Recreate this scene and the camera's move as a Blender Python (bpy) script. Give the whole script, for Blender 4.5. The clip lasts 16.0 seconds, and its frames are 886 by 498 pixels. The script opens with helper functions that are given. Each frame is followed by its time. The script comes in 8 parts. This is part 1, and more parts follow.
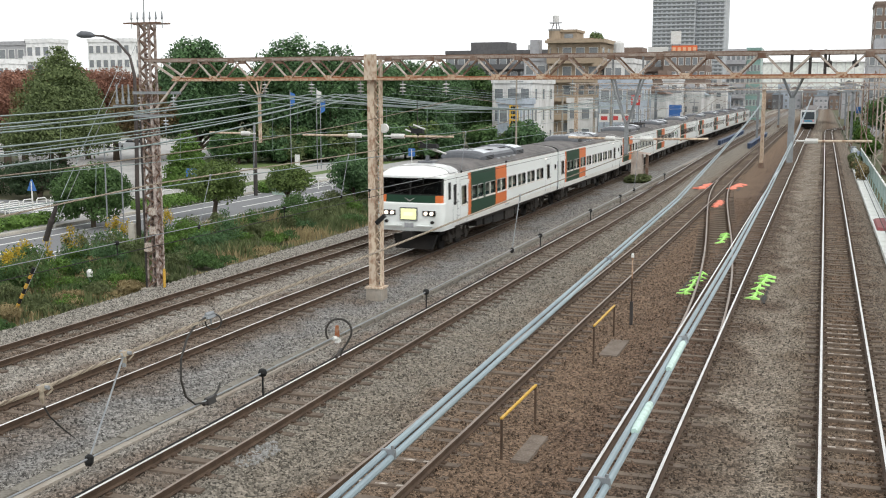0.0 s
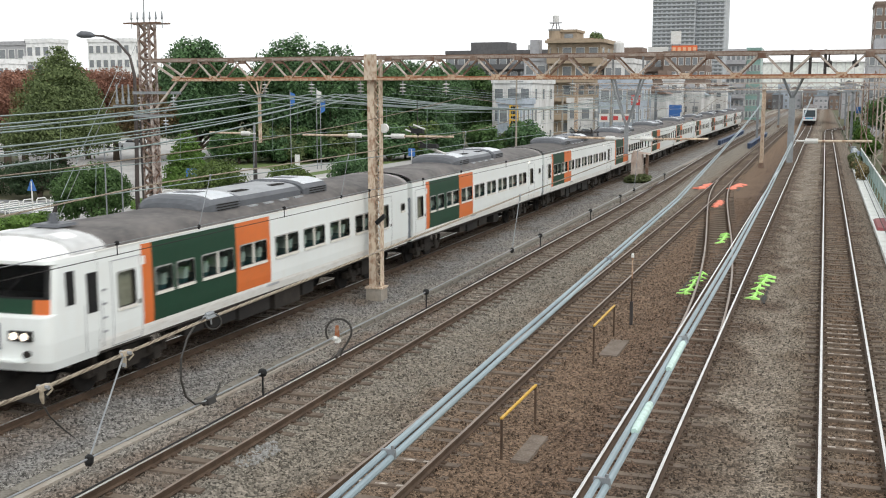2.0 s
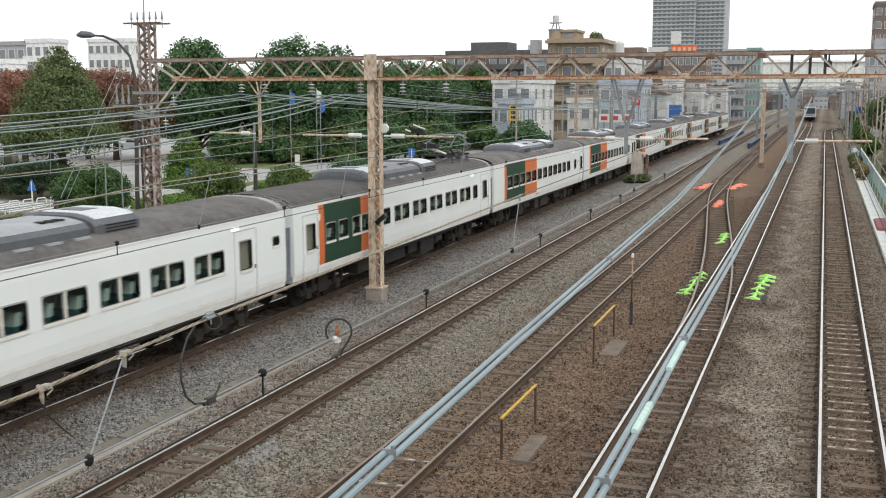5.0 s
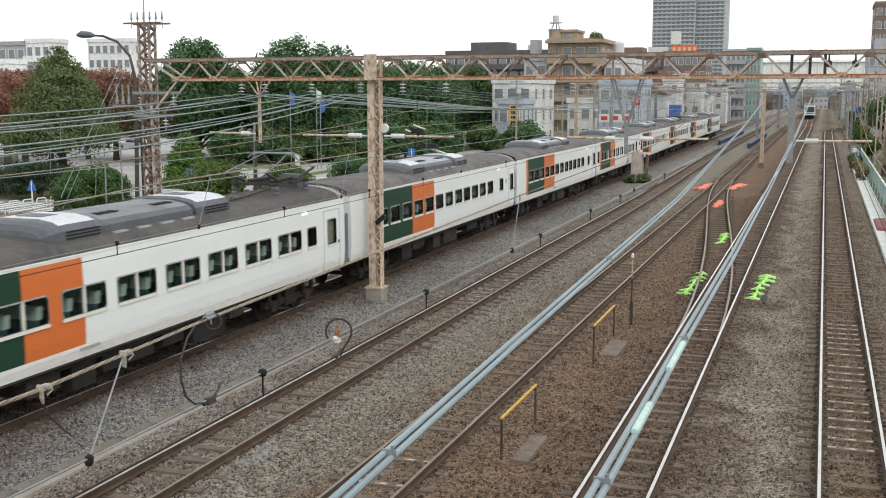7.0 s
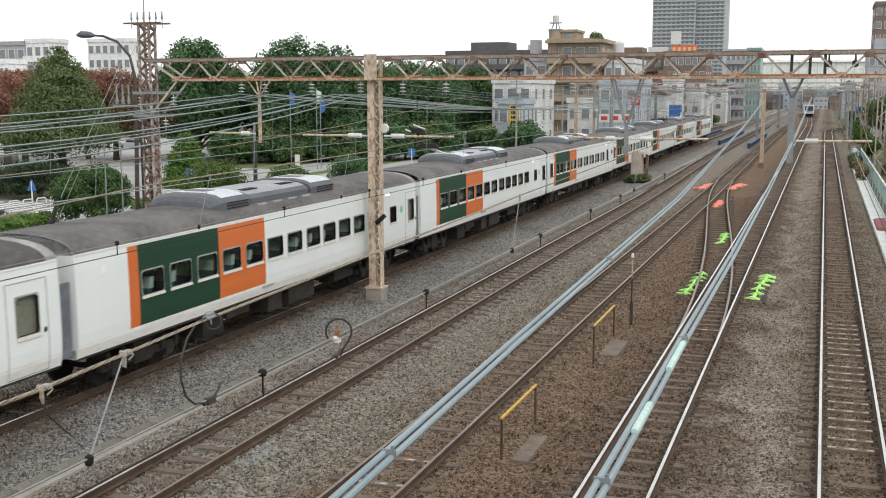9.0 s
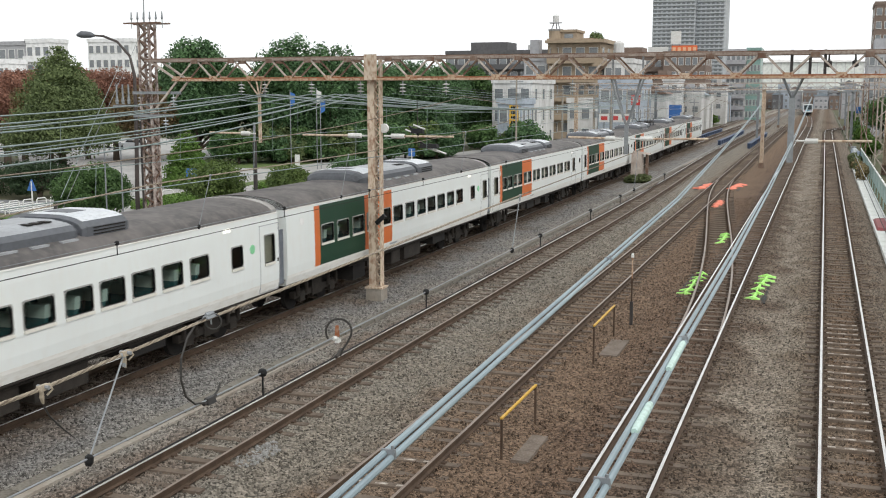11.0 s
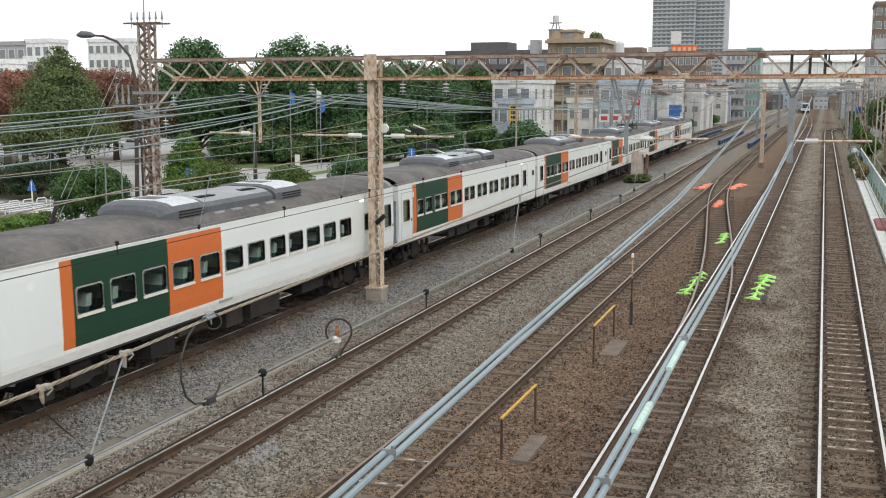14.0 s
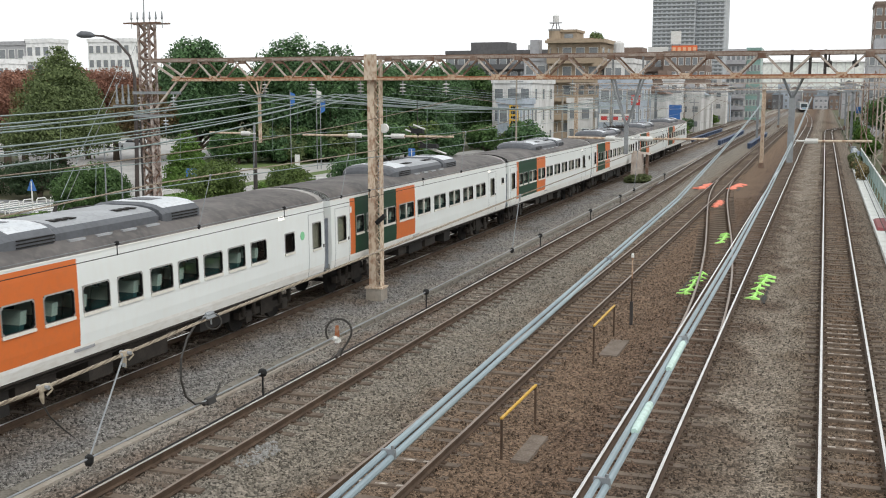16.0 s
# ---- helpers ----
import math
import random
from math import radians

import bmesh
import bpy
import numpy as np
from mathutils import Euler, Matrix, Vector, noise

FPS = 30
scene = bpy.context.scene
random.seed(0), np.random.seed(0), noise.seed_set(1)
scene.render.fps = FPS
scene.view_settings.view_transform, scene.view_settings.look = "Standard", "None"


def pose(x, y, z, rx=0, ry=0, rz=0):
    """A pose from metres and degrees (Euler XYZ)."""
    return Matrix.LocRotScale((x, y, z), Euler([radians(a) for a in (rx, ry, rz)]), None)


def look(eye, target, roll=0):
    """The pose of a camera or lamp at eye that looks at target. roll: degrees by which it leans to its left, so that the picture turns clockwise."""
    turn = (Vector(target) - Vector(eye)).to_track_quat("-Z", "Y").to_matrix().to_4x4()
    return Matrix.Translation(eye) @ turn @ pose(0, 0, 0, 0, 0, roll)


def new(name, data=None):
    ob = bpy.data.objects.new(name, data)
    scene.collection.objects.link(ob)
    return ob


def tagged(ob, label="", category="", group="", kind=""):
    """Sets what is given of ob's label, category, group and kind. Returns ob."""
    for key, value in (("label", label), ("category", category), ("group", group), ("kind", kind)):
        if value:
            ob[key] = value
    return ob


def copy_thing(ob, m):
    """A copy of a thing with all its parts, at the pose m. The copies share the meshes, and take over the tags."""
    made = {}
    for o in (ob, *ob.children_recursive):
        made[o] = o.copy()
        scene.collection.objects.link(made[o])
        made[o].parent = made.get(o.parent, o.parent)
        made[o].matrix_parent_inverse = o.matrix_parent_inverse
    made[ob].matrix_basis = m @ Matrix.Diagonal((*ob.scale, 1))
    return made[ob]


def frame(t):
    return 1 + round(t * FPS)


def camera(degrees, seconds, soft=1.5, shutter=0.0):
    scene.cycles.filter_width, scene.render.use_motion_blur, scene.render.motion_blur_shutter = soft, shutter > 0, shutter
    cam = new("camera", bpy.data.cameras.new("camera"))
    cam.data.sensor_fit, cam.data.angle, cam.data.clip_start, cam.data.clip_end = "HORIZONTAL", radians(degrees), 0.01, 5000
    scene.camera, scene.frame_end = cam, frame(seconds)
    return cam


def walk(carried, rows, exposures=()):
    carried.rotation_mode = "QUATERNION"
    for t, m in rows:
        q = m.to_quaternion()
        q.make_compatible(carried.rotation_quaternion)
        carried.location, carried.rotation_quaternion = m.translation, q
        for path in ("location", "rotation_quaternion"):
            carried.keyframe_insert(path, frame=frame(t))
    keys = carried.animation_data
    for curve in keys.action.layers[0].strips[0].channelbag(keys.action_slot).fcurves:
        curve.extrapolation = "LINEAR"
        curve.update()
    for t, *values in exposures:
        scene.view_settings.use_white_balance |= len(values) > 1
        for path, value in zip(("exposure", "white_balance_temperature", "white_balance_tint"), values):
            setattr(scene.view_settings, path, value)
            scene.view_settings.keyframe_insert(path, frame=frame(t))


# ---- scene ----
FOV = 45.06
EYE = (0.0, 0.0, 6.535)
YAW, TILT = radians(19.52), radians(8.22)
AIM = (-math.sin(YAW) * math.cos(TILT), math.cos(YAW) * math.cos(TILT), -math.sin(TILT))
cam = camera(FOV, 16.0, soft=1.05, shutter=0.4)
STAND = look(EYE, Vector(EYE) + 10 * Vector(AIM))
walk(cam, [(0.0, STAND), (16.0, STAND)], exposures=[(0.0, 0.22, 6500, 8), (2.0, 0.2, 6500, 8), (4.0, 0.1, 6500, 8), (16.0, 0.1, 6500, 8)])

# ---- light: bright overcast day ----
world = bpy.data.worlds.new("sky")
scene.world = world
world.use_nodes = True
wn = world.node_tree
sky = wn.nodes.new("ShaderNodeTexSky")
sky.sky_type, sky.sun_disc = "NISHITA", False
sky.sun_elevation, sky.sun_rotation = radians(45), radians(127)
sky.dust_density, sky.air_density, sky.ozone_density = 2.0, 1.0, 1.0
grey = wn.nodes.new("ShaderNodeHueSaturation")
grey.inputs["Saturation"].default_value, grey.inputs["Value"].default_value = 0.1, 0.13
cloud = wn.nodes.new("ShaderNodeMix")
cloud.data_type = "RGBA"
cloud.inputs["Factor"].default_value = 0.9
cloud.inputs["B"].default_value = (1.10, 1.12, 1.14, 1)
wn.links.new(sky.outputs[0], grey.inputs["Color"])
wn.links.new(grey.outputs[0], cloud.inputs["A"])
wn.links.new(cloud.outputs["Result"], wn.nodes["Background"].inputs["Color"])
wn.nodes["Background"].inputs["Strength"].default_value = 1.0
sun = new("sun", bpy.data.lights.new("sun", "SUN"))
sun.data.energy, sun.data.angle, sun.data.color = 1.3, radians(25), (1.0, 0.96, 0.9)
sun.matrix_world = look((40, -30, 50), (0, 0, 0))


# ---- materials ----
def mat(name, c1, c2, scale=4.0, rough=0.7, metal=0.0, bump=0.2, fine=8.0, c3=None, amount=0.5, spec=0.4, stretch=(1, 1, 1), dist=0.02):
    """Two colours mixed by coarse noise, a third by fine noise, with relief."""
    m = bpy.data.materials.new(name)
    m.use_nodes = True
    nt = m.node_tree
    b = nt.nodes["Principled BSDF"]
    tc = nt.nodes.new("ShaderNodeTexCoord")
    mp = nt.nodes.new("ShaderNodeMapping")
    mp.inputs["Scale"].default_value = stretch
    nt.links.new(tc.outputs["Object"], mp.inputs["Vector"])
    n1 = nt.nodes.new("ShaderNodeTexNoise")
    n1.inputs["Scale"].default_value, n1.inputs["Detail"].default_value = scale, 6
    n2 = nt.nodes.new("ShaderNodeTexNoise")
    n2.inputs["Scale"].default_value, n2.inputs["Detail"].default_value = scale * fine, 5
    for n in (n1, n2):
        nt.links.new(mp.outputs[0], n.inputs["Vector"])
    r1 = nt.nodes.new("ShaderNodeValToRGB")
    r1.color_ramp.elements[0].position, r1.color_ramp.elements[1].position = 0.35, 0.65
    r1.color_ramp.elements[0].color, r1.color_ramp.elements[1].color = (*c1, 1), (*c2, 1)
    nt.links.new(n1.outputs["Fac"], r1.inputs["Fac"])
    mx = nt.nodes.new("ShaderNodeMix")
    mx.data_type = "RGBA"
    r2 = nt.nodes.new("ShaderNodeMapRange")
    r2.inputs["From Min"].default_value, r2.inputs["From Max"].default_value = 0.45, 0.7
    r2.inputs["To Max"].default_value = amount
    nt.links.new(n2.outputs["Fac"], r2.inputs["Value"])
    nt.links.new(r2.outputs[0], mx.inputs["Factor"])
    nt.links.new(r1.outputs[0], mx.inputs["A"])
    mx.inputs["B"].default_value = (*(c3 or [v * 0.55 for v in c1]), 1)
    nt.links.new(mx.outputs["Result"], b.inputs["Base Color"])
    b.inputs["Roughness"].default_value, b.inputs["Metallic"].default_value = rough, metal
    b.inputs["Specular IOR Level"].default_value = spec
    if bump:
        bp = nt.nodes.new("ShaderNodeBump")
        bp.inputs["Strength"].default_value, bp.inputs["Distance"].default_value = bump, dist
        nt.links.new(n2.outputs["Fac"], bp.inputs["Height"])
        nt.links.new(bp.outputs[0], b.inputs["Normal"])
    return m


def glow(name, colour, power):
    m = bpy.data.materials.new(name)
    m.use_nodes = True
    b = m.node_tree.nodes["Principled BSDF"]
    b.inputs["Base Color"].default_value = (*[v * 0.25 for v in colour], 1)
    b.inputs["Emission Color"].default_value = (*colour, 1)
    b.inputs["Emission Strength"].default_value = power
    return m


def leafy(name, dark, light, hue=0.0):
    """Leaves: each leaf island has its own shade, a little light passes through."""
    m = bpy.data.materials.new(name)
    m.use_nodes = True
    nt = m.node_tree
    b = nt.nodes["Principled BSDF"]
    geo = nt.nodes.new("ShaderNodeNewGeometry")
    tc = nt.nodes.new("ShaderNodeTexCoord")
    n1 = nt.nodes.new("ShaderNodeTexNoise")
    n1.inputs["Scale"].default_value, n1.inputs["Detail"].default_value = 0.6, 3
    nt.links.new(tc.outputs["Object"], n1.inputs["Vector"])
    ad = nt.nodes.new("ShaderNodeMath")
    ad.operation = "MULTIPLY_ADD"
    ad.inputs[1].default_value, ad.inputs[2].default_value = 0.42, -0.04
    nt.links.new(geo.outputs["Random Per Island"], ad.inputs[0])
    a2 = nt.nodes.new("ShaderNodeMath")
    a2.operation = "MULTIPLY_ADD"
    a2.inputs[1].default_value = 0.9
    nt.links.new(n1.outputs["Fac"], a2.inputs[0])
    nt.links.new(ad.outputs[0], a2.inputs[2])
    r = nt.nodes.new("ShaderNodeValToRGB")
    r.color_ramp.elements[0].position, r.color_ramp.elements[1].position = 0.2, 0.9
    r.color_ramp.elements[0].color, r.color_ramp.elements[1].color = (*dark, 1), (*light, 1)
    nt.links.new(a2.outputs[0], r.inputs["Fac"])
    nt.links.new(r.outputs[0], b.inputs["Base Color"])
    b.inputs["Roughness"].default_value, b.inputs["Specular IOR Level"].default_value = 0.6, 0.25
    tr = nt.nodes.new("ShaderNodeBsdfTranslucent")
    nt.links.new(r.outputs[0], tr.inputs["Color"])
    ms = nt.nodes.new("ShaderNodeMixShader")
    ms.inputs[0].default_value = 0.25
    nt.links.new(b.outputs[0], ms.inputs[1])
    nt.links.new(tr.outputs[0], ms.inputs[2])
    nt.links.new(ms.outputs[0], nt.nodes["Material Output"].inputs["Surface"])
    return m


def glass(name, tint, clear=0.75, ior=1.45):
    """A thin pane: mostly see-through, with a mirror gloss by Fresnel."""
    m = bpy.data.materials.new(name)
    m.use_nodes = True
    nt = m.node_tree
    nt.nodes.remove(nt.nodes["Principled BSDF"])
    t = nt.nodes.new("ShaderNodeBsdfTransparent")
    t.inputs["Color"].default_value = (*[v * clear for v in tint], 1)
    g = nt.nodes.new("ShaderNodeBsdfGlossy")
    g.inputs["Roughness"].default_value = 0.03
    fr = nt.nodes.new("ShaderNodeFresnel")
    fr.inputs["IOR"].default_value = ior
    ms = nt.nodes.new("ShaderNodeMixShader")
    nt.links.new(fr.outputs[0], ms.inputs[0])
    nt.links.new(t.outputs[0], ms.inputs[1])
    nt.links.new(g.outputs[0], ms.inputs[2])
    nt.links.new(ms.outputs[0], nt.nodes["Material Output"].inputs["Surface"])
    return m


def ballast_mat(loose=False):
    m = bpy.data.materials.new("loose_ballast_stone" if loose else "ballast_stone")
    m.use_nodes = True
    nt = m.node_tree
    b = nt.nodes["Principled BSDF"]
    tc = nt.nodes.new("ShaderNodeTexCoord")
    vo = nt.nodes.new("ShaderNodeTexVoronoi")
    vo.inputs["Scale"].default_value = 19.0
    wn2 = nt.nodes.new("ShaderNodeTexNoise")
    wn2.inputs["Scale"].default_value, wn2.inputs["Detail"].default_value = 0.55, 5
    for n in (vo, wn2):
        nt.links.new(tc.outputs["Object"], n.inputs["Vector"])
    # rust-brown towards the station-side tracks, cleaner grey by the outer tracks
    sx = nt.nodes.new("ShaderNodeSeparateXYZ")
    nt.links.new(tc.outputs["Object"], sx.inputs[0])
    zone = nt.nodes.new("ShaderNodeValToRGB")
    zm = nt.nodes.new("ShaderNodeMapRange")
    zm.inputs["From Min"].default_value, zm.inputs["From Max"].default_value = -24.0, 6.0
    nt.links.new(sx.outputs[0], zm.inputs["Value"])
    sh = nt.nodes.new("ShaderNodeMath")
    sh.operation = "MULTIPLY_ADD"
    sh.inputs[1].default_value, sh.inputs[2].default_value = 0.12, -0.06
    nt.links.new(wn2.outputs["Fac"], sh.inputs[0])
    ad = nt.nodes.new("ShaderNodeMath")
    nt.links.new(zm.outputs[0], ad.inputs[0])
    nt.links.new(sh.outputs[0], ad.inputs[1])
    nt.links.new(ad.outputs[0], zone.inputs["Fac"])
    cr = zone.color_ramp
    def stop(x, c):
        e = cr.elements.new((x + 24) / 30)
        e.color = (*c, 1)
    cr.elements[0].color = (0.20, 0.19, 0.17, 1)
    cr.elements[1].color = (0.14, 0.115, 0.095, 1)
    for x, c in ((-20.5, (0.20, 0.185, 0.165)), (-19.5, (0.105, 0.08, 0.062)), (-18.2, (0.215, 0.20, 0.18)), (-16.4, (0.115, 0.088, 0.07)), (-15.0, (0.115, 0.095, 0.08)),
                 (-14.0, (0.155, 0.15, 0.145)), (-12.6, (0.18, 0.168, 0.152)), (-11.4, (0.135, 0.11, 0.092)), (-10.2, (0.145, 0.132, 0.114)), (-8.6, (0.152, 0.134, 0.112)), (-7.0, (0.120, 0.087, 0.064)), (-5.2, (0.122, 0.086, 0.062)), (-3.0, (0.080, 0.054, 0.040)),
                 (-1.9, (0.10, 0.078, 0.061)), (-1.05, (0.182, 0.157, 0.13)), (-0.3, (0.128, 0.105, 0.083)), (1.0, (0.098, 0.068, 0.048)), (2.2, (0.13, 0.108, 0.088))):
        stop(x, c)
    hs = nt.nodes.new("ShaderNodeHueSaturation")
    hs.inputs["Saturation"].default_value = 1.04 if loose else 1.1
    sv = nt.nodes.new("ShaderNodeSeparateColor")
    nt.links.new(vo.outputs["Color"], sv.inputs[0])
    geo = nt.nodes.new("ShaderNodeNewGeometry")
    vr = nt.nodes.new("ShaderNodeMapRange")
    vr.inputs["To Min"].default_value, vr.inputs["To Max"].default_value = (0.38, 2.2) if loose else (0.34, 2.35)
    nt.links.new(geo.outputs["Random Per Island"] if loose else sv.outputs[0], vr.inputs["Value"])
    nt.links.new(vr.outputs[0], hs.inputs["Value"])
    nt.links.new(zone.outputs[0], hs.inputs["Color"])
    nt.links.new(hs.outputs[0], b.inputs["Base Color"])
    b.inputs["Roughness"].default_value = 0.9
    b.inputs["Specular IOR Level"].default_value = 0.2
    bp = nt.nodes.new("ShaderNodeBump")
    bp.inputs["Strength"].default_value, bp.inputs["Distance"].default_value, bp.invert = 1.0, 0.05, True
    nt.links.new(vo.outputs["Distance"], bp.inputs["Height"])
    nt.links.new(bp.outputs[0], b.inputs["Normal"])
    return m


BALLAST = ballast_mat()
BALLAST_LOOSE = ballast_mat(True)
RAIL_SIDE = mat("rusty_rail_steel", (0.066, 0.042, 0.028), (0.104, 0.068, 0.046), 3, 0.8, 0.2, 0.3)
RAIL_TOP = mat("polished_rail_head", (0.82, 0.81, 0.80), (0.74, 0.72, 0.70), 2, 0.34, 1.0, 0.05, stretch=(1, 0.1, 1))
RAIL_DULL = mat("dull_rail_head", (0.36, 0.30, 0.26), (0.26, 0.20, 0.16), 2, 0.45, 0.8, 0.05, stretch=(1, 0.1, 1))
CABLE = mat("grey_brown_cable_sheath", (0.028, 0.026, 0.024), (0.045, 0.041, 0.038), 6, 0.6, 0, 0.1)
SLEEPER = mat("stained_concrete_sleeper", (0.10, 0.075, 0.058), (0.15, 0.115, 0.088), 2, 0.9, 0, 0.4)
SLEEPER_B = mat("pale_sleeper", (0.58, 0.52, 0.46), (0.16, 0.12, 0.09), 6, 0.9, 0, 0.4)
CONCRETE = mat("weathered_concrete", (0.36, 0.33, 0.29), (0.28, 0.24, 0.20), 1.2, 0.9, 0, 0.3)
TROUGH = mat("mossy_grey_concrete", (0.22, 0.205, 0.175), (0.145, 0.13, 0.112), 1.6, 0.95, 0, 0.6, 9, c3=(0.09, 0.08, 0.068), amount=0.8)
WALK_WHITE = mat("whitewashed_concrete", (0.70, 0.71, 0.69), (0.58, 0.59, 0.57), 0.7, 0.85, 0, 0.2, 9, c3=(0.40, 0.39, 0.36), amount=0.5)
CONC_LIGHT = mat("pale_concrete", (0.50, 0.47, 0.42), (0.42, 0.39, 0.34), 1.0, 0.9, 0, 0.3)
STEEL_PAINT = mat("flaking_cream_paint_on_steel", (0.64, 0.53, 0.41), (0.52, 0.43, 0.34), 1.6, 0.7, 0, 0.3, 7, c3=(0.22, 0.09, 0.04), amount=0.8, stretch=(1, 1, 0.5))
STEEL_RUST = mat("rusted_steel", (0.13, 0.08, 0.058), (0.25, 0.195, 0.16), 4.0, 0.8, 0.1, 0.4, 6, c3=(0.17, 0.075, 0.04), amount=0.8)
STEEL_ORANGE = mat("orange_rust_on_chord", (0.40, 0.25, 0.15), (0.56, 0.45, 0.34), 2.2, 0.8, 0.0, 0.4, 7, c3=(0.22, 0.065, 0.022), amount=1.0)
RUST_BRIGHT = mat("bright_orange_rust", (0.30, 0.10, 0.04), (0.20, 0.075, 0.035), 5, 0.85, 0, 0.4, 6, c3=(0.42, 0.30, 0.22), amount=0.5)
STEEL_FLAKE = mat("rusted_steel_with_pale_paint_flakes", (0.10, 0.062, 0.05), (0.60, 0.54, 0.50), 7.0, 0.85, 0, 0.5, 4, c3=(0.19, 0.10, 0.075), amount=0.7)
STEEL_CHORD = mat("grey_cream_paint_with_rust_specks", (0.36, 0.31, 0.27), (0.25, 0.20, 0.17), 2.5, 0.8, 0, 0.4, 7, c3=(0.15, 0.075, 0.05), amount=0.7)
STEEL_PALE = mat("flaking_grey_white_paint", (0.52, 0.48, 0.43), (0.36, 0.30, 0.26), 3.5, 0.75, 0, 0.3, 6, c3=(0.20, 0.10, 0.06), amount=0.7)
STEEL_GREY = mat("grey_galvanised_steel", (0.30, 0.32, 0.33), (0.24, 0.25, 0.27), 2, 0.5, 0.4, 0.1)
STEEL_DARK = mat("dark_steel", (0.045, 0.042, 0.042), (0.07, 0.06, 0.055), 3, 0.6, 0.3, 0.2)
WHITE_BODY = mat("cream_white_car_paint", (0.755, 0.788, 0.782), (0.72, 0.748, 0.74), 0.5, 0.3, 0, 0.02, 12, c3=(0.70, 0.685, 0.65), amount=0.25, stretch=(1, 1, 0.4))
WHITE_SKIRT = mat("grimy_cream_skirt", (0.76, 0.76, 0.74), (0.71, 0.70, 0.67), 0.9, 0.4, 0, 0.05, 8, c3=(0.52, 0.47, 0.40), amount=0.35, stretch=(1, 0.5, 2))
GREEN_BODY = mat("dark_green_car_paint", (0.010, 0.043, 0.023), (0.013, 0.050, 0.028), 0.6, 0.5, 0, 0.02, 12, c3=(0.024, 0.052, 0.034), amount=0.3, spec=0.25)
ORANGE_BODY = mat("orange_car_paint", (0.63, 0.155, 0.035), (0.58, 0.14, 0.032), 0.6, 0.4, 0, 0.02, 12, c3=(0.46, 0.14, 0.05), amount=0.35)
ROOF = mat("sooty_grey_roof", (0.195, 0.178, 0.172), (0.105, 0.098, 0.098), 0.8, 0.85, 0, 0.15, 7, c3=(0.26, 0.235, 0.215), amount=0.5)
ROOF_WHITE = mat("white_cab_roof", (0.84, 0.84, 0.84), (0.80, 0.80, 0.79), 0.4, 0.4, 0, 0.03)
AC_DARK = mat("dark_grey_cooler_casing", (0.125, 0.133, 0.15), (0.09, 0.095, 0.108), 1.2, 0.5, 0, 0.1)
AC_PALE = mat("pale_cooler_cover", (0.58, 0.61, 0.65), (0.66, 0.68, 0.71), 1.5, 0.45, 0.1, 0.05)
AC_LIGHT = mat("light_grey_cooler_cover", (0.36, 0.375, 0.40), (0.28, 0.29, 0.31), 1.5, 0.45, 0.1, 0.05)
AC_SOOT = mat("sooty_cooler_cover", (0.17, 0.175, 0.19), (0.25, 0.255, 0.27), 1.5, 0.6, 0, 0.1)
ROOF_SOOT = mat("dark_sooty_roof", (0.13, 0.12, 0.115), (0.085, 0.078, 0.075), 0.7, 0.85, 0, 0.15, 7, c3=(0.18, 0.165, 0.155), amount=0.5)
AC_MID = mat("mid_grey_cooler_cover", (0.40, 0.41, 0.435), (0.32, 0.33, 0.35), 1.5, 0.5, 0.1, 0.05)
# soot and dust, darkened further by painting in the shade beneath the coaches
UNDER = mat("sooty_shaded_underframe", (0.010, 0.009, 0.009), (0.020, 0.017, 0.015), 2, 0.9, 0, 0.3)
BOGIE = mat("dusty_shaded_bogie_steel", (0.022, 0.018, 0.015), (0.042, 0.034, 0.028), 3, 0.85, 0.1, 0.3)
# sill pale, frame ring darker: the shade on the frame is in its colour
SILL = mat("pale_window_sill", (0.68, 0.66, 0.60), (0.6, 0.58, 0.53), 5, 0.5, 0, 0.05)
TRIM = mat("aluminium_window_trim", (0.36, 0.355, 0.34), (0.30, 0.295, 0.28), 5, 0.4, 0.5, 0.05)
BELLOWS = mat("blue_grey_bellows", (0.16, 0.18, 0.21), (0.11, 0.12, 0.14), 4, 0.8, 0, 0.2)
SEAT = mat("blue_green_moquette", (0.03, 0.105, 0.11), (0.024, 0.085, 0.095), 6, 0.9, 0, 0.1)
SEAT_COVER = mat("pale_green_headrest_cloth", (0.40, 0.52, 0.48), (0.48, 0.58, 0.53), 6, 0.9, 0, 0.1)
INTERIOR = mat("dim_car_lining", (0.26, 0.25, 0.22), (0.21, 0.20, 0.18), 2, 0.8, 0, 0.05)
PANE = glass("window_glass", (0.86, 0.92, 0.90), 0.92)
CAB_GLASS = glass("windscreen_glass", (0.7, 0.75, 0.77), 0.85, 1.14)
RUBBER = mat("black_rubber", (0.009, 0.009, 0.010), (0.016, 0.016, 0.016), 4, 0.6, 0, 0.1, spec=0.25)
WIRE_GREY = mat("patina_copper_wire", (0.30, 0.36, 0.35), (0.23, 0.28, 0.28), 1.5, 0.55, 0.4, 0.05)
WIRE_RUST = mat("rusty_stranded_wire", (0.30, 0.26, 0.21), (0.15, 0.11, 0.08), 22, 0.8, 0.1, 0.3)
STRAND_TAN = mat("tan_weathered_strand", (0.42, 0.36, 0.28), (0.30, 0.25, 0.19), 18, 0.8, 0.1, 0.2)
WIRE_DARK = mat("dark_contact_wire", (0.014, 0.014, 0.015), (0.024, 0.022, 0.02), 3, 0.6, 0.0, 0.05, spec=0.25)
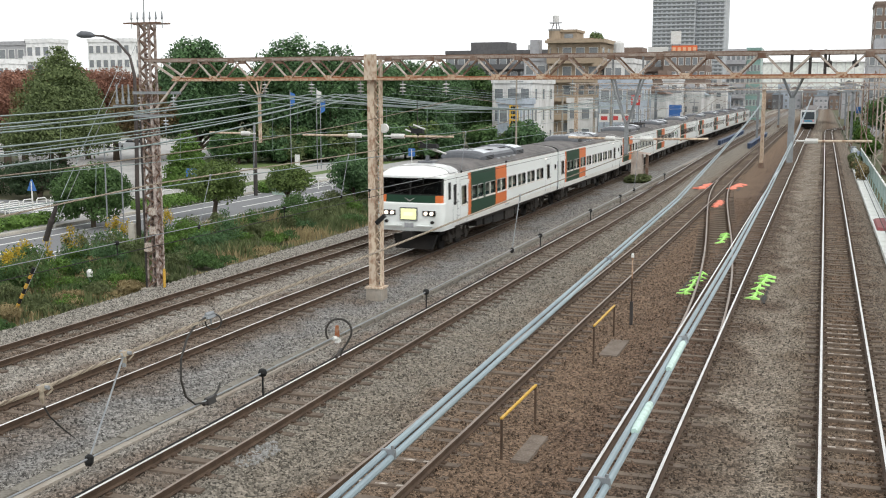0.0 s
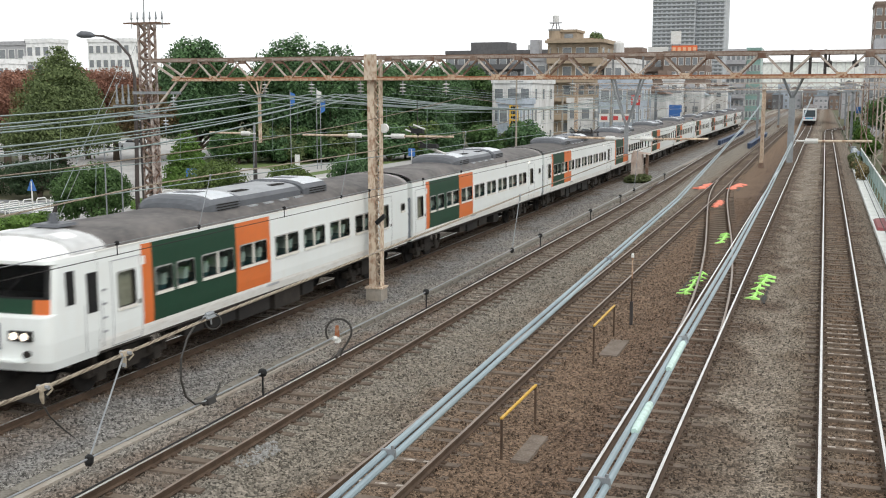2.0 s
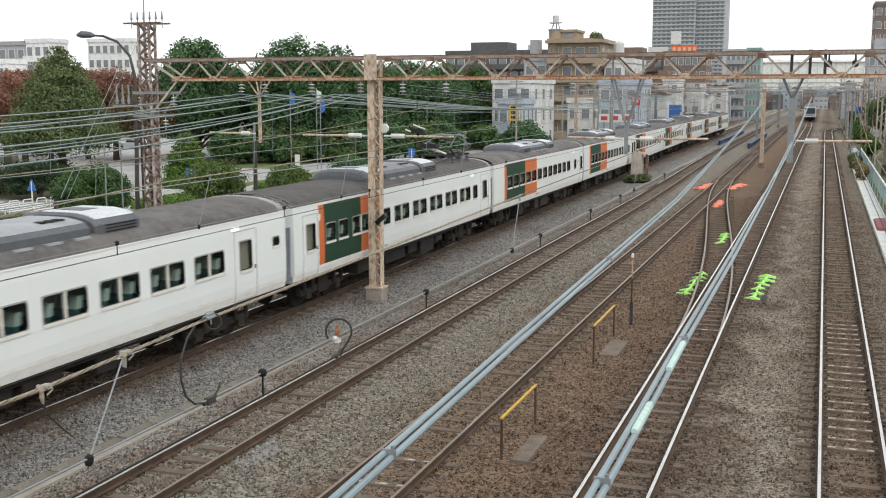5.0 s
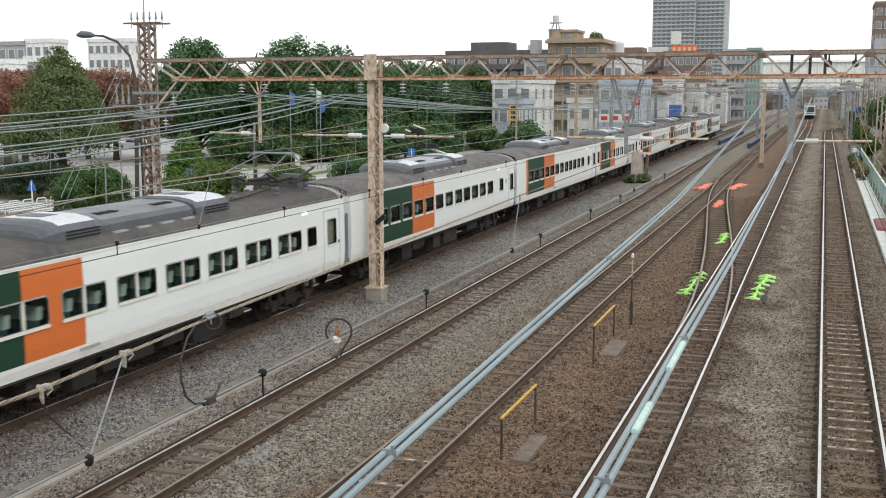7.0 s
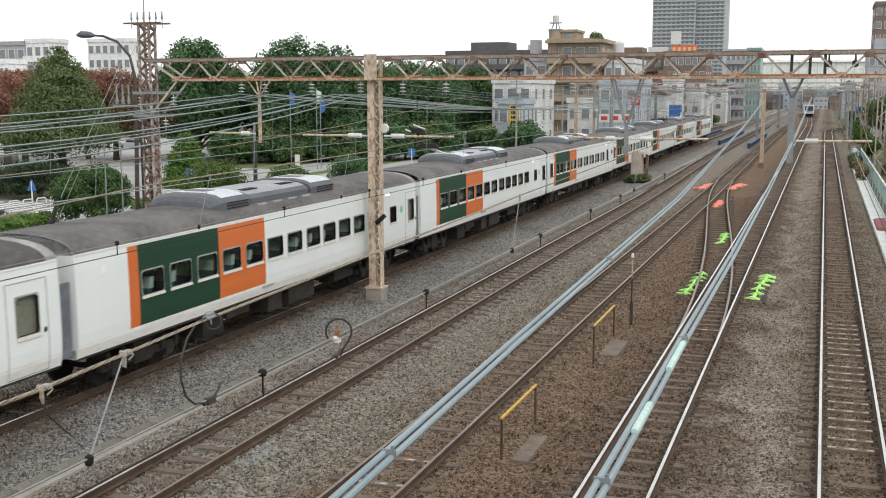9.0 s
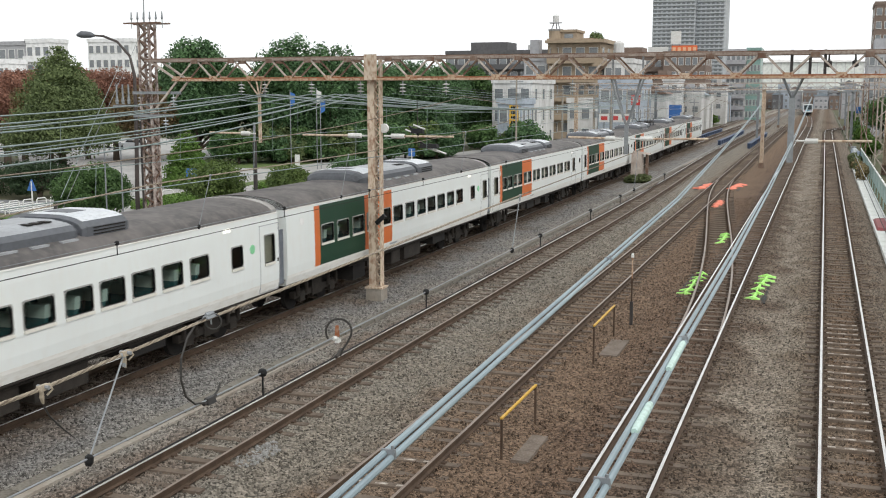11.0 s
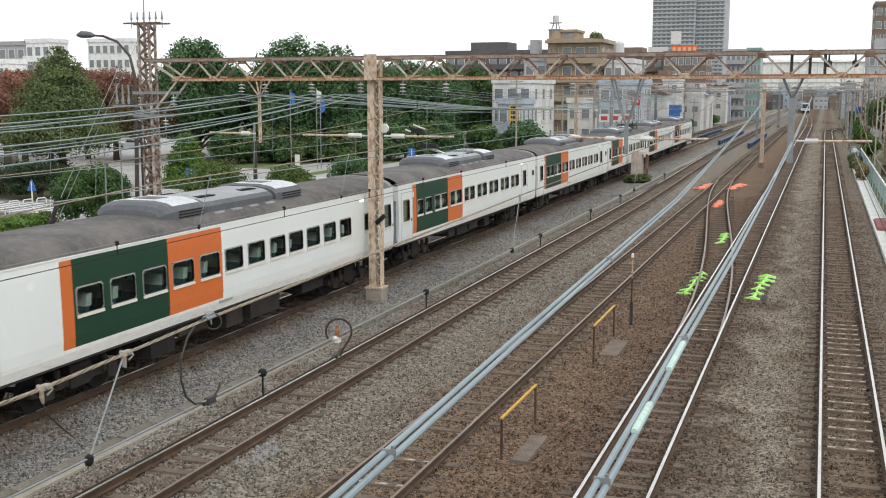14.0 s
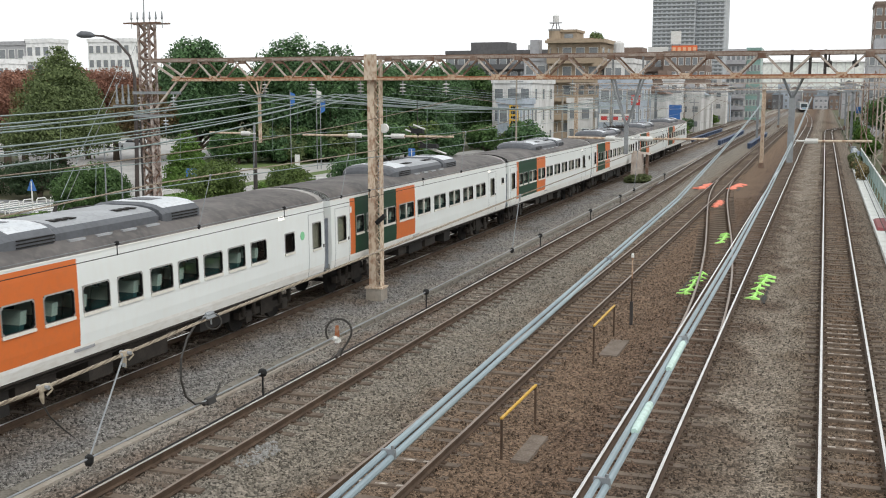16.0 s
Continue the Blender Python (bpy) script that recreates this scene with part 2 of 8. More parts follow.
HOSE = mat("pale_blue_insulation_tube", (0.27, 0.335, 0.365), (0.21, 0.265, 0.30), 1.2, 0.5, 0, 0.05, 8, c3=(0.22, 0.26, 0.27), amount=0.5)
HOSE_JOINT = mat("mint_joint_sleeve", (0.50, 0.66, 0.61), (0.46, 0.60, 0.56), 3, 0.45, 0, 0.05)
PORCELAIN = mat("white_porcelain", (0.72, 0.72, 0.70), (0.60, 0.60, 0.58), 4, 0.25, 0, 0.0)
YELLOW = mat("worn_yellow_paint", (0.62, 0.38, 0.06), (0.55, 0.33, 0.05), 5, 0.6, 0, 0.2, 6, c3=(0.25, 0.12, 0.05), amount=0.6)
LIME = mat("fluorescent_lime_cloth", (0.35, 0.80, 0.10), (0.45, 0.90, 0.22), 6, 0.8, 0, 0.2, 5, c3=(0.85, 0.9, 0.7), amount=0.5)
CORAL = mat("fluorescent_orange_cloth", (0.85, 0.22, 0.13), (0.80, 0.28, 0.20), 6, 0.8, 0, 0.2)
ASPHALT = mat("road_asphalt", (0.155, 0.158, 0.168), (0.185, 0.187, 0.195), 0.4, 0.85, 0, 0.2, 30)
ROAD_PAINT = mat("white_road_paint", (0.70, 0.70, 0.68), (0.58, 0.58, 0.56), 2, 0.7, 0, 0.1)
SOIL = mat("verge_soil_and_grass", (0.085, 0.085, 0.045), (0.12, 0.105, 0.065), 0.5, 0.95, 0, 0.5, 10, c3=(0.05, 0.075, 0.025), amount=0.8)
PAVING = mat("pale_park_paving", (0.33, 0.325, 0.315), (0.39, 0.38, 0.37), 0.2, 0.9, 0, 0.1, 12)
GRASS = mat("park_lawn", (0.085, 0.13, 0.035), (0.12, 0.16, 0.05), 0.3, 0.95, 0, 0.4, 20)
BARK = mat("grey_brown_bark", (0.085, 0.065, 0.05), (0.12, 0.095, 0.07), 3, 0.95, 0, 0.6, 6, stretch=(1, 1, 0.3))


# ---- mesh helpers ----
class Build:
    """Collects boxes, bars, tubes and faces for one mesh."""

    def __init__(self):
        self.v, self.f, self.k = [], [], []

    def face(self, pts, k=0):
        n = len(self.v)
        self.v += [tuple(p) for p in pts]
        self.f.append(tuple(range(n, n + len(pts))))
        self.k.append(k)
        return self

    def hull8(self, a, k=0):
        n = len(self.v)
        self.v += [tuple(p) for p in a]
        for q in ((0, 3, 2, 1), (4, 5, 6, 7), (0, 1, 5, 4), (1, 2, 6, 5), (2, 3, 7, 6), (3, 0, 4, 7)):
            self.f.append(tuple(n + i for i in q))
            self.k.append(k)
        return self

    def box(self, x0, x1, y0, y1, z0, z1, k=0, taper=0.0):
        t = taper
        return self.hull8([(x0, y0, z0), (x1, y0, z0), (x1, y1, z0), (x0, y1, z0), (x0 + t, y0 + t, z1), (x1 - t, y0 + t, z1), (x1 - t, y1 - t, z1), (x0 + t, y1 - t, z1)], k)

    def bar(self, p, q, w, h=None, k=0, up=(0, 0, 1)):
        p, q = Vector(p), Vector(q)
        h = h or w
        d = (q - p).normalized()
        u = Vector(up)
        if abs(d.dot(u)) > 0.95:
            u = Vector((0, 1, 0))
        s = d.cross(u).normalized()
        u = s.cross(d)
        s, u = s * w / 2, u * h / 2
        return self.hull8([p - s - u, p + s - u, p + s + u, p - s + u, q - s - u, q + s - u, q + s + u, q - s + u], k)

    def tube(self, pts, r, n=6, k=0, cap=True):
        pts = [Vector(p) for p in pts]
        rs = r if isinstance(r, (list, tuple)) else [r] * len(pts)
        base = len(self.v)
        u = None
        for i, p in enumerate(pts):
            d = (pts[min(i + 1, len(pts) - 1)] - pts[max(i - 1, 0)]).normalized()
            if u is None:
                u = Vector((0, 0, 1)) if abs(d.z) < 0.9 else Vector((1, 0, 0))
            s = d.cross(u).normalized()
            u = s.cross(d).normalized()
            for j in range(n):
                a = 2 * math.pi * j / n
                self.v.append(tuple(p + rs[i] * (math.cos(a) * s + math.sin(a) * u)))
        for i in range(len(pts) - 1):
            for j in range(n):
                a, b = base + i * n + j, base + i * n + (j + 1) % n
                self.f.append((a, a + n, b + n, b))
                self.k.append(k)
        if cap:
            for i in (0, len(pts) - 1):
                self.f.append(tuple(base + i * n + j for j in range(n)))
                self.k.append(k)
        return self

    def mesh(self, name, mats, smooth=False):
        me = bpy.data.meshes.new(name)
        me.from_pydata(self.v, [], self.f)
        for m in mats:
            me.materials.append(m)
        me.polygons.foreach_set("material_index", self.k)
        if smooth:
            me.polygons.foreach_set("use_smooth", [True] * len(self.f))
        me.validate()
        me.update()
        return me


def part(name, b, mats, parent=None, label="", smooth=False, at=None):
    me = b if isinstance(b, bpy.types.Mesh) else b.mesh(name, mats if isinstance(mats, (list, tuple)) else [mats], smooth)
    ob = new(name, me)
    if parent is not None:
        ob.parent = parent
    if at is not None:
        ob.location = at
    if label:
        ob["label"] = label
    return ob


def thing(name, label, category, at=(0, 0, 0), group="", kind="", turn=0.0):
    ob = new(name)
    ob.empty_display_size = 0.2
    ob.matrix_basis = pose(*at, 0, 0, turn)
    return tagged(ob, label, category, group, kind)


def setting(name, b, mats, label, category, smooth=False, kind="structure"):
    return tagged(part(name, b, mats, smooth=smooth), label, category, kind=kind)


rnd = random.Random(7)

# ---- ground, road, ballast ----
TRACKS = [-19.55, -15.78, -10.68, -6.95, -3.0, 0.78]
DRIFT = [1.0, 1.0, 1.0, 0.4, 0.0, -1.0]
GAUGE = 0.566


def sway(y, amount):
    """The outer tracks ease a little to the left, all but the last bend left far off; the last turns away to the right."""
    if amount < 0:
        return 0.004 * max(y - 205.0, 0.0) ** 2
    t = min(max((y - 60.0) / 75.0, 0.0), 1.0)
    return -0.9 * amount * t * t * (3 - 2 * t) - 0.0001 * max(y - 220.0, 0.0) ** 2


g = Build()
xs = [-2600, -700, -200, -120, -80, -50, -42, -30, -23.4, -21.6, 2.6, 3.2, 5, 20, 60, 200, 700, 2600]
ys = [-300, -60, -10, 10, 30, 60, 100, 160, 260, 420, 800, 1500, 3500]
for i in range(len(xs) - 1):
    for j in range(len(ys) - 1):
        g.face([(xs[i], ys[j], -0.62), (xs[i + 1], ys[j], -0.62), (xs[i + 1], ys[j + 1], -0.62), (xs[i], ys[j + 1], -0.62)])
setting("ground", g, SOIL, "flat town ground of soil and grass reaching the horizon", "ground")


def ballast_z(x):
    if x < -22.0:
        return -0.22 - 0.4 * min((-22.0 - x) / 1.4, 1.0)
    if x > 2.5:
        return -0.22 - 0.15 * min((x - 2.5) / 0.6, 1)
    near = min(abs(x - c) for c in TRACKS)
    return -0.188 - 0.075 * min(max((near - 1.25) / 0.5, 0), 1)


g = Build()
bx = [-23.45 + 0.25 * i for i in range(107)]
by = [-20.0, -14, -9, -5, -2, 1, 3, 5] + [8 + 0.5 * i for i in range(140)] + [80 + 4 * i for i in range(40)] + [250 + 40 * i for i in range(14)]
nx = len(bx)
for y in by:
    for x in bx:
        g.v.append((x, y, ballast_z(x) + 0.05 * noise.noise((x * 1.3, y * 1.3, 0)) + 0.02 * noise.noise((x * 4, y * 4, 3)) - (0.4 if x < -23.3 else 0)))
for j in range(len(by) - 1):
    for i in range(nx - 1):
        a = j * nx + i
        g.f.append((a, a + 1, a + 1 + nx, a + nx))
        g.k.append(0)
setting("ballast_bed", g, BALLAST, "crushed stone ballast bed, grey and rust-brown between tracks", "ballast", smooth=True)


def stones(count, seed):
    """Loose ballast stones lying on the bed."""
    r = np.random.RandomState(seed)
    y = 11 + 62 * r.rand(count) ** 1.7
    x = -22.6 + 25.6 * r.rand(count)
    n = count
    z = np.array([ballast_z(a) + 0.05 * noise.noise((a * 1.3, b * 1.3, 0)) for a, b in zip(x, y)]) + 0.012
    base = np.array([(1, 0, -0.5), (0, 1, -0.5), (-1, 0, -0.5), (0, -1, -0.5), (0, 0, 0.8)])
    tri = np.array([(0, 1, 4), (1, 2, 4), (2, 3, 4), (3, 0, 4)])
    size = (0.018 + 0.026 * r.rand(n) ** 1.3)[:, None, None]
    v = base[None] * (0.6 + 0.8 * r.rand(n, 5, 1)) * size
    a = r.rand(n) * 6.283
    ca, sa = np.cos(a)[:, None], np.sin(a)[:, None]
    vx, vy, vz = v[..., 0], v[..., 1], v[..., 2] + 0.4 * (r.rand(n)[:, None] - 0.5) * v[..., 0]
    w = np.stack([vx * ca - vy * sa + x[:, None], vx * sa + vy * ca + y[:, None], vz + z[:, None]], -1).reshape(-1, 3)
    f = (tri[None] + 5 * np.arange(n)[:, None, None]).reshape(-1, 3)
    me = bpy.data.meshes.new("loose_ballast")
    me.from_pydata(w.tolist(), [], f.tolist())
    me.materials.append(BALLAST_LOOSE)
    ob = new("loose_ballast", me)
    tagged(ob, "loose angular crushed stones lying between the sleepers", "ballast stones", kind="stuff")


stones(170000, 3)


# ---- tracks: two rails and concrete sleepers each ----
def rail_mesh(cx, amount, side, head, until=522.0):
    b = Build()
    prof = [(-0.06, -0.155), (0.06, -0.155), (0.06, -0.14), (0.012, -0.115), (0.012, -0.045), (0.033, -0.035), (0.033, -0.006), (0.030, -0.001), (0.028, 0.0), (-0.028, 0.0), (-0.030, -0.001), (-0.033, -0.006), (-0.033, -0.035), (-0.012, -0.045), (-0.012, -0.115), (-0.06, -0.14)]
    st = [-20, 20, 60] + [60 + 8 * i for i in range(1, 11)] + [160, 180, 200, 210, 218, 226, 234] + [y for y in range(242, 521, 14) if y < until] + [until]
    n = len(prof)
    for y in st:
        for px, pz in prof:
            b.v.append((cx + side + px + sway(y, amount), y, pz))
    for i in range(len(st) - 1):
        for j in range(n):
            a, c = i * n + j, i * n + (j + 1) % n
            b.f.append((a, c, c + n, a + n))
            b.k.append(1 if j == 8 else 0)
    return b.mesh("rail", [RAIL_SIDE, head])


sl = Build()
sl.hull8([(-1.0, -0.12, -0.32), (1.0, -0.12, -0.32), (1.0, 0.12, -0.32), (-1.0, 0.12, -0.32), (-0.98, -0.09, -0.16), (0.98, -0.09, -0.16), (0.98, 0.09, -0.16), (-0.98, 0.09, -0.16)])
for s in (-GAUGE, GAUGE):
    for q in (-0.11, 0.11):
        sl.box(s + q - 0.04, s + q + 0.04, -0.06, 0.06, -0.161, -0.125, 1, 0.01)
SLEEPER_MESH = sl.mesh("sleeper", [SLEEPER, RAIL_SIDE])
sp2 = Build()
sp2.v, sp2.f, sp2.k = list(sl.v), list(sl.f), list(sl.k)
for xa, xb in ((-0.47, -0.27), (-0.11, 0.12), (0.28, 0.47)):
    sp2.box(xa, xb, -0.045, 0.03, -0.17, -0.152, 2, 0.004)
SLEEPER_PALE = sp2.mesh("sleeper", [SLEEPER, RAIL_SIDE, SLEEPER_B])
for i, cx in enumerate(TRACKS):
    tr = thing("track_%d" % (i + 1), "narrow-gauge railway track of rusty rails on concrete sleepers", "railway track", kind="structure")
    for side in (-GAUGE, GAUGE):
        part("rail", rail_mesh(cx, DRIFT[i], side, RAIL_DULL if i in (0, 3) or (i == 2 and side > 0) else RAIL_TOP, 238.0 if i == 5 else 522.0), None, tr)
    far = Build()
    y = -8.0
    count = 0
    r = random.Random(i)
    while y < 240:
        if y < 125:
            pale = r.random() < 0.02 or (i == 5 and 21.0 < y < 33.5 and r.random() < 0.85) or (i == 2 and 32.5 < y < 35) or (i == 3 and 15 < y < 19 and r.random() < 0.5)
            s = part("sleeper", SLEEPER_PALE if pale else SLEEPER_MESH, None, tr, at=(cx + sway(y, DRIFT[i]) + r.uniform(-0.02, 0.02), y, r.uniform(-0.02, 0.012) + (0.012 if pale else 0)))
        else:
            far.box(cx - 1 + sway(y, DRIFT[i]), cx + 1 + sway(y, DRIFT[i]), y - 0.12, y + 0.12, -0.3, -0.16)
        y += 0.66
    tagged(part("sleepers_beyond", far, SLEEPER, tr), kind="stuff")


# ---- the train ----
SECTION = [(1.08, 1.405), (1.30, 1.455), (1.6, 1.473), (2.05, 1.473), (2.66, 1.462), (3.0, 1.455), (3.27, 1.438)]


def half_width(z):
    for (z0, w0), (z1, w1) in zip(SECTION, SECTION[1:]):
        if z <= z1:
            return w0 + (w1 - w0) * max(z - z0, 0) / (z1 - z0)
    return SECTION[-1][1]


ROOF_LINE = [(1.425, 3.27), (1.40, 3.36), (1.30, 3.45), (1.08, 3.545), (0.75, 3.615), (0.38, 3.65), (0.0, 3.66)]
WIN_Z = (2.03, 2.61)


def wall_side(sgn, y0, y1, bands, holes):
    """A car side with real openings; bands: (from, to, colour) along the car, holes: (from, to, low, high)."""
    b = Build()
    cuts = sorted(set([y0, y1] + [v for a, c, _ in bands for v in (a, c)] + [v for h in holes for v in h[:2]]))
    zs = sorted(set([z for z, _ in SECTION] + [1.38, 3.21] + [v for h in holes for v in h[2:]]))
    for a, c in zip(cuts, cuts[1:]):
        for z0, z1 in zip(zs, zs[1:]):
            my, mz = (a + c) / 2, (z0 + z1) / 2
            if any(h[0] < my < h[1] and h[2] < mz < h[3] for h in holes):
                continue
            k = 3 if mz < 1.38 else 0
            if 1.38 < mz < 3.21:
                for s, e, col in bands:
                    if s < my < e:
                        k = col
            w0, w1 = sgn * half_width(z0), sgn * half_width(z1)
            q = [(w0, a, z0), (w0, c, z0), (w1, c, z1), (w1, a, z1)]
            b.face(q if sgn > 0 else q[::-1], k)
    return b


WINDOWS = {}


def window_meshes(sgn, w, h, zc, double):
    key = (sgn, round(w, 2), round(h, 2), round(zc, 2), double)
    if key in WINDOWS:
        return WINDOWS[key]
    x1, x0 = half_width(zc + h / 2), half_width(zc - h / 2)
    def at(u, z, d):
        t = (z - zc + h / 2) / h
        return (sgn * (x0 + (x1 - x0) * t + d), u, z)
    fr = Build()
    z0, z1, r = zc - h / 2, zc + h / 2, 0.05
    def ring(a, c, lo, hi, d, cut):
        return [at(u, z, d) for u, z in ((a + cut, lo), (c - cut, lo), (c, lo + cut), (c, hi - cut), (c - cut, hi), (a + cut, hi), (a, hi - cut), (a, lo + cut))]
    o, o2, n, nb = ring(-w / 2 - 0.012, w / 2 + 0.012, z0 - 0.012, z1 + 0.012, 0.004, 0.055), None, ring(-w / 2 + 0.02, w / 2 - 0.02, z0 + 0.02, z1 - 0.02, 0.012, 0.06), ring(-w / 2 + 0.02, w / 2 - 0.02, z0 + 0.02, z1 - 0.02, -0.05, 0.06)
    for i in range(8):
        j = (i + 1) % 8
        fr.face([o[i], o[j], n[j], n[i]])
        fr.face([n[i], n[j], nb[j], nb[i]], 1)
    sill = [at(-w / 2, z0 - 0.06, 0.0), at(w / 2, z0 - 0.06, 0.0), at(w / 2, z0 - 0.06, 0.03), at(-w / 2, z0 - 0.06, 0.03), at(-w / 2, z0 + 0.005, 0.0), at(w / 2, z0 + 0.005, 0.0), at(w / 2, z0 + 0.005, 0.02), at(-w / 2, z0 + 0.005, 0.02)]
    fr.hull8(sill, 2)
    if double:
        fr.hull8([at(-0.035, z0, -0.04), at(0.035, z0, -0.04), at(0.035, z0, 0.01), at(-0.035, z0, 0.01), at(-0.035, z1, -0.04), at(0.035, z1, -0.04), at(0.035, z1, 0.01), at(-0.035, z1, 0.01)], 2)
    pn = Build()
    pn.face([at(-w / 2, z0, -0.025), at(w / 2, z0, -0.025), at(w / 2, z1, -0.025), at(-w / 2, z1, -0.025)])
    WINDOWS[key] = fr.mesh("window", [TRIM, RUBBER, SILL]), pn.mesh("pane", [PANE])
    return WINDOWS[key]


def add_window(parent, sgn, a, c, lo, hi, double):
    fr, pn = window_meshes(sgn, c - a, hi - lo, (lo + hi) / 2, double)
    w = part("window", fr, None, parent, at=(0, (a + c) / 2, 0))
    p = part("pane", pn, None, w)
    p.visible_shadow = False


def bogie_meshes():
    f = Build()
    for s in (-1, 1):
        f.box(s * 0.86 - 0.09, s * 0.86 + 0.09, -1.5, 1.5, 0.42, 0.62)
        f.box(s * 0.86 - 0.12, s * 0.86 + 0.12, -0.35, 0.35, 0.35, 0.85)
        for y in (-1.05, 1.05):
            f.box(s * 0.90 - 0.10, s * 0.90 + 0.10, y - 0.16, y + 0.16, 0.30, 0.60)
            f.tube([(s * 0.98, y - 0.28, 0.5), (s * 0.98, y - 0.28, 0.86)], 0.07, 8)
            f.tube([(s * 0.98, y + 0.28, 0.5), (s * 0.98, y + 0.28, 0.86)], 0.07, 8)
    f.box(-0.85, 0.85, -0.2, 0.2, 0.45, 0.8)
    w = Build()
    for s in (-0.53, 0.53):
        w.tube([(s - 0.065, 0, 0.43), (s + 0.065, 0, 0.43)], 0.43, 20)
        w.tube([(s + 0.068 * (1 if s > 0 else -1), 0, 0.43), (s + 0.09 * (1 if s > 0 else -1), 0, 0.43)], 0.12, 10)
    w.tube([(-0.6, 0, 0.43), (0.6, 0, 0.43)], 0.07, 8)
    return f.mesh("bogie", [BOGIE]), w.mesh("wheelset", [UNDER])


BOGIE_MESH, WHEEL_MESH = bogie_meshes()


def roof_piece(y0, y1, mats, crown=0.0):
    b = Build()
    full = ROOF_LINE + [(-x, z) for x, z in ROOF_LINE[-2::-1]]
    n = len(full)
    for y in (y0, y1):
        for x, z in full:
            b.v.append((x, y, z + crown))
    for i in range(n - 1):
        b.f.append((i, i + 1, i + 1 + n, i + n))
        b.k.append(0)
    for i in (0, n):
        b.f.append(tuple(range(i, i + n)))
        b.k.append(0)
    return b


def cooler_meshes(lid_mat, mid_mat):
    """The long roof cooler: a domed fairing, two end units with pale lids and a middle unit between them."""
    w = 1.10
    prof = [(-w, 3.42), (-w, 3.74), (-0.98, 3.86), (-0.80, 3.93), (-0.45, 3.985), (0.45, 3.985), (0.80, 3.93), (0.98, 3.86), (w, 3.74), (w, 3.42)]
    m = len(prof)

    def shell(stations, lid, mats, name):
        """stations: (y, share of full height); lid: stretch of y with the pale top."""
        b = Build()
        for y, s in stations:
            for x, z in prof:
                b.v.append((x * (0.45 + 0.55 * s), y, 3.42 + (z - 3.42) * s))
        for q in range(len(stations) - 1):
            for i in range(m - 1):
                b.f.append((q * m + i, q * m + i + 1, (q + 1) * m + i + 1, (q + 1) * m + i))
                mid = (stations[q][0] + stations[q + 1][0]) / 2
                b.k.append(1 if lid[0] < mid < lid[1] and 2 <= i <= 6 else 0)
        for o in (0, (len(stations) - 1) * m):
            b.f.append(tuple(o + i for i in range(m)))
            b.k.append(0)
        return b.mesh(name, mats)
    pale = [AC_DARK, lid_mat]
    front = shell([(1.2, 0.35), (1.24, 0.62), (1.34, 0.82), (1.5, 0.93), (1.68, 0.98), (1.86, 1.0), (2.82, 1.0), (2.92, 0.93)], (1.66, 2.84), pale, "cooler_front_unit")
    mid = shell([(0.0, 0.84), (0.12, 0.90), (3.52, 0.90), (3.64, 0.84)], (0.1, 3.6), [AC_DARK, mid_mat], "cooler_middle_unit")
    rear = shell([(0.0, 0.9), (0.1, 1.0), (1.5, 1.0), (1.66, 0.86)], (0.08, 1.56), pale, "cooler_rear_unit")
    hatch = Build().box(-0.34, 0.34, 0, 0.55, 3.97, 3.995).mesh("hatch", [AC_DARK])
    fan = Build()
    for i in range(3):
        fan.box(-0.13 + 0.0, 0.13, 0.27 * i, 0.27 * i + 0.19, 3.90, 3.925)
    fan = fan.mesh("vent", [UNDER])
    lv = Build()
    for i in range(4):
        lv.box(-0.012, 0.012, 0, 1.1, 3.49 + 0.07 * i, 3.515 + 0.07 * i)
    grille = lv.mesh("side_grille", [UNDER])
    box = Build().box(-0.05, 0.05, 0, 0.5, 3.44, 3.55).mesh("side_box", [AC_MID])
    return front, mid, rear, hatch, fan, grille, box


COOLERS = (cooler_meshes(AC_PALE, AC_LIGHT), cooler_meshes(AC_PALE, AC_SOOT))


def add_cooler(car, o, sooty=False):
    COOLER = COOLERS[sooty]
    fu = part("cooler_front_unit", COOLER[0], None, car, "dark cooler casing with pale lid", at=(0, o, 0))
    mu = part("cooler_middle_unit", COOLER[1], None, car, "grey cooler casing with dark vents", at=(0, o + 3.0, 0))
    ru = part("cooler_rear_unit", COOLER[2], None, car, "dark cooler casing with pale lid", at=(0, o + 6.74, 0))
    part("hatch", COOLER[3], None, fu, at=(0, 1.9, 0))
    part("hatch", COOLER[3], None, ru, at=(0, 0.5, 0))
    for y in (0.35, 2.5):
        for x in (-0.56, -0.2, 0.2, 0.56):
            part("vent", COOLER[4], None, mu, at=(x, y, 0))
    for s in (-1, 1):
        part("side_grille", COOLER[5], None, fu, at=(s * 1.105, 1.75, 0))
        part("side_grille", COOLER[5], None, ru, at=(s * 1.105, 0.3, 0))
        for y in (0.25, 1.15, 2.05, 2.95):
            part("side_box", COOLER[6], None, mu, at=(s * 1.12, y, 0))


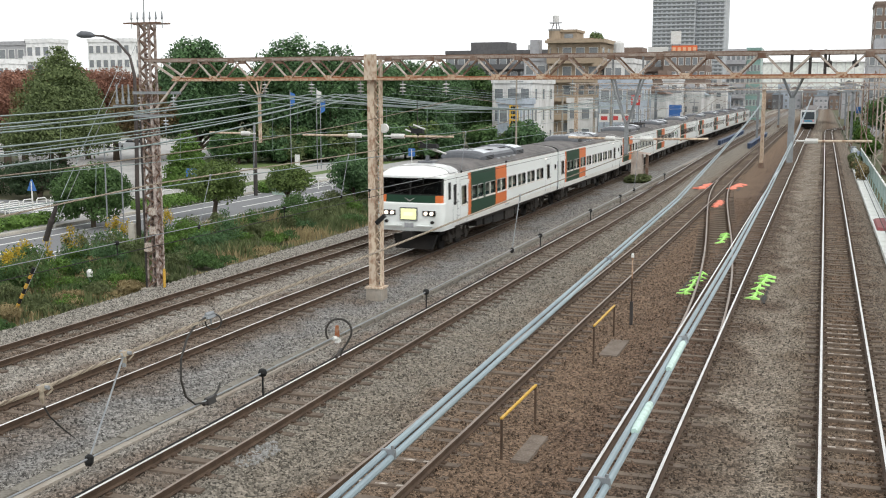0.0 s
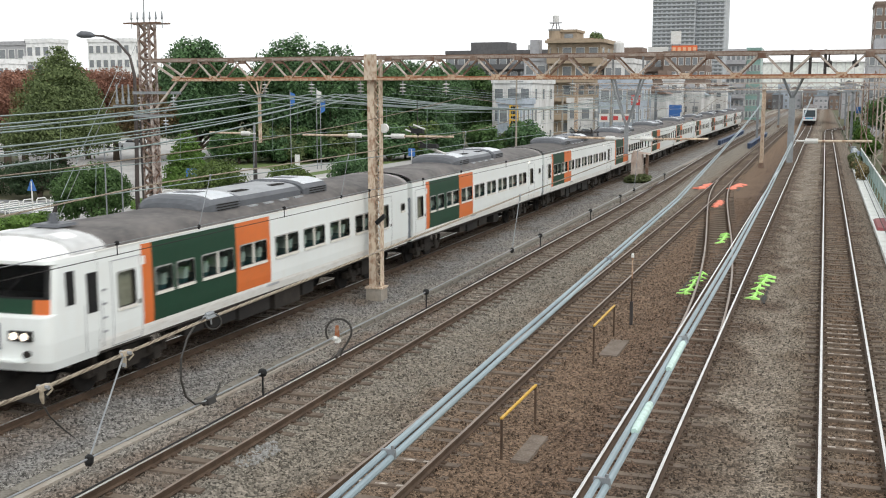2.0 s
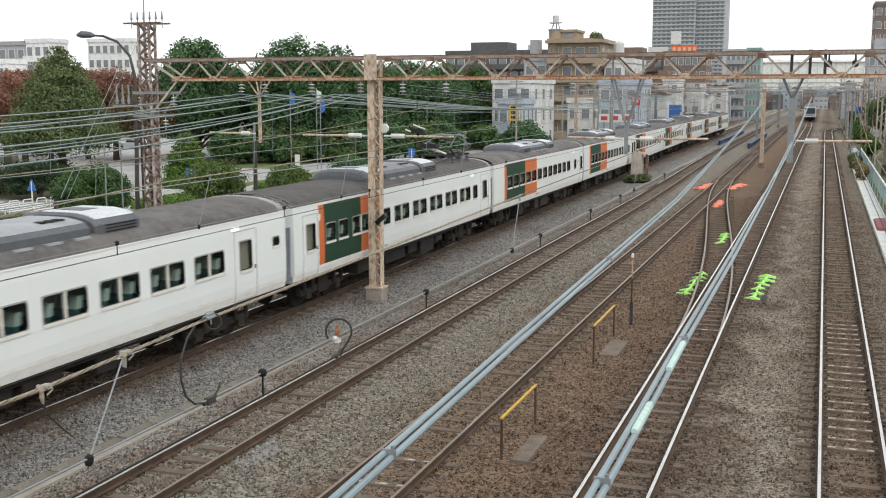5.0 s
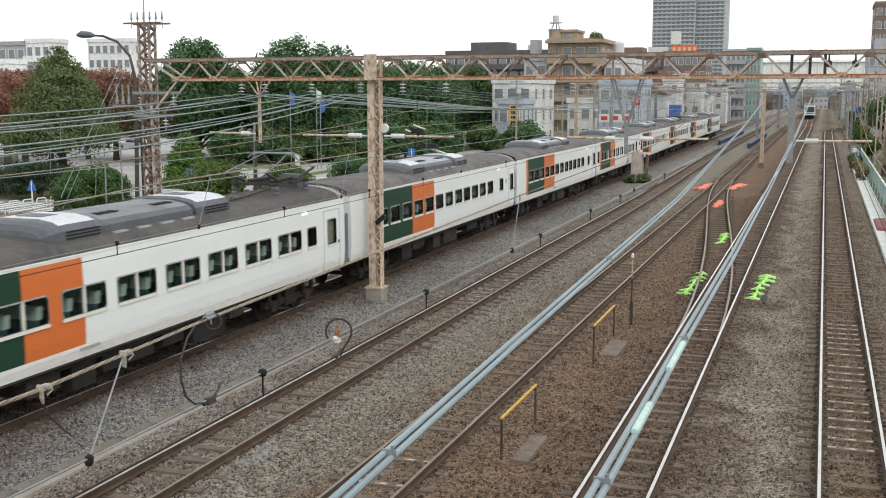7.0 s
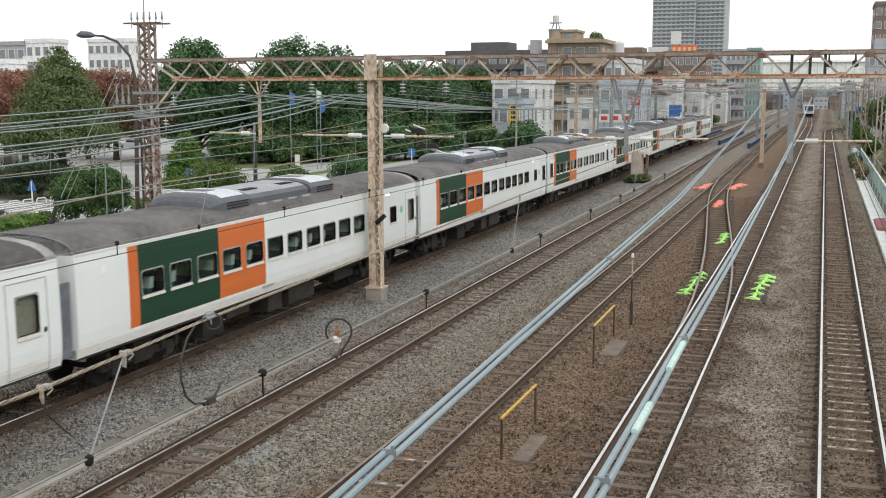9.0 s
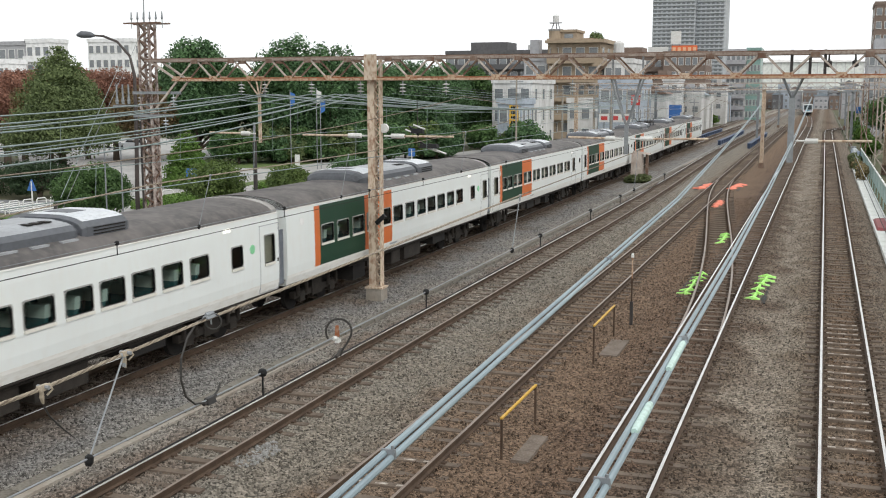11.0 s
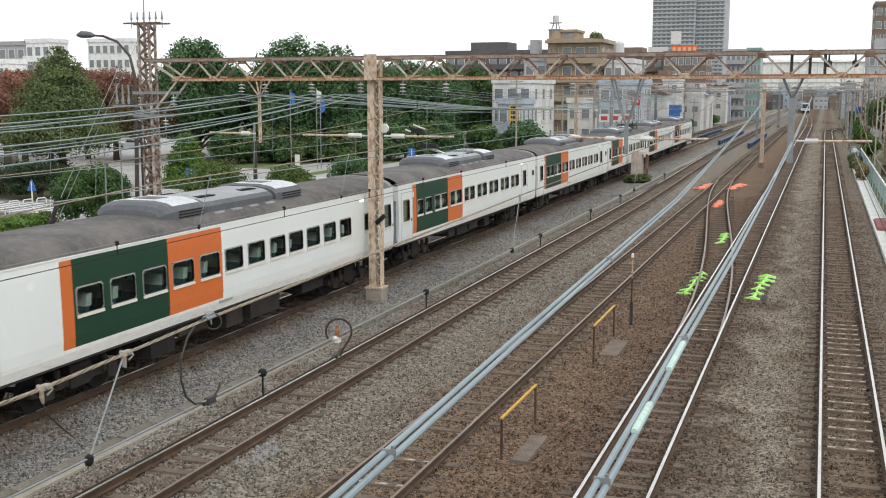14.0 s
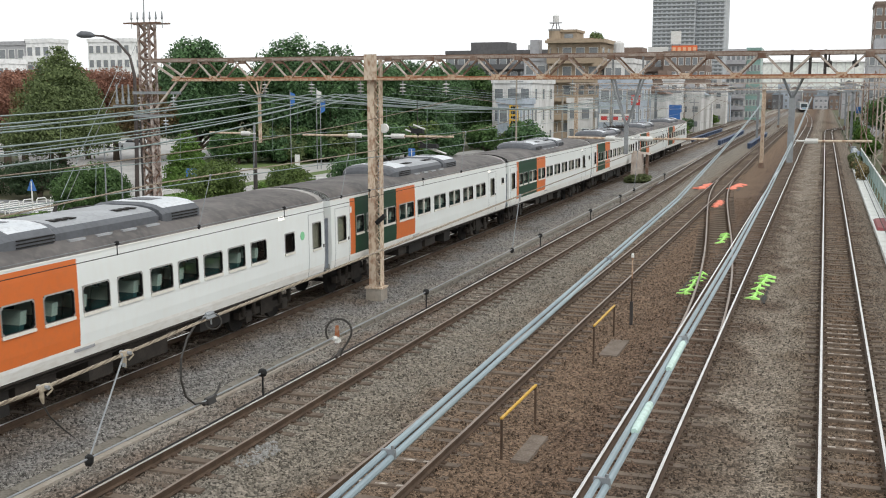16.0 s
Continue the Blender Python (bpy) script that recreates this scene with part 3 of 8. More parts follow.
WIDE = dict(stripe=(1.65, 2.03), green=(2.03, 5.63), orange=(5.63, 7.5), doors=[(0.5, 1.6, 0.68, 1.33), (16.9, 18.05, 17.15, 17.8)],
            wins=[(2.1, 2.74), (2.96, 3.7), (4.02, 5.52), (5.9, 7.36), (7.75, 9.16), (9.57, 10.95), (11.36, 12.76), (13.18, 14.56), (15.0, 16.38)], small=[(18.95, 19.35, 2.35, 2.62)])
PANTO = dict(WIDE, doors=[(0.8, 1.8, 1.02, 1.64), (18.2, 19.35, 18.45, 19.1)], wins=[(2.34, 3.05), (3.26, 3.98), (4.32, 5.76), (6.15, 7.57), (7.96, 9.4), (9.79, 11.24), (11.63, 13.05), (13.45, 14.88), (15.28, 16.7)], small=[(17.08, 17.7, 2.03, 2.61)], stripe=(1.87, 2.25), green=(2.25, 5.03), orange=(5.03, 6.85))
LOUNGE = dict(stripe=(2.0, 2.37), green=(2.37, 5.77), orange=(5.77, 8.15), doors=[(18.65, 19.75, 18.9, 19.5)],
              wins=[(2.45, 3.33), (3.58, 4.48), (4.75, 5.67), (5.92, 6.84), (7.1, 8.02), (8.28, 9.18), (9.45, 10.36), (10.66, 11.56), (11.78, 12.66), (12.9, 13.78), (14.05, 14.92), (15.22, 16.08)], small=[(17.15, 17.75, 2.03, 2.61)])
CAB = dict(stripe=(3.31, 3.70), green=(3.70, 7.42), orange=(7.42, 9.25), doors=[(2.2, 3.27, 2.4, 3.06), (17.0, 18.15, 17.22, 17.85)],
           wins=[(3.8, 4.5), (4.66, 5.44), (5.76, 7.27), (7.6, 9.05), (9.53, 10.94), (11.28, 12.7), (13.08, 14.53), (14.98, 16.42)], small=[(1.05, 1.36, 2.1, 2.68), (19.0, 19.4, 2.35, 2.62)])

SEAT_MESH = {}
ROOF_PALE = mat("streaked_pale_roof_end", (0.40, 0.385, 0.37), (0.22, 0.205, 0.195), 1.6, 0.8, 0, 0.1, 6)
DOOR_BACKING = mat("drab_door_backing", (0.42, 0.40, 0.32), (0.36, 0.34, 0.28), 2, 0.7, 0, 0.05)
GREEN_MARK = mat("light_green_mark", (0.25, 0.62, 0.34), (0.22, 0.58, 0.31), 3, 0.5, 0, 0.0)
SIDE_LAMP = glow("lit_side_lamp", (1.0, 0.97, 0.88), 1.2)


def seats(wins):
    """Rows of reclining seats with pale headrest cloths."""
    b = Build()
    y = wins[0][0] + 0.2
    while y < wins[-1][1] - 0.2:
        for x in (-1.1, -0.6, 0.6, 1.1):
            b.box(x - 0.23, x + 0.23, y - 0.25, y + 0.25, 1.5, 1.78, 0, 0.02)
            b.hull8([(x - 0.23, y + 0.16, 1.6), (x + 0.23, y + 0.16, 1.6), (x + 0.23, y + 0.3, 1.6), (x - 0.23, y + 0.3, 1.6), (x - 0.21, y + 0.34, 2.36), (x + 0.21, y + 0.34, 2.36), (x + 0.21, y + 0.46, 2.36), (x - 0.21, y + 0.46, 2.36)])
            b.hull8([(x - 0.22, y + 0.28, 2.12), (x + 0.22, y + 0.28, 2.12), (x + 0.22, y + 0.46, 2.12), (x - 0.22, y + 0.46, 2.12), (x - 0.22, y + 0.325, 2.38), (x + 0.22, y + 0.325, 2.38), (x + 0.22, y + 0.49, 2.38), (x - 0.22, y + 0.49, 2.38)], 1)
        y += 0.91
    return b.mesh("seat_rows", [SEAT, SEAT_COVER])


def raised_pantograph(car):
    """Base frame on insulators, lower and upper arms, bows with horns, springs and drive box."""
    fr = Build()
    for x in (-0.62, 0.62):
        fr.bar((x, 16.1, 3.9), (x, 18.3, 3.9), 0.08)
    for y in (16.25, 17.2, 18.15):
        fr.bar((-0.8, y, 3.92), (0.8, y, 3.92), 0.08)
    pg = part("pantograph", fr, [STEEL_DARK], car, "dark steel raised pantograph", at=(0, 0.4, 0))
    for x in (-0.7, 0.7):
        for y in (16.25, 18.15):
            part("insulator", Build().tube([(x, y, 3.5), (x, y, 3.66), (x, y, 3.7), (x, y, 3.78), (x, y, 3.88)], [0.1, 0.1, 0.06, 0.09, 0.05], 10), [AC_DARK], pg)
        for near, knee in ((16.7, 15.7), (17.7, 18.75)):
            part("lower_arm", Build().tube([(x * 0.85, near, 3.96), (x, knee, 4.28)], 0.04, 7), [STEEL_DARK], pg)
            part("upper_arm", Build().tube([(x, knee, 4.28), (x * 0.6, 17.5, 4.74)], 0.016, 6), [STEEL_GREY], pg)
            part("brace", Build().tube([(x, knee, 4.28), (-x * 0.8, (knee + 17.2) / 2, 4.5)], 0.009, 5), [STEEL_GREY], pg)
        part("spring", Build().tube([(x * 0.5, 16.5, 4.0), (x * 0.5, 17.9, 4.0)], 0.05, 8), [STEEL_DARK], pg)
    for y in (17.35, 17.65):
        part("bow", Build().tube([(-0.85, y, 4.62), (-0.74, y, 4.72), (-0.58, y, 4.77), (0.58, y, 4.77), (0.74, y, 4.72), (0.85, y, 4.62)], 0.024, 7), [STEEL_GREY], pg)
    part("drive_box", Build().box(-0.32, 0.32, 18.35, 18.75, 3.62, 4.06, 0, 0.05), [AC_DARK], pg)
    part("roof_cable", Build().tube([(0.5, 13.2, 3.64), (0.55, 14.6, 3.70), (0.6, 16.1, 3.82)], 0.03, 7), [STEEL_DARK], pg)
    for y in (14.4, 15.2):
        part("arrester", Build().tube([(0.35, y, 3.6), (0.35, y, 3.72), (0.35, y, 3.76), (0.35, y, 3.86)], [0.09, 0.09, 0.05, 0.05], 9), [AC_DARK], pg)


def coach(kind, spec, key, label):
    """One coach, its leading end at y = 0, 20 m to the next; wheels on z = 0."""
    car = thing("train_coach", label, "train coach", group="coaches of the train")
    cab = kind == "cab"
    y0, y1 = (1.75 if cab else 0.22), 19.72
    bands = [(*spec["stripe"], 2), (*spec["green"], 1), (*spec["orange"], 2)]
    holes = [(a, c, *WIN_Z) for a, c in spec["wins"]] + [h for h in spec["small"] if h[0] > y0] + [(d[2], d[3], 1.92, 2.72) for d in spec["doors"]]
    for sgn in (1, -1):
        side = part("side_wall", wall_side(sgn, y0, y1, bands, holes), [WHITE_BODY, GREEN_BODY, ORANGE_BODY, WHITE_SKIRT], car, "cream side with green and orange panels")
        for a, c in spec["wins"]:
            add_window(side, sgn, a, c, *WIN_Z, c - a > 1.2)
        for h in spec["small"]:
            if h[0] > y0:
                add_window(side, sgn, h[0], h[1], h[2], h[3], False)
        for d in spec["doors"]:
            dr = Build()
            gap = 0.018
            for a, c, lo, hi in ((d[0], d[0] + gap, 1.14, 2.98), (d[1] - gap, d[1], 1.14, 2.98), (d[0], d[1], 2.98, 3.0), (d[0], d[1], 1.12, 1.14)):
                zz = [lo] + [z for z, _ in SECTION if lo < z < hi] + [hi]
                for p, q in zip(zz, zz[1:]):
                    dr.hull8([(sgn * (half_width(p) - 0.01), a, p), (sgn * (half_width(p) + 0.006), a, p), (sgn * (half_width(p) + 0.006), c, p), (sgn * (half_width(p) - 0.01), c, p), (sgn * (half_width(q) - 0.01), a, q), (sgn * (half_width(q) + 0.006), a, q), (sgn * (half_width(q) + 0.006), c, q), (sgn * (half_width(q) - 0.01), c, q)])
            door = part("door", dr, [AC_MID], side)
            add_window(door, sgn, d[2], d[3], 1.92, 2.72, False)
            # drab panel added close behind the glass to lift the door window's brightness
            vp = Build().box(sgn * 1.33 - 0.02, sgn * 1.33 + 0.02, d[0], d[1], 1.28, 3.2)
            part("door_backing_panel", vp, [DOOR_BACKING], door)
            hb = Build().box(sgn * 1.47 - 0.012, sgn * 1.47 + 0.012, d[1] - 0.14, d[1] - 0.06, 1.9, 2.0)
            part("handle", hb, [STEEL_DARK], door)
        lamp = Build().box(sgn * 1.435 - 0.03, sgn * 1.435 + 0.03, 16.8, 17.15, 3.02, 3.12, 0, 0.01)
        part("side_lamp", lamp, [SIDE_LAMP], side)
        ya = spec["orange"][1]
        part("number_bar", Build().box(sgn * 1.462 - 0.008, sgn * 1.462 + 0.008, ya - 0.2, ya + 0.45, 1.27, 1.33), [AC_MID], side)
        part("destination_panel", Build().box(sgn * 1.445 - 0.01, sgn * 1.445 + 0.016, spec["stripe"][0] - (0.95 if kind == "lounge" else 0.16), spec["stripe"][0] - (0.7 if kind == "lounge" else -0.12), 2.75, 2.95), [ROOF_WHITE], side)
        if kind == "lounge":
            part("green_mark", Build().tube([(sgn * 1.462, 18.25, 2.42), (sgn * 1.476, 18.25, 2.42)], 0.13, 16), [GREEN_MARK], side)
        gut = Build()
        gut.hull8([(sgn * 1.42, y0, 3.255), (sgn * 1.455, y0, 3.255), (sgn * 1.455, y1, 3.255), (sgn * 1.42, y1, 3.255), (sgn * 1.42, y0, 3.285), (sgn * 1.45, y0, 3.285), (sgn * 1.45, y1, 3.285), (sgn * 1.42, y1, 3.285)])
        part("rain_gutter", gut, [WHITE_SKIRT], side)
        edge = Build().box(sgn * 1.405 - 0.02, sgn * 1.405 + 0.02, y0, y1, 1.055, 1.10)
        part("sole_bar", edge, [BOGIE], side)
    part("roof", roof_piece(y0, y1, None), [ROOF_SOOT if kind == "panto" else ROOF], car, "soot-stained grey roof", True)
    for e in (y0, y1):
        if cab and e == y0:
            continue
        pal = Build()
        full = [(half_width(z), z) for z, _ in SECTION] + ROOF_LINE[1:]
        pal.face([(x, e, z) for x, z in full] + [(-x, e, z) for x, z in full[-2::-1]])
        part("end_wall", pal, [WHITE_BODY], car)
        cap = roof_piece(e - 0.3 if e == y1 else e, e if e == y1 else e + 0.1, None, 0.012)
        part("roof_end_band", cap, [ROOF_PALE if e == y1 else ROOF], car)
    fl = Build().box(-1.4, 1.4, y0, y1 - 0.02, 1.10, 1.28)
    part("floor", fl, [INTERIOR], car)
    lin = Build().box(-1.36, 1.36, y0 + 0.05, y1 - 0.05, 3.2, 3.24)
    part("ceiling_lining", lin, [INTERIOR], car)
    if key not in SEAT_MESH:
        SEAT_MESH[key] = seats(spec["wins"])
    tagged(part("seat_rows", SEAT_MESH[key], None, car, "blue-green seats with pale headrest cloths"), kind="stuff")
    bel = Build()
    for i in range(5):
        w = 0.95 if i % 2 else 0.88
        bel.box(-w, w, y1 + 0.104 * i, y1 + 0.104 * (i + 1), 1.15, 3.25)
    part("gangway_bellows", bel, [BELLOWS], car)
    for s in (1, -1):
        gd = Build().box(s * 1.40 - 0.02, s * 1.40 + 0.02, y1 + 0.01, y1 + 0.36, 1.2, 2.75)
        part("gap_guard", gd, [BELLOWS], car)
    for yb in (3.1 if not cab else 3.4, 16.9):
        bo = part("bogie", BOGIE_MESH, None, car, at=(0, yb, 0))
        for yw in (-1.05, 1.05):
            part("wheelset", WHEEL_MESH, None, bo, at=(0, yw, 0))
    ub = random.Random(key)
    y = 5.3
    while y < 14.6:
        ln = ub.uniform(0.7, 1.9)
        if y + ln > 14.9:
            break
        lo = ub.uniform(0.38, 0.72)
        if ub.random() < 0.28:
            y += ln * 0.6
            continue
        e = Build()
        e.box(-1.22, 1.22, y, y + ln, lo, 1.06)
        part("equipment_box", e, [UNDER if ub.random() < 0.6 else BOGIE], car)
        y += ln + ub.uniform(0.15, 0.5)
    pp = Build().tube([(1.25, 4.9, 0.95), (1.25, 15.1, 0.95)], 0.03, 6)
    part("pipe", pp, [BOGIE], car)
    cp = Build().box(-0.15, 0.15, 19.4, 20.3, 0.75, 1.0)
    part("coupler", cp, [UNDER], car)
    add_cooler(car, 5.1 + (0.3 if cab else 0.0), kind == "panto")
    if kind == "panto":
        raised_pantograph(car)
    if cab:
        nose(car)
    return car


def nose(car):
    """The flat-fronted driving cab with wrap-round windscreen, lamps and train-name panel."""
    b = Build()
    def row(z, lean, w, round_, front):
        """Half outline from the car side round the corner to the centre line."""
        pts = [(w, 1.75)]
        for a in range(0, 7):
            t = math.radians(15 * a)
            pts.append((w - round_ + round_ * math.cos(t), lean + front + round_ - round_ * math.sin(t)))
        pts += [((w - round_) * f, lean + front - 0.10 * (1 - f * f) ) for f in (0.86, 0.6, 0.3, 0.0)]
        return [(x, y, z) for x, y in pts]
    rows = [row(1.02, 0.10, 1.38, 0.26, 0.1), row(1.2, 0.03, 1.43, 0.26, 0.1), row(1.6, 0.0, 1.47, 0.26, 0.1), row(2.12, 0.02, 1.473, 0.26, 0.1), row(2.16, 0.04, 1.472, 0.26, 0.1), row(2.18, 0.13, 1.471, 0.22, 0.1), row(2.48, 0.16, 1.468, 0.22, 0.1), row(2.53, 0.165, 1.467, 0.22, 0.1), row(3.15, 0.26, 1.44, 0.22, 0.1), row(3.18, 0.17, 1.438, 0.24, 0.1), row(3.25, 0.17, 1.43, 0.28, 0.1), row(3.36, 0.26, 1.37, 0.36, 0.12), row(3.48, 0.46, 1.25, 0.45, 0.14), row(3.58, 0.75, 1.02, 0.45, 0.14), row(3.65, 1.12, 0.75, 0.36, 0.1)]
    n = len(rows[0])
    glassy = Build()
    for sgn in (1, -1):
        for i in range(len(rows) - 1):
            for j in range(n - 1):
                q = [(sgn * x, y, z) for x, y, z in (rows[i][j], rows[i][j + 1], rows[i + 1][j + 1], rows[i + 1][j])]
                if sgn < 0:
                    q = q[::-1]
                if i == 7 and j >= 6:
                    glassy.face(q)
                    continue
                k = 0
                if i == 5 and j >= 4:
                    k = 1 if j >= 8 else 2
                if i >= 10:
                    k = 3
                if i in (6, 8) and j >= 4 or i == 7 and j in (4, 5):
                    k = 4
                b.face(q, k)
    top = [(x, y, z) for x, y, z in rows[-1]]
    b.face([(x, y, z) for x, y, z in top] + [(-x, y, z) for x, y, z in top[-2::-1]], 3)
    cab = part("cab_front", b, [WHITE_BODY, GREEN_BODY, ORANGE_BODY, ROOF_WHITE, RUBBER], car, "cream cab front with green band under the windscreen", True)
    part("windscreen", glassy, [CAB_GLASS], cab, "dark wrap-round windscreen")
    wr = roof_piece(1.0, 2.1, None, 0.02)
    part("white_roof_front", wr, [ROOF_WHITE], car, "bright white roof front", True)
    dk = Build()
    dk.box(-1.2, 1.2, 0.6, 1.5, 1.3, 2.35)
    dk.box(-1.38, 1.38, 1.9, 1.95, 1.3, 3.2)
    part("driving_desk", dk, [UNDER], cab)
    ln = Build()
    for q in (-1, 1):
        ln.box(q * 1.39 - 0.015, q * 1.39 + 0.015, 0.62, 1.9, 2.2, 3.2)
    ln.box(-1.38, 1.38, 0.55, 1.9, 3.2, 3.24)
    part("cab_lining", ln, [UNDER], cab)
    for s in (-0.5, 0.5):
        part("pillar", Build().bar((0.0, 0.14, 2.52), (0.0, 0.24, 3.16), 0.06), [RUBBER], cab) if s > 0 else None
        wp = Build().bar((s * 0.7, 0.18, 2.52), (s * 1.7, 0.28, 3.0), 0.025)
        part("wiper", wp, [RUBBER], cab)
    sign = Build().box(-0.38, 0.38, -0.03, 0.06, 1.46, 2.0)
    part("sign_frame", sign, [AC_DARK], cab)
    sp = part("name_panel", Build().box(-0.33, 0.33, -0.045, 0.02, 1.51, 1.95), [glow("lit_yellow_panel", (0.95, 0.96, 0.50), 0.85)], cab, "lit pale yellow name panel")
    part("panel_bar", Build().box(-0.2, 0.2, -0.05, -0.044, 1.66, 1.80), [glow("lit_white_bar", (0.80, 0.92, 0.62), 0.9)], cab)
    lampm = glow("lit_headlamp", (1.0, 0.86, 0.72), 2.2)
    for s in (-1, 1):
        part("lamp_housing", Build().box(s * 0.86 - 0.27, s * 0.86 + 0.27, 0.0, 0.12, 1.66, 1.87), [UNDER], cab)
        for o in (-0.13, 0.13):
            h = Build().tube([(s * 0.86 + o, -0.02, 1.765), (s * 0.86 + o, 0.06, 1.765)], 0.075, 14)
            part("headlamp", h, [lampm], cab, "lit round headlamp")
        st = Build().box(s * 0.66 - 0.33, s * 0.66 + 0.33, -0.10, 0.14, 1.24, 1.275)
        part("step", st, [WHITE_BODY], cab)
        ho = Build().tube([(s * 1.0, -0.01, 1.40), (s * 1.0, 0.1, 1.40)], 0.07, 12)
        part("horn_grille", ho, [UNDER], cab)
    part("jumper_box", Build().box(-0.2, 0.2, 0.02, 0.1, 1.17, 1.36), [AC_MID], cab)
    em = Build()
    em.face([(-0.26, 0.13, 2.40), (0.0, 0.10, 2.22), (0.26, 0.13, 2.40), (0.0, 0.105, 2.29)])
    part("emblem", em, [TRIM], cab)
    plow = Build()
    plow.hull8([(-0.8, 0.55, 0.22), (0.8, 0.55, 0.22), (0.8, 0.75, 0.22), (-0.8, 0.75, 0.22), (-0.95, 0.7, 0.8), (0.95, 0.7, 0.8), (0.95, 0.9, 0.8), (-0.95, 0.9, 0.8)])
    plow.box(-0.2, 0.2, -0.25, 0.8, 0.72, 1.02)
    part("snow_plough", plow, [UNDER], cab)
    part("roof_aerial", Build().box(-0.35, 0.35, 1.9, 2.6, 3.70, 3.76, 0, 0.03).box(-0.08, 0.08, 2.15, 2.3, 3.76, 3.98, 0, 0.02), [AC_DARK], car)
    for s in (1, -1):
        w = half_width(2.4)
        sw = Build().box(s * w - 0.006, s * w + 0.012, 0.72, 0.98, 2.28, 2.98)
        part("side_screen", sw, [RUBBER], cab)
        cd = Build().box(s * w - 0.006, s * w + 0.014, 1.37, 1.71, 2.0, 2.85)
        part("cab_door_window", cd, [RUBBER], cab)
        for yy in (1.28, 1.84):
            part("door_joint", Build().box(s * 1.474 - 0.006, s * 1.474 + 0.006, yy, yy + 0.015, 1.2, 2.2), [AC_MID], cab)
        for z in (1.5, 1.8, 2.1, 2.4):
            part("grab_step", Build().box(s * 1.478 - 0.02, s * 1.478 + 0.02, 1.86, 1.98, z, z + 0.04), [AC_MID], cab)


COACHES = []
plan = [("cab", CAB), ("wide", WIDE), ("panto", PANTO), ("lounge", LOUNGE), ("lounge", LOUNGE), ("wide", WIDE), ("wide", WIDE), ("panto", PANTO), ("wide", WIDE), ("wide", WIDE)]
made = {}
words = dict(cab="cream leading coach with cab, green and orange panels", wide="cream coach with wide paired windows and green panel",
             panto="cream motor coach with a raised roof pantograph", lounge="cream coach with single windows and green panel")
for i, (kind, spec) in enumerate(plan):
    if kind in made:
        c = copy_thing(made[kind], pose(0, 0, 0))
    else:
        c = made[kind] = coach(kind, spec, i + 1, words[kind])
    COACHES.append(c)


# ---- gantry over the tracks ----
GY = 32.45


def lattice(b, x, y, w, d, z0, z1, leg=0.07, lace=0.03, step=0.6, k=0, kl=0):
    """A four-legged lattice column with zig-zag lacing on all faces."""
    for sx in (-1, 1):
        for sy in (-1, 1):
            b.bar((x + sx * w / 2, y + sy * d / 2, z0), (x + sx * w / 2, y + sy * d / 2, z1), leg, leg, k)
    n = max(1, int((z1 - z0) / step))
    h = (z1 - z0) / n
    for i in range(n):
        a, c = z0 + i * h, z0 + (i + 1) * h
        s = 1 if i % 2 else -1
        for sy in (-1, 1):
            b.bar((x - s * w / 2, y + sy * d / 2, a), (x + s * w / 2, y + sy * d / 2, c), lace, lace, kl)
        for sx in (-1, 1):
            b.bar((x + sx * w / 2, y - s * d / 2, a), (x + sx * w / 2, y + s * d / 2, c), lace, lace, kl)


def insulator(b, x, y, z, k=1):
    """A short string of porcelain discs hanging down from z."""
    b.tube([(x, y, z), (x, y, z - 0.45)], 0.02, 6, 0)
    for i in range(3):
        zz = z - 0.12 - 0.11 * i
        b.tube([(x, y, zz + 0.03), (x, y, zz), (x, y, zz - 0.02)], [0.04, 0.125, 0.05], 10, k)


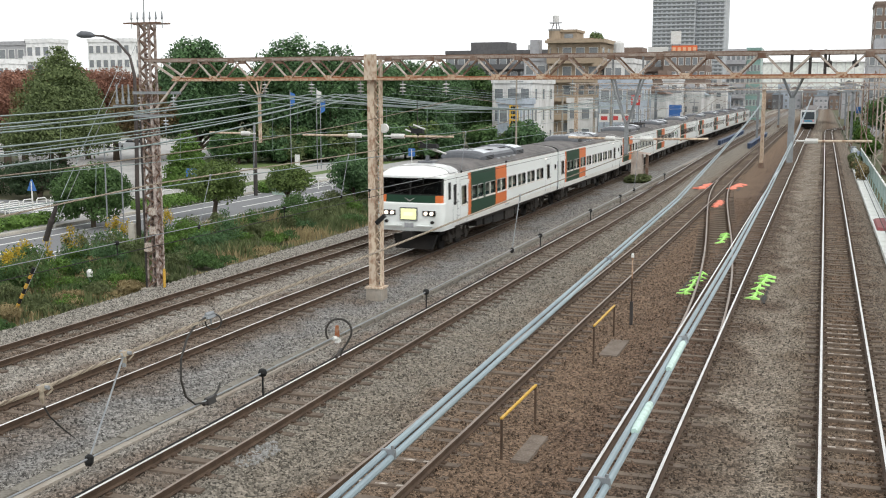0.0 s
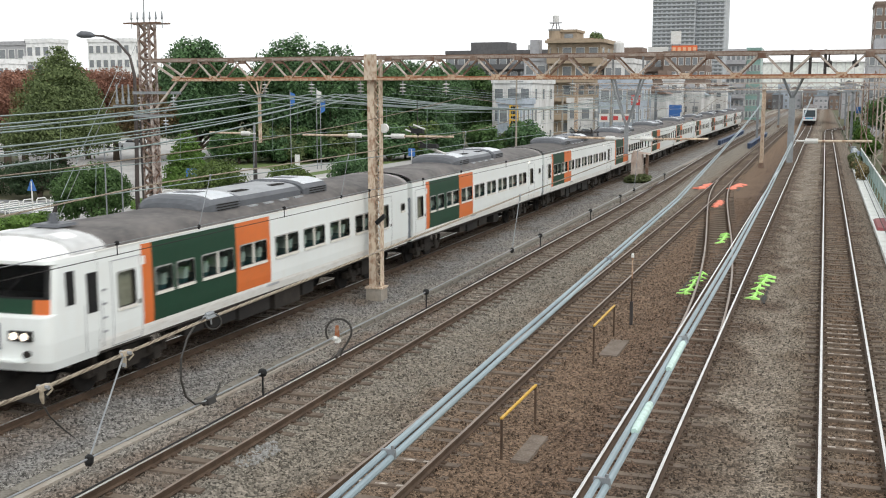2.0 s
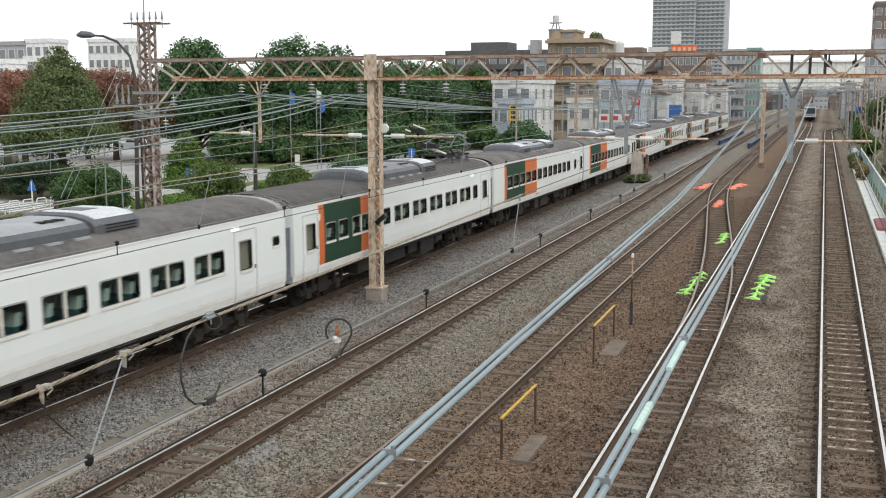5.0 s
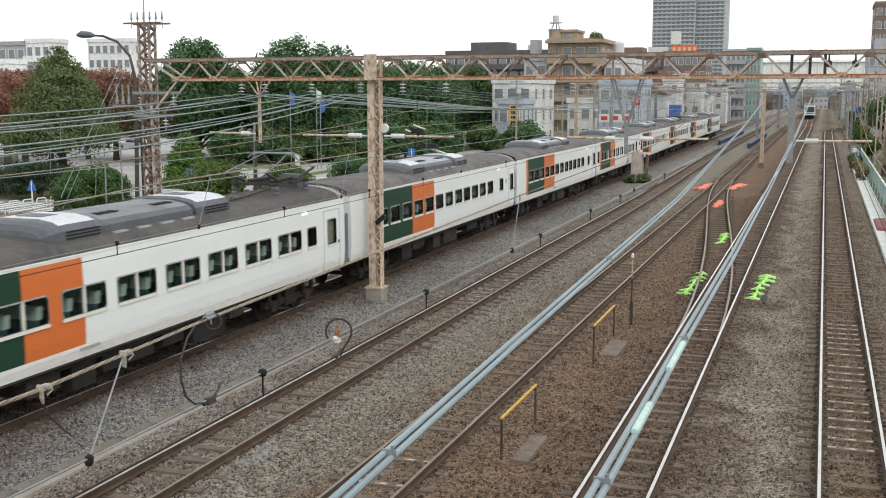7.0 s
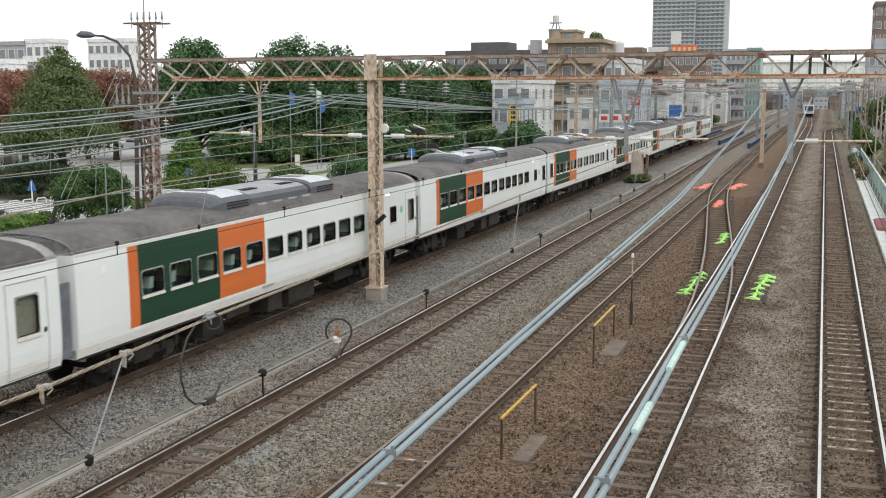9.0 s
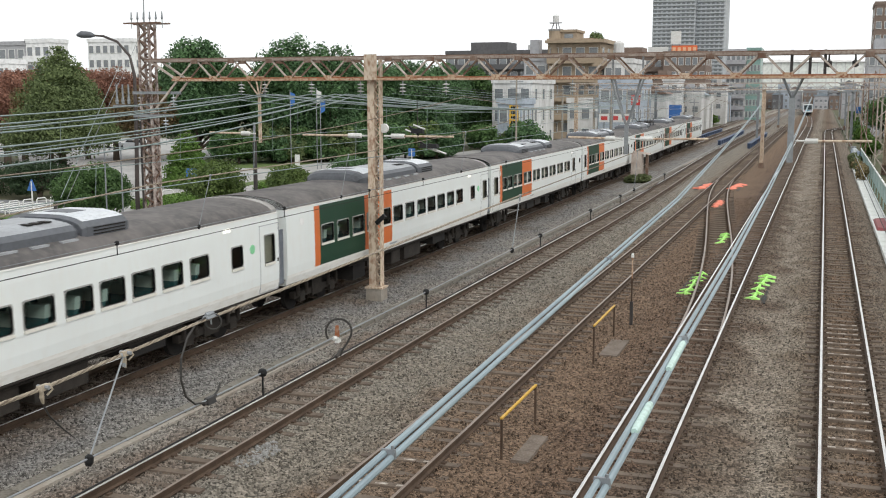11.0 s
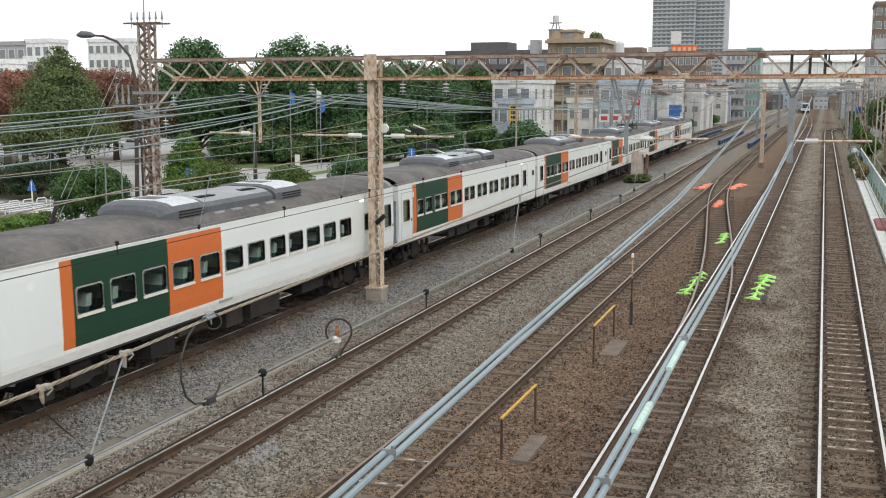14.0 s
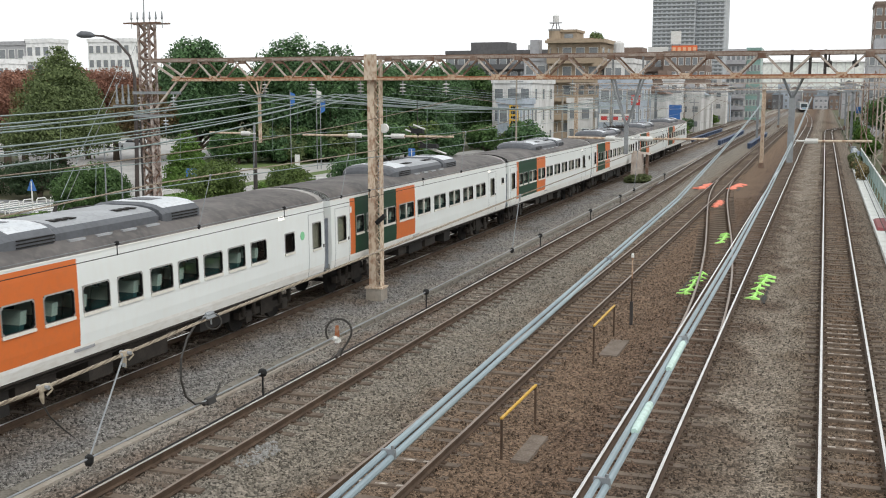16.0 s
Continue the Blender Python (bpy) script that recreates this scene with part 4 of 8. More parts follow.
def gantry():
    ga = thing("catenary_gantry", "rusty steel truss gantry carrying overhead wires across the tracks", "gantry", at=(0, GY, 0))
    x0, x1, zb, zt, dep = -22.4, 7.6, 7.03, 7.70, 0.7
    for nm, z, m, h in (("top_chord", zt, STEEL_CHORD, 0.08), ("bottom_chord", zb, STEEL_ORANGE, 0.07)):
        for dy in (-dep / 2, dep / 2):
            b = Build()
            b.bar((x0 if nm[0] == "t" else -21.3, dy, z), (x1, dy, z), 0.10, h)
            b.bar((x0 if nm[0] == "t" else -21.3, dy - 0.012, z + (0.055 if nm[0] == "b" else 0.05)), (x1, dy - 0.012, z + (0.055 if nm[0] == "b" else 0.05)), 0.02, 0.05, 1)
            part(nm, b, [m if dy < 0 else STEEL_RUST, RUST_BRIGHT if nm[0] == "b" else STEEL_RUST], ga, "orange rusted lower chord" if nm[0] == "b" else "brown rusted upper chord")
    pitch, first = 1.433, -21.1
    n = int((x1 - first) / pitch)
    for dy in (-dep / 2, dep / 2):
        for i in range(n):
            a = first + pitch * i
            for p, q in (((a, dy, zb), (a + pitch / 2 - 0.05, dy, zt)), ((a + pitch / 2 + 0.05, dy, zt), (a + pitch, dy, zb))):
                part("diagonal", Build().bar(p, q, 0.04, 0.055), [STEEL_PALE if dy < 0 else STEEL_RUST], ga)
            part("gusset", Build().box(a - 0.14, a + 0.14, dy - 0.055, dy - 0.04, zb - 0.02, zb + 0.13), [STEEL_ORANGE], ga)
            part("gusset", Build().box(a + pitch / 2 - 0.12, a + pitch / 2 + 0.12, dy - 0.055, dy - 0.04, zt - 0.12, zt + 0.02), [STEEL_RUST], ga)
    for i in range(n * 2):
        a = first + pitch / 2 * i
        part("cross_brace", Build().bar((a, -dep / 2, zb), (a + pitch / 2, dep / 2, zb), 0.04).bar((a, -dep / 2, zt), (a + pitch / 2, dep / 2, zt), 0.04), [STEEL_RUST], ga)
    for dy in (-dep / 2, dep / 2):
        part("end_brace", Build().bar((first, dy, zb), (-22.2, dy, zt), 0.05, 0.07).bar((first, dy, zb), (-22.15, dy, 5.9), 0.05, 0.07), [STEEL_PALE], ga)
    # middle post: a plate channel and a thin channel joined by lacing
    b = Build()
    b.box(-14.08, -13.84, -0.13, 0.13, 0.2, 7.75)
    b.box(-13.68, -13.64, -0.13, 0.13, 0.2, 7.75)
    part("post", b, [STEEL_PAINT], ga, "cream painted post with rust streaks")
    for dy in (-0.125, 0.125):
        la = Build()
        z = 0.3
        while z < 6.9:
            la.bar((-13.85, dy, z), (-13.66, dy, z + 0.2), 0.025, 0.03)
            la.bar((-13.66, dy, z + 0.2), (-13.85, dy, z + 0.4), 0.025, 0.03)
            z += 0.4
        part("lacing", la, [STEEL_PAINT], ga)
    part("base_plate", Build().box(-14.17, -13.55, -0.28, 0.28, 0.14, 0.2), [STEEL_PAINT], ga)
    part("footing", Build().box(-14.15, -13.57, -0.27, 0.27, -0.55, 0.145, 0, 0.02), [CONCRETE], ga, "stained concrete footing")
    part("head_plate", Build().box(-14.06, -13.62, -0.425, -0.405, 7.0, 7.82), [STEEL_PAINT], ga)
    part("rod_bracket", Build().bar((-13.72, -0.3, 2.35), (-13.42, -0.3, 2.62), 0.13), [RUBBER], ga)
    part("round_lamp", Build().tube([(-13.55, -0.05, 5.45), (-13.55, 0.08, 5.45)], 0.15, 16), [PORCELAIN], ga)
    # left mast
    b = Build()
    lattice(b, -22.52, 0, 0.42, 0.36, -0.6, 9.0, 0.075, 0.045, 0.27, 0, 1)
    part("lattice_mast", b, [STEEL_FLAKE, STEEL_RUST], ga, "flaking pale lattice mast with rust")
    b = Build()
    b.box(-22.59, -22.52, -0.12, 0.14, -0.6, 6.4)
    b.box(-22.42, -22.35, -0.12, 0.14, -0.6, 6.4)
    for i in range(16):
        b.bar((-22.59, -0.13, -0.4 + 0.42 * i), (-22.35, -0.13, 0.02 + 0.42 * i), 0.04, 0.02)
    part("inner_channel", b, [STEEL_FLAKE], ga)
    part("footing", Build().box(-22.9, -21.9, -0.5, 0.5, -0.75, -0.35, 0, 0.05), [CONCRETE], ga)
    for z, a, c in ((9.0, -23.25, -21.75), (6.6, -22.98, -21.4), (5.8, -22.98, -21.75)):
        q = 0.028 if z > 8 else 0.05
        arm = part("cross_arm", Build().box(a, c, -0.32, -0.25, z - q, z + q).box(a, c, 0.25, 0.32, z - q, z + q), [STEEL_RUST if z > 8 else STEEL_GREY], ga, "grey steel cross arm")
        k = 6 if z > 8 else 2
        for i in range(k):
            xx = a + 0.12 + (c - a - 0.24) * i / (k - 1)
            ib = Build()
            if z > 8:
                ib.tube([(xx, 0, z - 0.16), (xx, 0, z - 0.14), (xx, 0, z + 0.12), (xx, 0, z + 0.18), (xx, 0, z + 0.24), (xx, 0, z + 0.40)], [0.03, 0.012, 0.015, 0.045, 0.03, 0.018], 8)
            else:
                insulator(ib, xx if i else xx, 0, z - 0.06, 0)
            part("insulator", ib, [STEEL_GREY if z > 8 else AC_PALE], arm)
    part("top_rod", Build().tube([(-22.6, 0, 9.0), (-22.6, 0, 10.2)], 0.02, 6), [STEEL_GREY], ga)
    for i in range(3):
        bb = Build()
        bb.tube([(-23.8 + 0.25 * i, -0.1, 6.2), (-23.8 + 0.25 * i, -0.1, 6.32), (-23.8 + 0.25 * i, -0.1, 6.46), (-23.8 + 0.25 * i, -0.1, 6.9)], [0.05, 0.06, 0.035, 0.03], 10)
        part("cutout_insulator", bb, [STEEL_GREY], ga)
    part("cutout_arm", Build().box(-23.95, -22.4, -0.14, -0.06, 6.1, 6.18), [STEEL_GREY], ga)
    part("switch_box", Build().box(-22.66, -22.42, -0.46, -0.3, 1.0, 1.3, 0, 0.02), [STEEL_PALE], ga, "grey control box")
    for z in (1.62, 2.3):
        part("meter_box", Build().box(-22.46, -22.26, -0.42, -0.24, z, z + 0.26, 0, 0.02), [STEEL_PALE], ga, "small pale meter box")
    part("cable_duct", Build().tube([(-22.75, -0.25, -0.5), (-22.75, -0.25, 5.6)], 0.035, 7), [STEEL_DARK], ga)
    part("warning_sleeve", Build().tube([(-21.9, -0.4, -0.55), (-21.9, -0.4, 0.4)], 0.05, 8), [YELLOW], ga)
    # drop posts hung under the beam, each with a registration arm
    for x, vz, foot, w, arms in ((-18.12, 6.45, 4.92, 0.085, [(-18.3, -20.1)]), (-5.62, 5.55, 4.75, 0.11, [(-5.5, -3.2), (-5.75, -7.4)]), (-0.89, 6.4, 4.6, 0.17, [(-0.75, 1.3)])):
        spread = 0.45 if vz < 6 else 0.28
        b = Build()
        for dy in (-0.3, 0.3):
            b.bar((x - spread, dy, zb), (x, 0, vz), 0.045).bar((x + spread, dy, zb), (x, 0, vz), 0.045)
        if spread > 0.4:
            b.bar((x - spread, 0, zb), (x - spread, 0, zt), 0.05).bar((x + spread, 0, zb), (x + spread, 0, zt), 0.05)
        b.box(x - w / 2, x + w / 2, -w / 2, w / 2, foot, vz + 0.05)
        dp = part("drop_post", b, [STEEL_PAINT if x < -10 else STEEL_GREY], ga, "drop post hanging from the truss")
        for a, c in arms:
            t = Build()
            t.tube([(a, 0, 5.22), (a + 0.12 * (c - a), 0, 5.22), (a + 0.13 * (c - a), 0, 5.22), (a + 0.3 * (c - a), 0, 5.22)], [0.03, 0.03, 0.075, 0.075], 8, 1)
            t.tube([(a + 0.3 * (c - a), 0, 5.22), (c, 0, 5.24)], 0.035, 8, 0)
            part("registration_arm", t, [STEEL_PAINT, PORCELAIN], dp)
    for a, c in ((-14.1, -16.5), (-13.55, -11.15)):
        t = Build()
        t.tube([(a, 0, 5.2), (a + 0.1 * (c - a), 0, 5.2), (a + 0.11 * (c - a), 0, 5.2), (a + 0.3 * (c - a), 0, 5.2)], [0.03, 0.03, 0.08, 0.08], 8, 1)
        t.tube([(a + 0.3 * (c - a), 0, 5.2), (c, 0, 5.2)], 0.035, 8, 0)
        part("registration_arm", t, [STEEL_PAINT, PORCELAIN], ga)
    for x in (-18.8, -17.9, -16.15, -14.37, -12.88, -11.4, -7.3, -2.6, 0.4, 1.7):
        ib = Build()
        insulator(ib, x, 0, zb - 0.05, 1)
        part("hanging_insulator", ib, [STEEL_GREY, PORCELAIN], ga)
    for x in (0.05, 0.75, 1.6):
        ib = Build()
        ib.tube([(x, 0, zt + 0.0), (x, 0, zt - 0.2), (x, 0, zt - 0.24), (x, 0, zt - 0.36), (x, 0, zt - 0.4)], [0.02, 0.03, 0.09, 0.09, 0.03], 10)
        part("post_insulator", ib, [STEEL_DARK], ga)
    for x in (-0.95, -0.45, -0.05):
        part("hanger_bar", Build().box(x - 0.04, x + 0.04, -0.04, 0.04, zb, zt + 0.1), [STEEL_DARK], ga)


gantry()


def far_gantry(y, xs, zb, label, grey=False):
    ga = thing("far_gantry", label, "gantry", at=(0, y, 0), group="gantries along the line")
    m = STEEL_GREY if grey else STEEL_PALE
    a, c = xs[0], xs[-1]
    for dy in (-0.25, 0.25):
        part("chord", Build().bar((a, dy, zb), (c, dy, zb), 0.1), [m], ga)
        part("chord", Build().bar((a, dy, zb + 0.6), (c, dy, zb + 0.6), 0.1), [m], ga)
    d = Build()
    x = a
    while x < c - 0.5:
        d.bar((x, -0.25, zb), (x + 0.7, -0.25, zb + 0.6), 0.05).bar((x + 0.7, -0.25, zb + 0.6), (x + 1.4, -0.25, zb), 0.05)
        x += 1.4
    part("lacing", d, [m], ga)
    for x in xs:
        b = Build()
        lattice(b, x, 0, 0.26, 0.26, -0.5, zb + 0.6, 0.07, 0.04, 0.5)
        b.box(x - 0.09, x + 0.09, -0.09, 0.09, -0.5, zb)
        part("post", b, [STEEL_PAINT if not grey else STEEL_GREY], ga)
        part("footing", Build().box(x - 0.25, x + 0.25, -0.25, 0.25, -0.6, 0.25), [STEEL_RUST], ga)


far_gantry(104.0, [-23.0, -5.35, 5.3], 7.0, "cream lattice gantry further down the line")
far_gantry(160.0, [-23.5, -9.0, 3.6], 7.0, "grey lattice gantry far down the line", True)
far_gantry(235.0, [-23.5, -9.0, 4.0], 7.0, "grey lattice gantry far down the line", True)
far_gantry(330.0, [-23.5, -9.0, 4.0], 7.0, "grey lattice gantry far down the line", True)

# concrete signal pier between the tracks
PIER = mat("brown_stained_concrete", (0.52, 0.46, 0.41), (0.36, 0.28, 0.24), 1.6, 0.9, 0, 0.4)
pier = thing("concrete_pier", "stained pale concrete pier with weeds at its foot", "pier", at=(-13.55, 84.5, 0))
part("block", Build().box(-0.62, 0.30, -0.45, 0.45, -0.55, 2.0, 0, 0.05), [PIER], pier)
part("rusty_post", Build().box(0.50, 0.70, -0.15, 0.1, -0.5, 1.95), [STEEL_RUST], pier)
part("cap", Build().hull8([(-0.5, -0.42, 2.0), (0.85, -0.42, 1.9), (0.85, 0.42, 1.9), (-0.5, 0.42, 2.0), (-0.45, -0.36, 2.16), (0.8, -0.36, 2.0), (0.8, 0.36, 2.0), (-0.45, 0.36, 2.16)]), [PIER], pier)

# right-hand lattice masts
for x, y, w, h in ((5.35, 113.0, 1.0, 9.0), (3.95, 120.0, 0.5, 8.0), (7.0, 170.0, 0.6, 10.0)):
    mast = thing("lattice_mast", "pale steel lattice mast beside the line", "mast", at=(x, y, 0), group="masts beside the line")
    b = Build()
    lattice(b, 0, 0, w, w, -0.5, h, 0.09, 0.05, 0.9)
    part("lattice", b, [STEEL_PALE if w > 0.9 else STEEL_RUST], mast)
    part("cross_arm", Build().box(-1.2, 1.2, -0.05, 0.05, h - 0.6, h - 0.48), [STEEL_GREY], mast)


# ---- overhead wires ----
def wire(name, pts, r, m, label, category="overhead wire", n=5):
    ob = part(name, Build().tube(pts, r, n), [m])
    return tagged(ob, label, category, group="overhead wires")


def sagging(x, zn, yn, zg, far=True):
    """From beyond the bridge to the gantry, lowest near y = 12, then on to the next gantry."""
    d = GY - yn
    q = (zg - zn) / (2 * 20.45 * d - d * d)
    pts = []
    for i in range(25):
        y = -8 + (GY + 8) * i / 24
        e = GY - y
        pts.append((x, y, zg - q * (2 * 20.45 * e - e * e)))
    for i in range(1, 13):
        t = i / 12
        y = GY + 71.5 * t
        pts.append((x + sway(y, 1.0), y, zg + (6.5 - zg) * t - 4 * 0.9 * t * (1 - t)))
    pts += [(x + sway(132, 1), 132, 5.7), (x + sway(160, 1), 160, 6.5), (x + sway(235, 1), 235, 6.4)]
    return pts


for x, yn, zn in ((-18.9, 21.07, 6.02), (-18.0, 20.05, 5.86), (-17.6, 19.6, 5.79), (-16.2, 18.03, 5.75), (-15.3, 17.0, 5.51), (-14.9, 16.55, 5.38), (-14.4, 15.97, 5.21)):
    wire("feeder_wire", sagging(x, zn, yn, 6.55), 0.020, WIRE_GREY, "thick grey-green overhead feeder wire")
for x, zc, zm, name in ((-19.55, 4.95, 5.3, "a"), (-15.78, 4.82, 5.2, "b"), (-10.78, 4.92, 5.38, "c")):
    amt = 1.0
    wire("contact_wire", [(x, -8, zc), (x, GY, zc + 0.05), (x, 60, zc), (x + sway(104, amt), 104, zc + 0.1), (x + sway(160, amt), 160, zc), (x + sway(330, amt), 330, zc)], 0.010, WIRE_GREY, "grey contact wire above a track")
    mp = [(x, y, zm + 1.1 * ((y - 8) / 24.5) ** 2 * (1 if y > 8 else 0.6)) for y in (-8, -2, 3, 8, 13, 18, 23, 28, GY)]
    mp += [(x + sway(y, amt), y, 6.4 - 4 * 0.95 * ((y - GY) / 71.5) * (1 - (y - GY) / 71.5)) for y in (40, 48, 56, 64, 72, 80, 88, 96, 104)]
    mp += [(x + sway(132, amt), 132, 5.5), (x + sway(160, amt), 160, 6.4), (x + sway(235, amt), 235, 6.4)]
    wire("messenger_wire", mp, 0.011, WIRE_RUST if name == "c" else WIRE_GREY, "stranded messenger wire above a track")
    dr = Build()
    for y in (14.0, 19.0, 24.0, 29.0, 38.0, 46.0, 54.0, 62.0):
        za = zm + 1.1 * ((y - 8) / 24.5) ** 2 if y < GY else 6.4 - 4 * 0.95 * ((y - GY) / 71.5) * (1 - (y - GY) / 71.5)
        ob = part("dropper", Build().tube([(x, y, zc), (x, y + 0.05, za)], 0.006, 4), [WIRE_GREY])
        tagged(ob, "thin wire dropper between messenger and contact wire", "dropper wire", group="droppers")


def catenary_near(x, zc, za, mess, ball_ys, drop_ys, mrust=True):
    """Contact wire, auxiliary wire with ball clamps, and a rust-brown messenger above."""
    wire("contact_wire", [(x, -8, zc), (x, GY, zc + 0.02), (x, 104, zc), (x, 235, zc), (x, 330, zc)], 0.005, WIRE_DARK, "dark contact wire above a track")
    wire("auxiliary_wire", [(x, -8, za), (x, 20, za), (x, GY, za + 0.05), (x, 104, za), (x, 235, za)], 0.005, STEEL_GREY, "thin auxiliary wire above the contact wire")
    wire("messenger_wire", [(x, y, z) for y, z in mess], 0.0065, WIRE_RUST, "rust-brown stranded messenger wire")
    for y in ball_ys:
        b = Build()
        b.tube([(x, y, zc), (x, y, za)], 0.006, 5)
        b.tube([(x, y, za - 0.024), (x, y, za - 0.018), (x, y, za), (x, y, za + 0.018), (x, y, za + 0.024)], [0.01, 0.021, 0.027, 0.021, 0.01], 12)
        tagged(part("ball_clamp", b, [RUBBER], smooth=False), "black ball clamp on the auxiliary wire", "wire clamp", group="wire clamps")
    for y in drop_ys:
        zt = mess[0][1]
        for (ya, z1), (yb, z2) in zip(mess, mess[1:]):
            if ya <= y <= yb:
                zt = z1 + (z2 - z1) * (y - ya) / (yb - ya)
        b = Build()
        b.tube([(x, y - 0.28, za), (x, y, zt)], 0.0045, 5)
        b.tube([(x, y - 0.03, zt - 0.004), (x, y - 0.01, zt), (x, y + 0.01, zt + 0.004), (x, y + 0.03, zt)], [0.010, 0.013, 0.012, 0.010], 7)
        b.tube([(x, y - 0.005, zt - 0.06), (x, y, zt - 0.01)], 0.009, 6)
        b.tube([(x, y - 0.29, za - 0.035), (x, y - 0.285, za - 0.02), (x, y - 0.28, za + 0.005), (x, y - 0.275, za + 0.015)], [0.012, 0.02, 0.02, 0.01], 8, 1)
        tagged(part("dropper", b, [STEEL_GREY, RUBBER]), "slanting wire dropper with clamps", "dropper wire", group="droppers")


catenary_near(-3.0, 4.797, 4.94, [(-8, 5.6), (0, 5.34), (3.5, 5.33), (4.7, 5.37), (11, 5.48), (20.5, 5.6), (GY, 6.4), (50, 5.9), (68, 5.6), (86, 5.9), (104, 6.5), (160, 6.4), (235, 6.4)], (5.33, 8.05, 11.8, 14.6, 16.9, 21.9), (4.05, 10.9, 18.5))
catenary_near(-6.95, 4.86, 4.99, [(-8, 5.8), (0, 5.45), (7.7, 5.45), (10.1, 5.56), (16, 5.62), (22, 5.8), (GY, 6.4), (50, 5.9), (68, 5.6), (86, 5.9), (104, 6.5), (160, 6.4), (235, 6.4)], (9.34, 13.06, 16.0, 18.5, 24.0), (11.2, 15.2, 21.0))
catenary_near(0.78, 4.85, 4.99, [(-8, 5.8), (8, 5.45), (20, 5.6), (GY, 6.4), (50, 5.9), (68, 5.6), (86, 5.9), (104, 6.5), (160, 6.4), (235, 6.4)], (40.0, 50.0), (44.0, 60.0))

# twisted strands of the messenger where it passes close by
for x, ends in ((-3.0, ((-2.0, 5.405), (0.0, 5.34), (3.5, 5.33), (4.7, 5.37), (11.0, 5.48))), (-6.95, ((0.0, 5.45), (7.7, 5.45), (10.1, 5.56), (16.0, 5.62)))):
    y0, y1 = ends[0][0], ends[-1][0]
    n = int((y1 - y0) / 0.018)
    ws = thing("stranded_wire", "twisted tan and rust-brown strands of a messenger wire", "overhead wire", group="overhead wires")
    for k in range(5):
        pts = []
        for i in range(n + 1):
            y = y0 + (y1 - y0) * i / n
            a = 2 * math.pi * (k / 5 + y / 0.16)
            z = next(z1 + (z2 - z1) * (y - ya) / (yb - ya) for (ya, z1), (yb, z2) in zip(ends, ends[1:]) if y <= yb + 1e-6)
            pts.append((x + 0.0055 * math.cos(a), y, z + 0.0055 * math.sin(a)))
        part("strand", Build().tube(pts, 0.0034, 4), [WIRE_RUST if k % 2 else STRAND_TAN], ws)


def sheath_ring(centre, radius, start, stop, thick, tail=()):
    """A bent cable in the upright plane that faces along the track's diagonal; tail: offsets across and up."""
    ax = Vector((0.905, 0.426, 0.0))
    c = Vector(centre)
    pts = [c + radius * math.cos(radians(g)) * ax + Vector((0, 0, radius * math.sin(radians(g)))) for g in np.linspace(start, stop, 17)]
    pts += [c + u * ax + Vector((0, 0, w)) for u, w in tail]
    return Build().tube(pts, thick, 7)


b = Build()
b.tube([(-3, 4.78, 5.385), (-3, 4.66, 5.37), (-3, 4.57, 5.31), (-3, 4.51, 5.22), (-3, 4.50, 5.11), (-3, 4.54, 5.01), (-3, 4.62, 4.95), (-3, 4.73, 4.93), (-3, 4.79, 4.935), (-3, 4.85, 4.97), (-3, 4.87, 5.0)], 0.0058, 7)
jc = tagged(part("jumper_cable", b, [CABLE]), "grey-brown jumper cable looping between two wires", "jumper cable")
part("small_loop", sheath_ring((-3.0, 4.82, 5.345), 0.042, 150, -190, 0.0045), [CABLE], jc)
tagged(part("jumper_clamp", Build().box(-3.018, -2.982, 4.74, 4.84, 5.374, 5.388, 0, 0.005).tube([(-3, 4.75, 5.392), (-3, 4.82, 5.395)], 0.010, 7).box(-3.020, -3.008, 4.765, 4.82, 5.383, 5.402, 0, 0.004).tube([(-3.0, 4.79, 5.39), (-3.0, 4.80, 5.335)], [0.008, 0.004], 6), [STEEL_GREY]), "pale metal clamp on the messenger wire", "wire clamp")
tagged(part("wire_clamp", Build().box(-3.02, -2.98, 4.72, 4.80, 4.915, 4.95, 0, 0.008).tube([(-3, 4.70, 4.925), (-3, 4.82, 4.945)], 0.011, 6), [STEEL_DARK]), "dark clamp holding a jumper on the auxiliary wire", "wire clamp")
tagged(part("jumper_cable", sheath_ring((-3.0, 6.37, 4.965), 0.086, 215, -25, 0.0075, ((0.05, -0.09), (0.022, -0.13), (0.008, -0.17))), [CABLE]), "dark jumper cable bent into a ring", "jumper cable")
tagged(part("jumper_clamp", Build().tube([(-3, 6.28, 4.935), (-3, 6.31, 4.93), (-3, 6.35, 4.92)], [0.012, 0.018, 0.012], 7).box(-3.014, -2.986, 6.33, 6.38, 4.895, 4.915, 0, 0.005), [PORCELAIN]), "pale metal clamp on the auxiliary wire", "wire clamp")
tagged(part("rusty_lug", Build().box(-3.012, -2.988, 6.33, 6.36, 4.935, 5.01, 0, 0.004), [RUST_BRIGHT]), "small rusty lug under a jumper ring", "wire clamp")
tagged(part("wire_clamp", Build().tube([(-3, 6.32, 4.80), (-3, 6.42, 4.83)], 0.013, 7), [STEEL_DARK]), "dark clamp on the contact wire", "wire clamp")
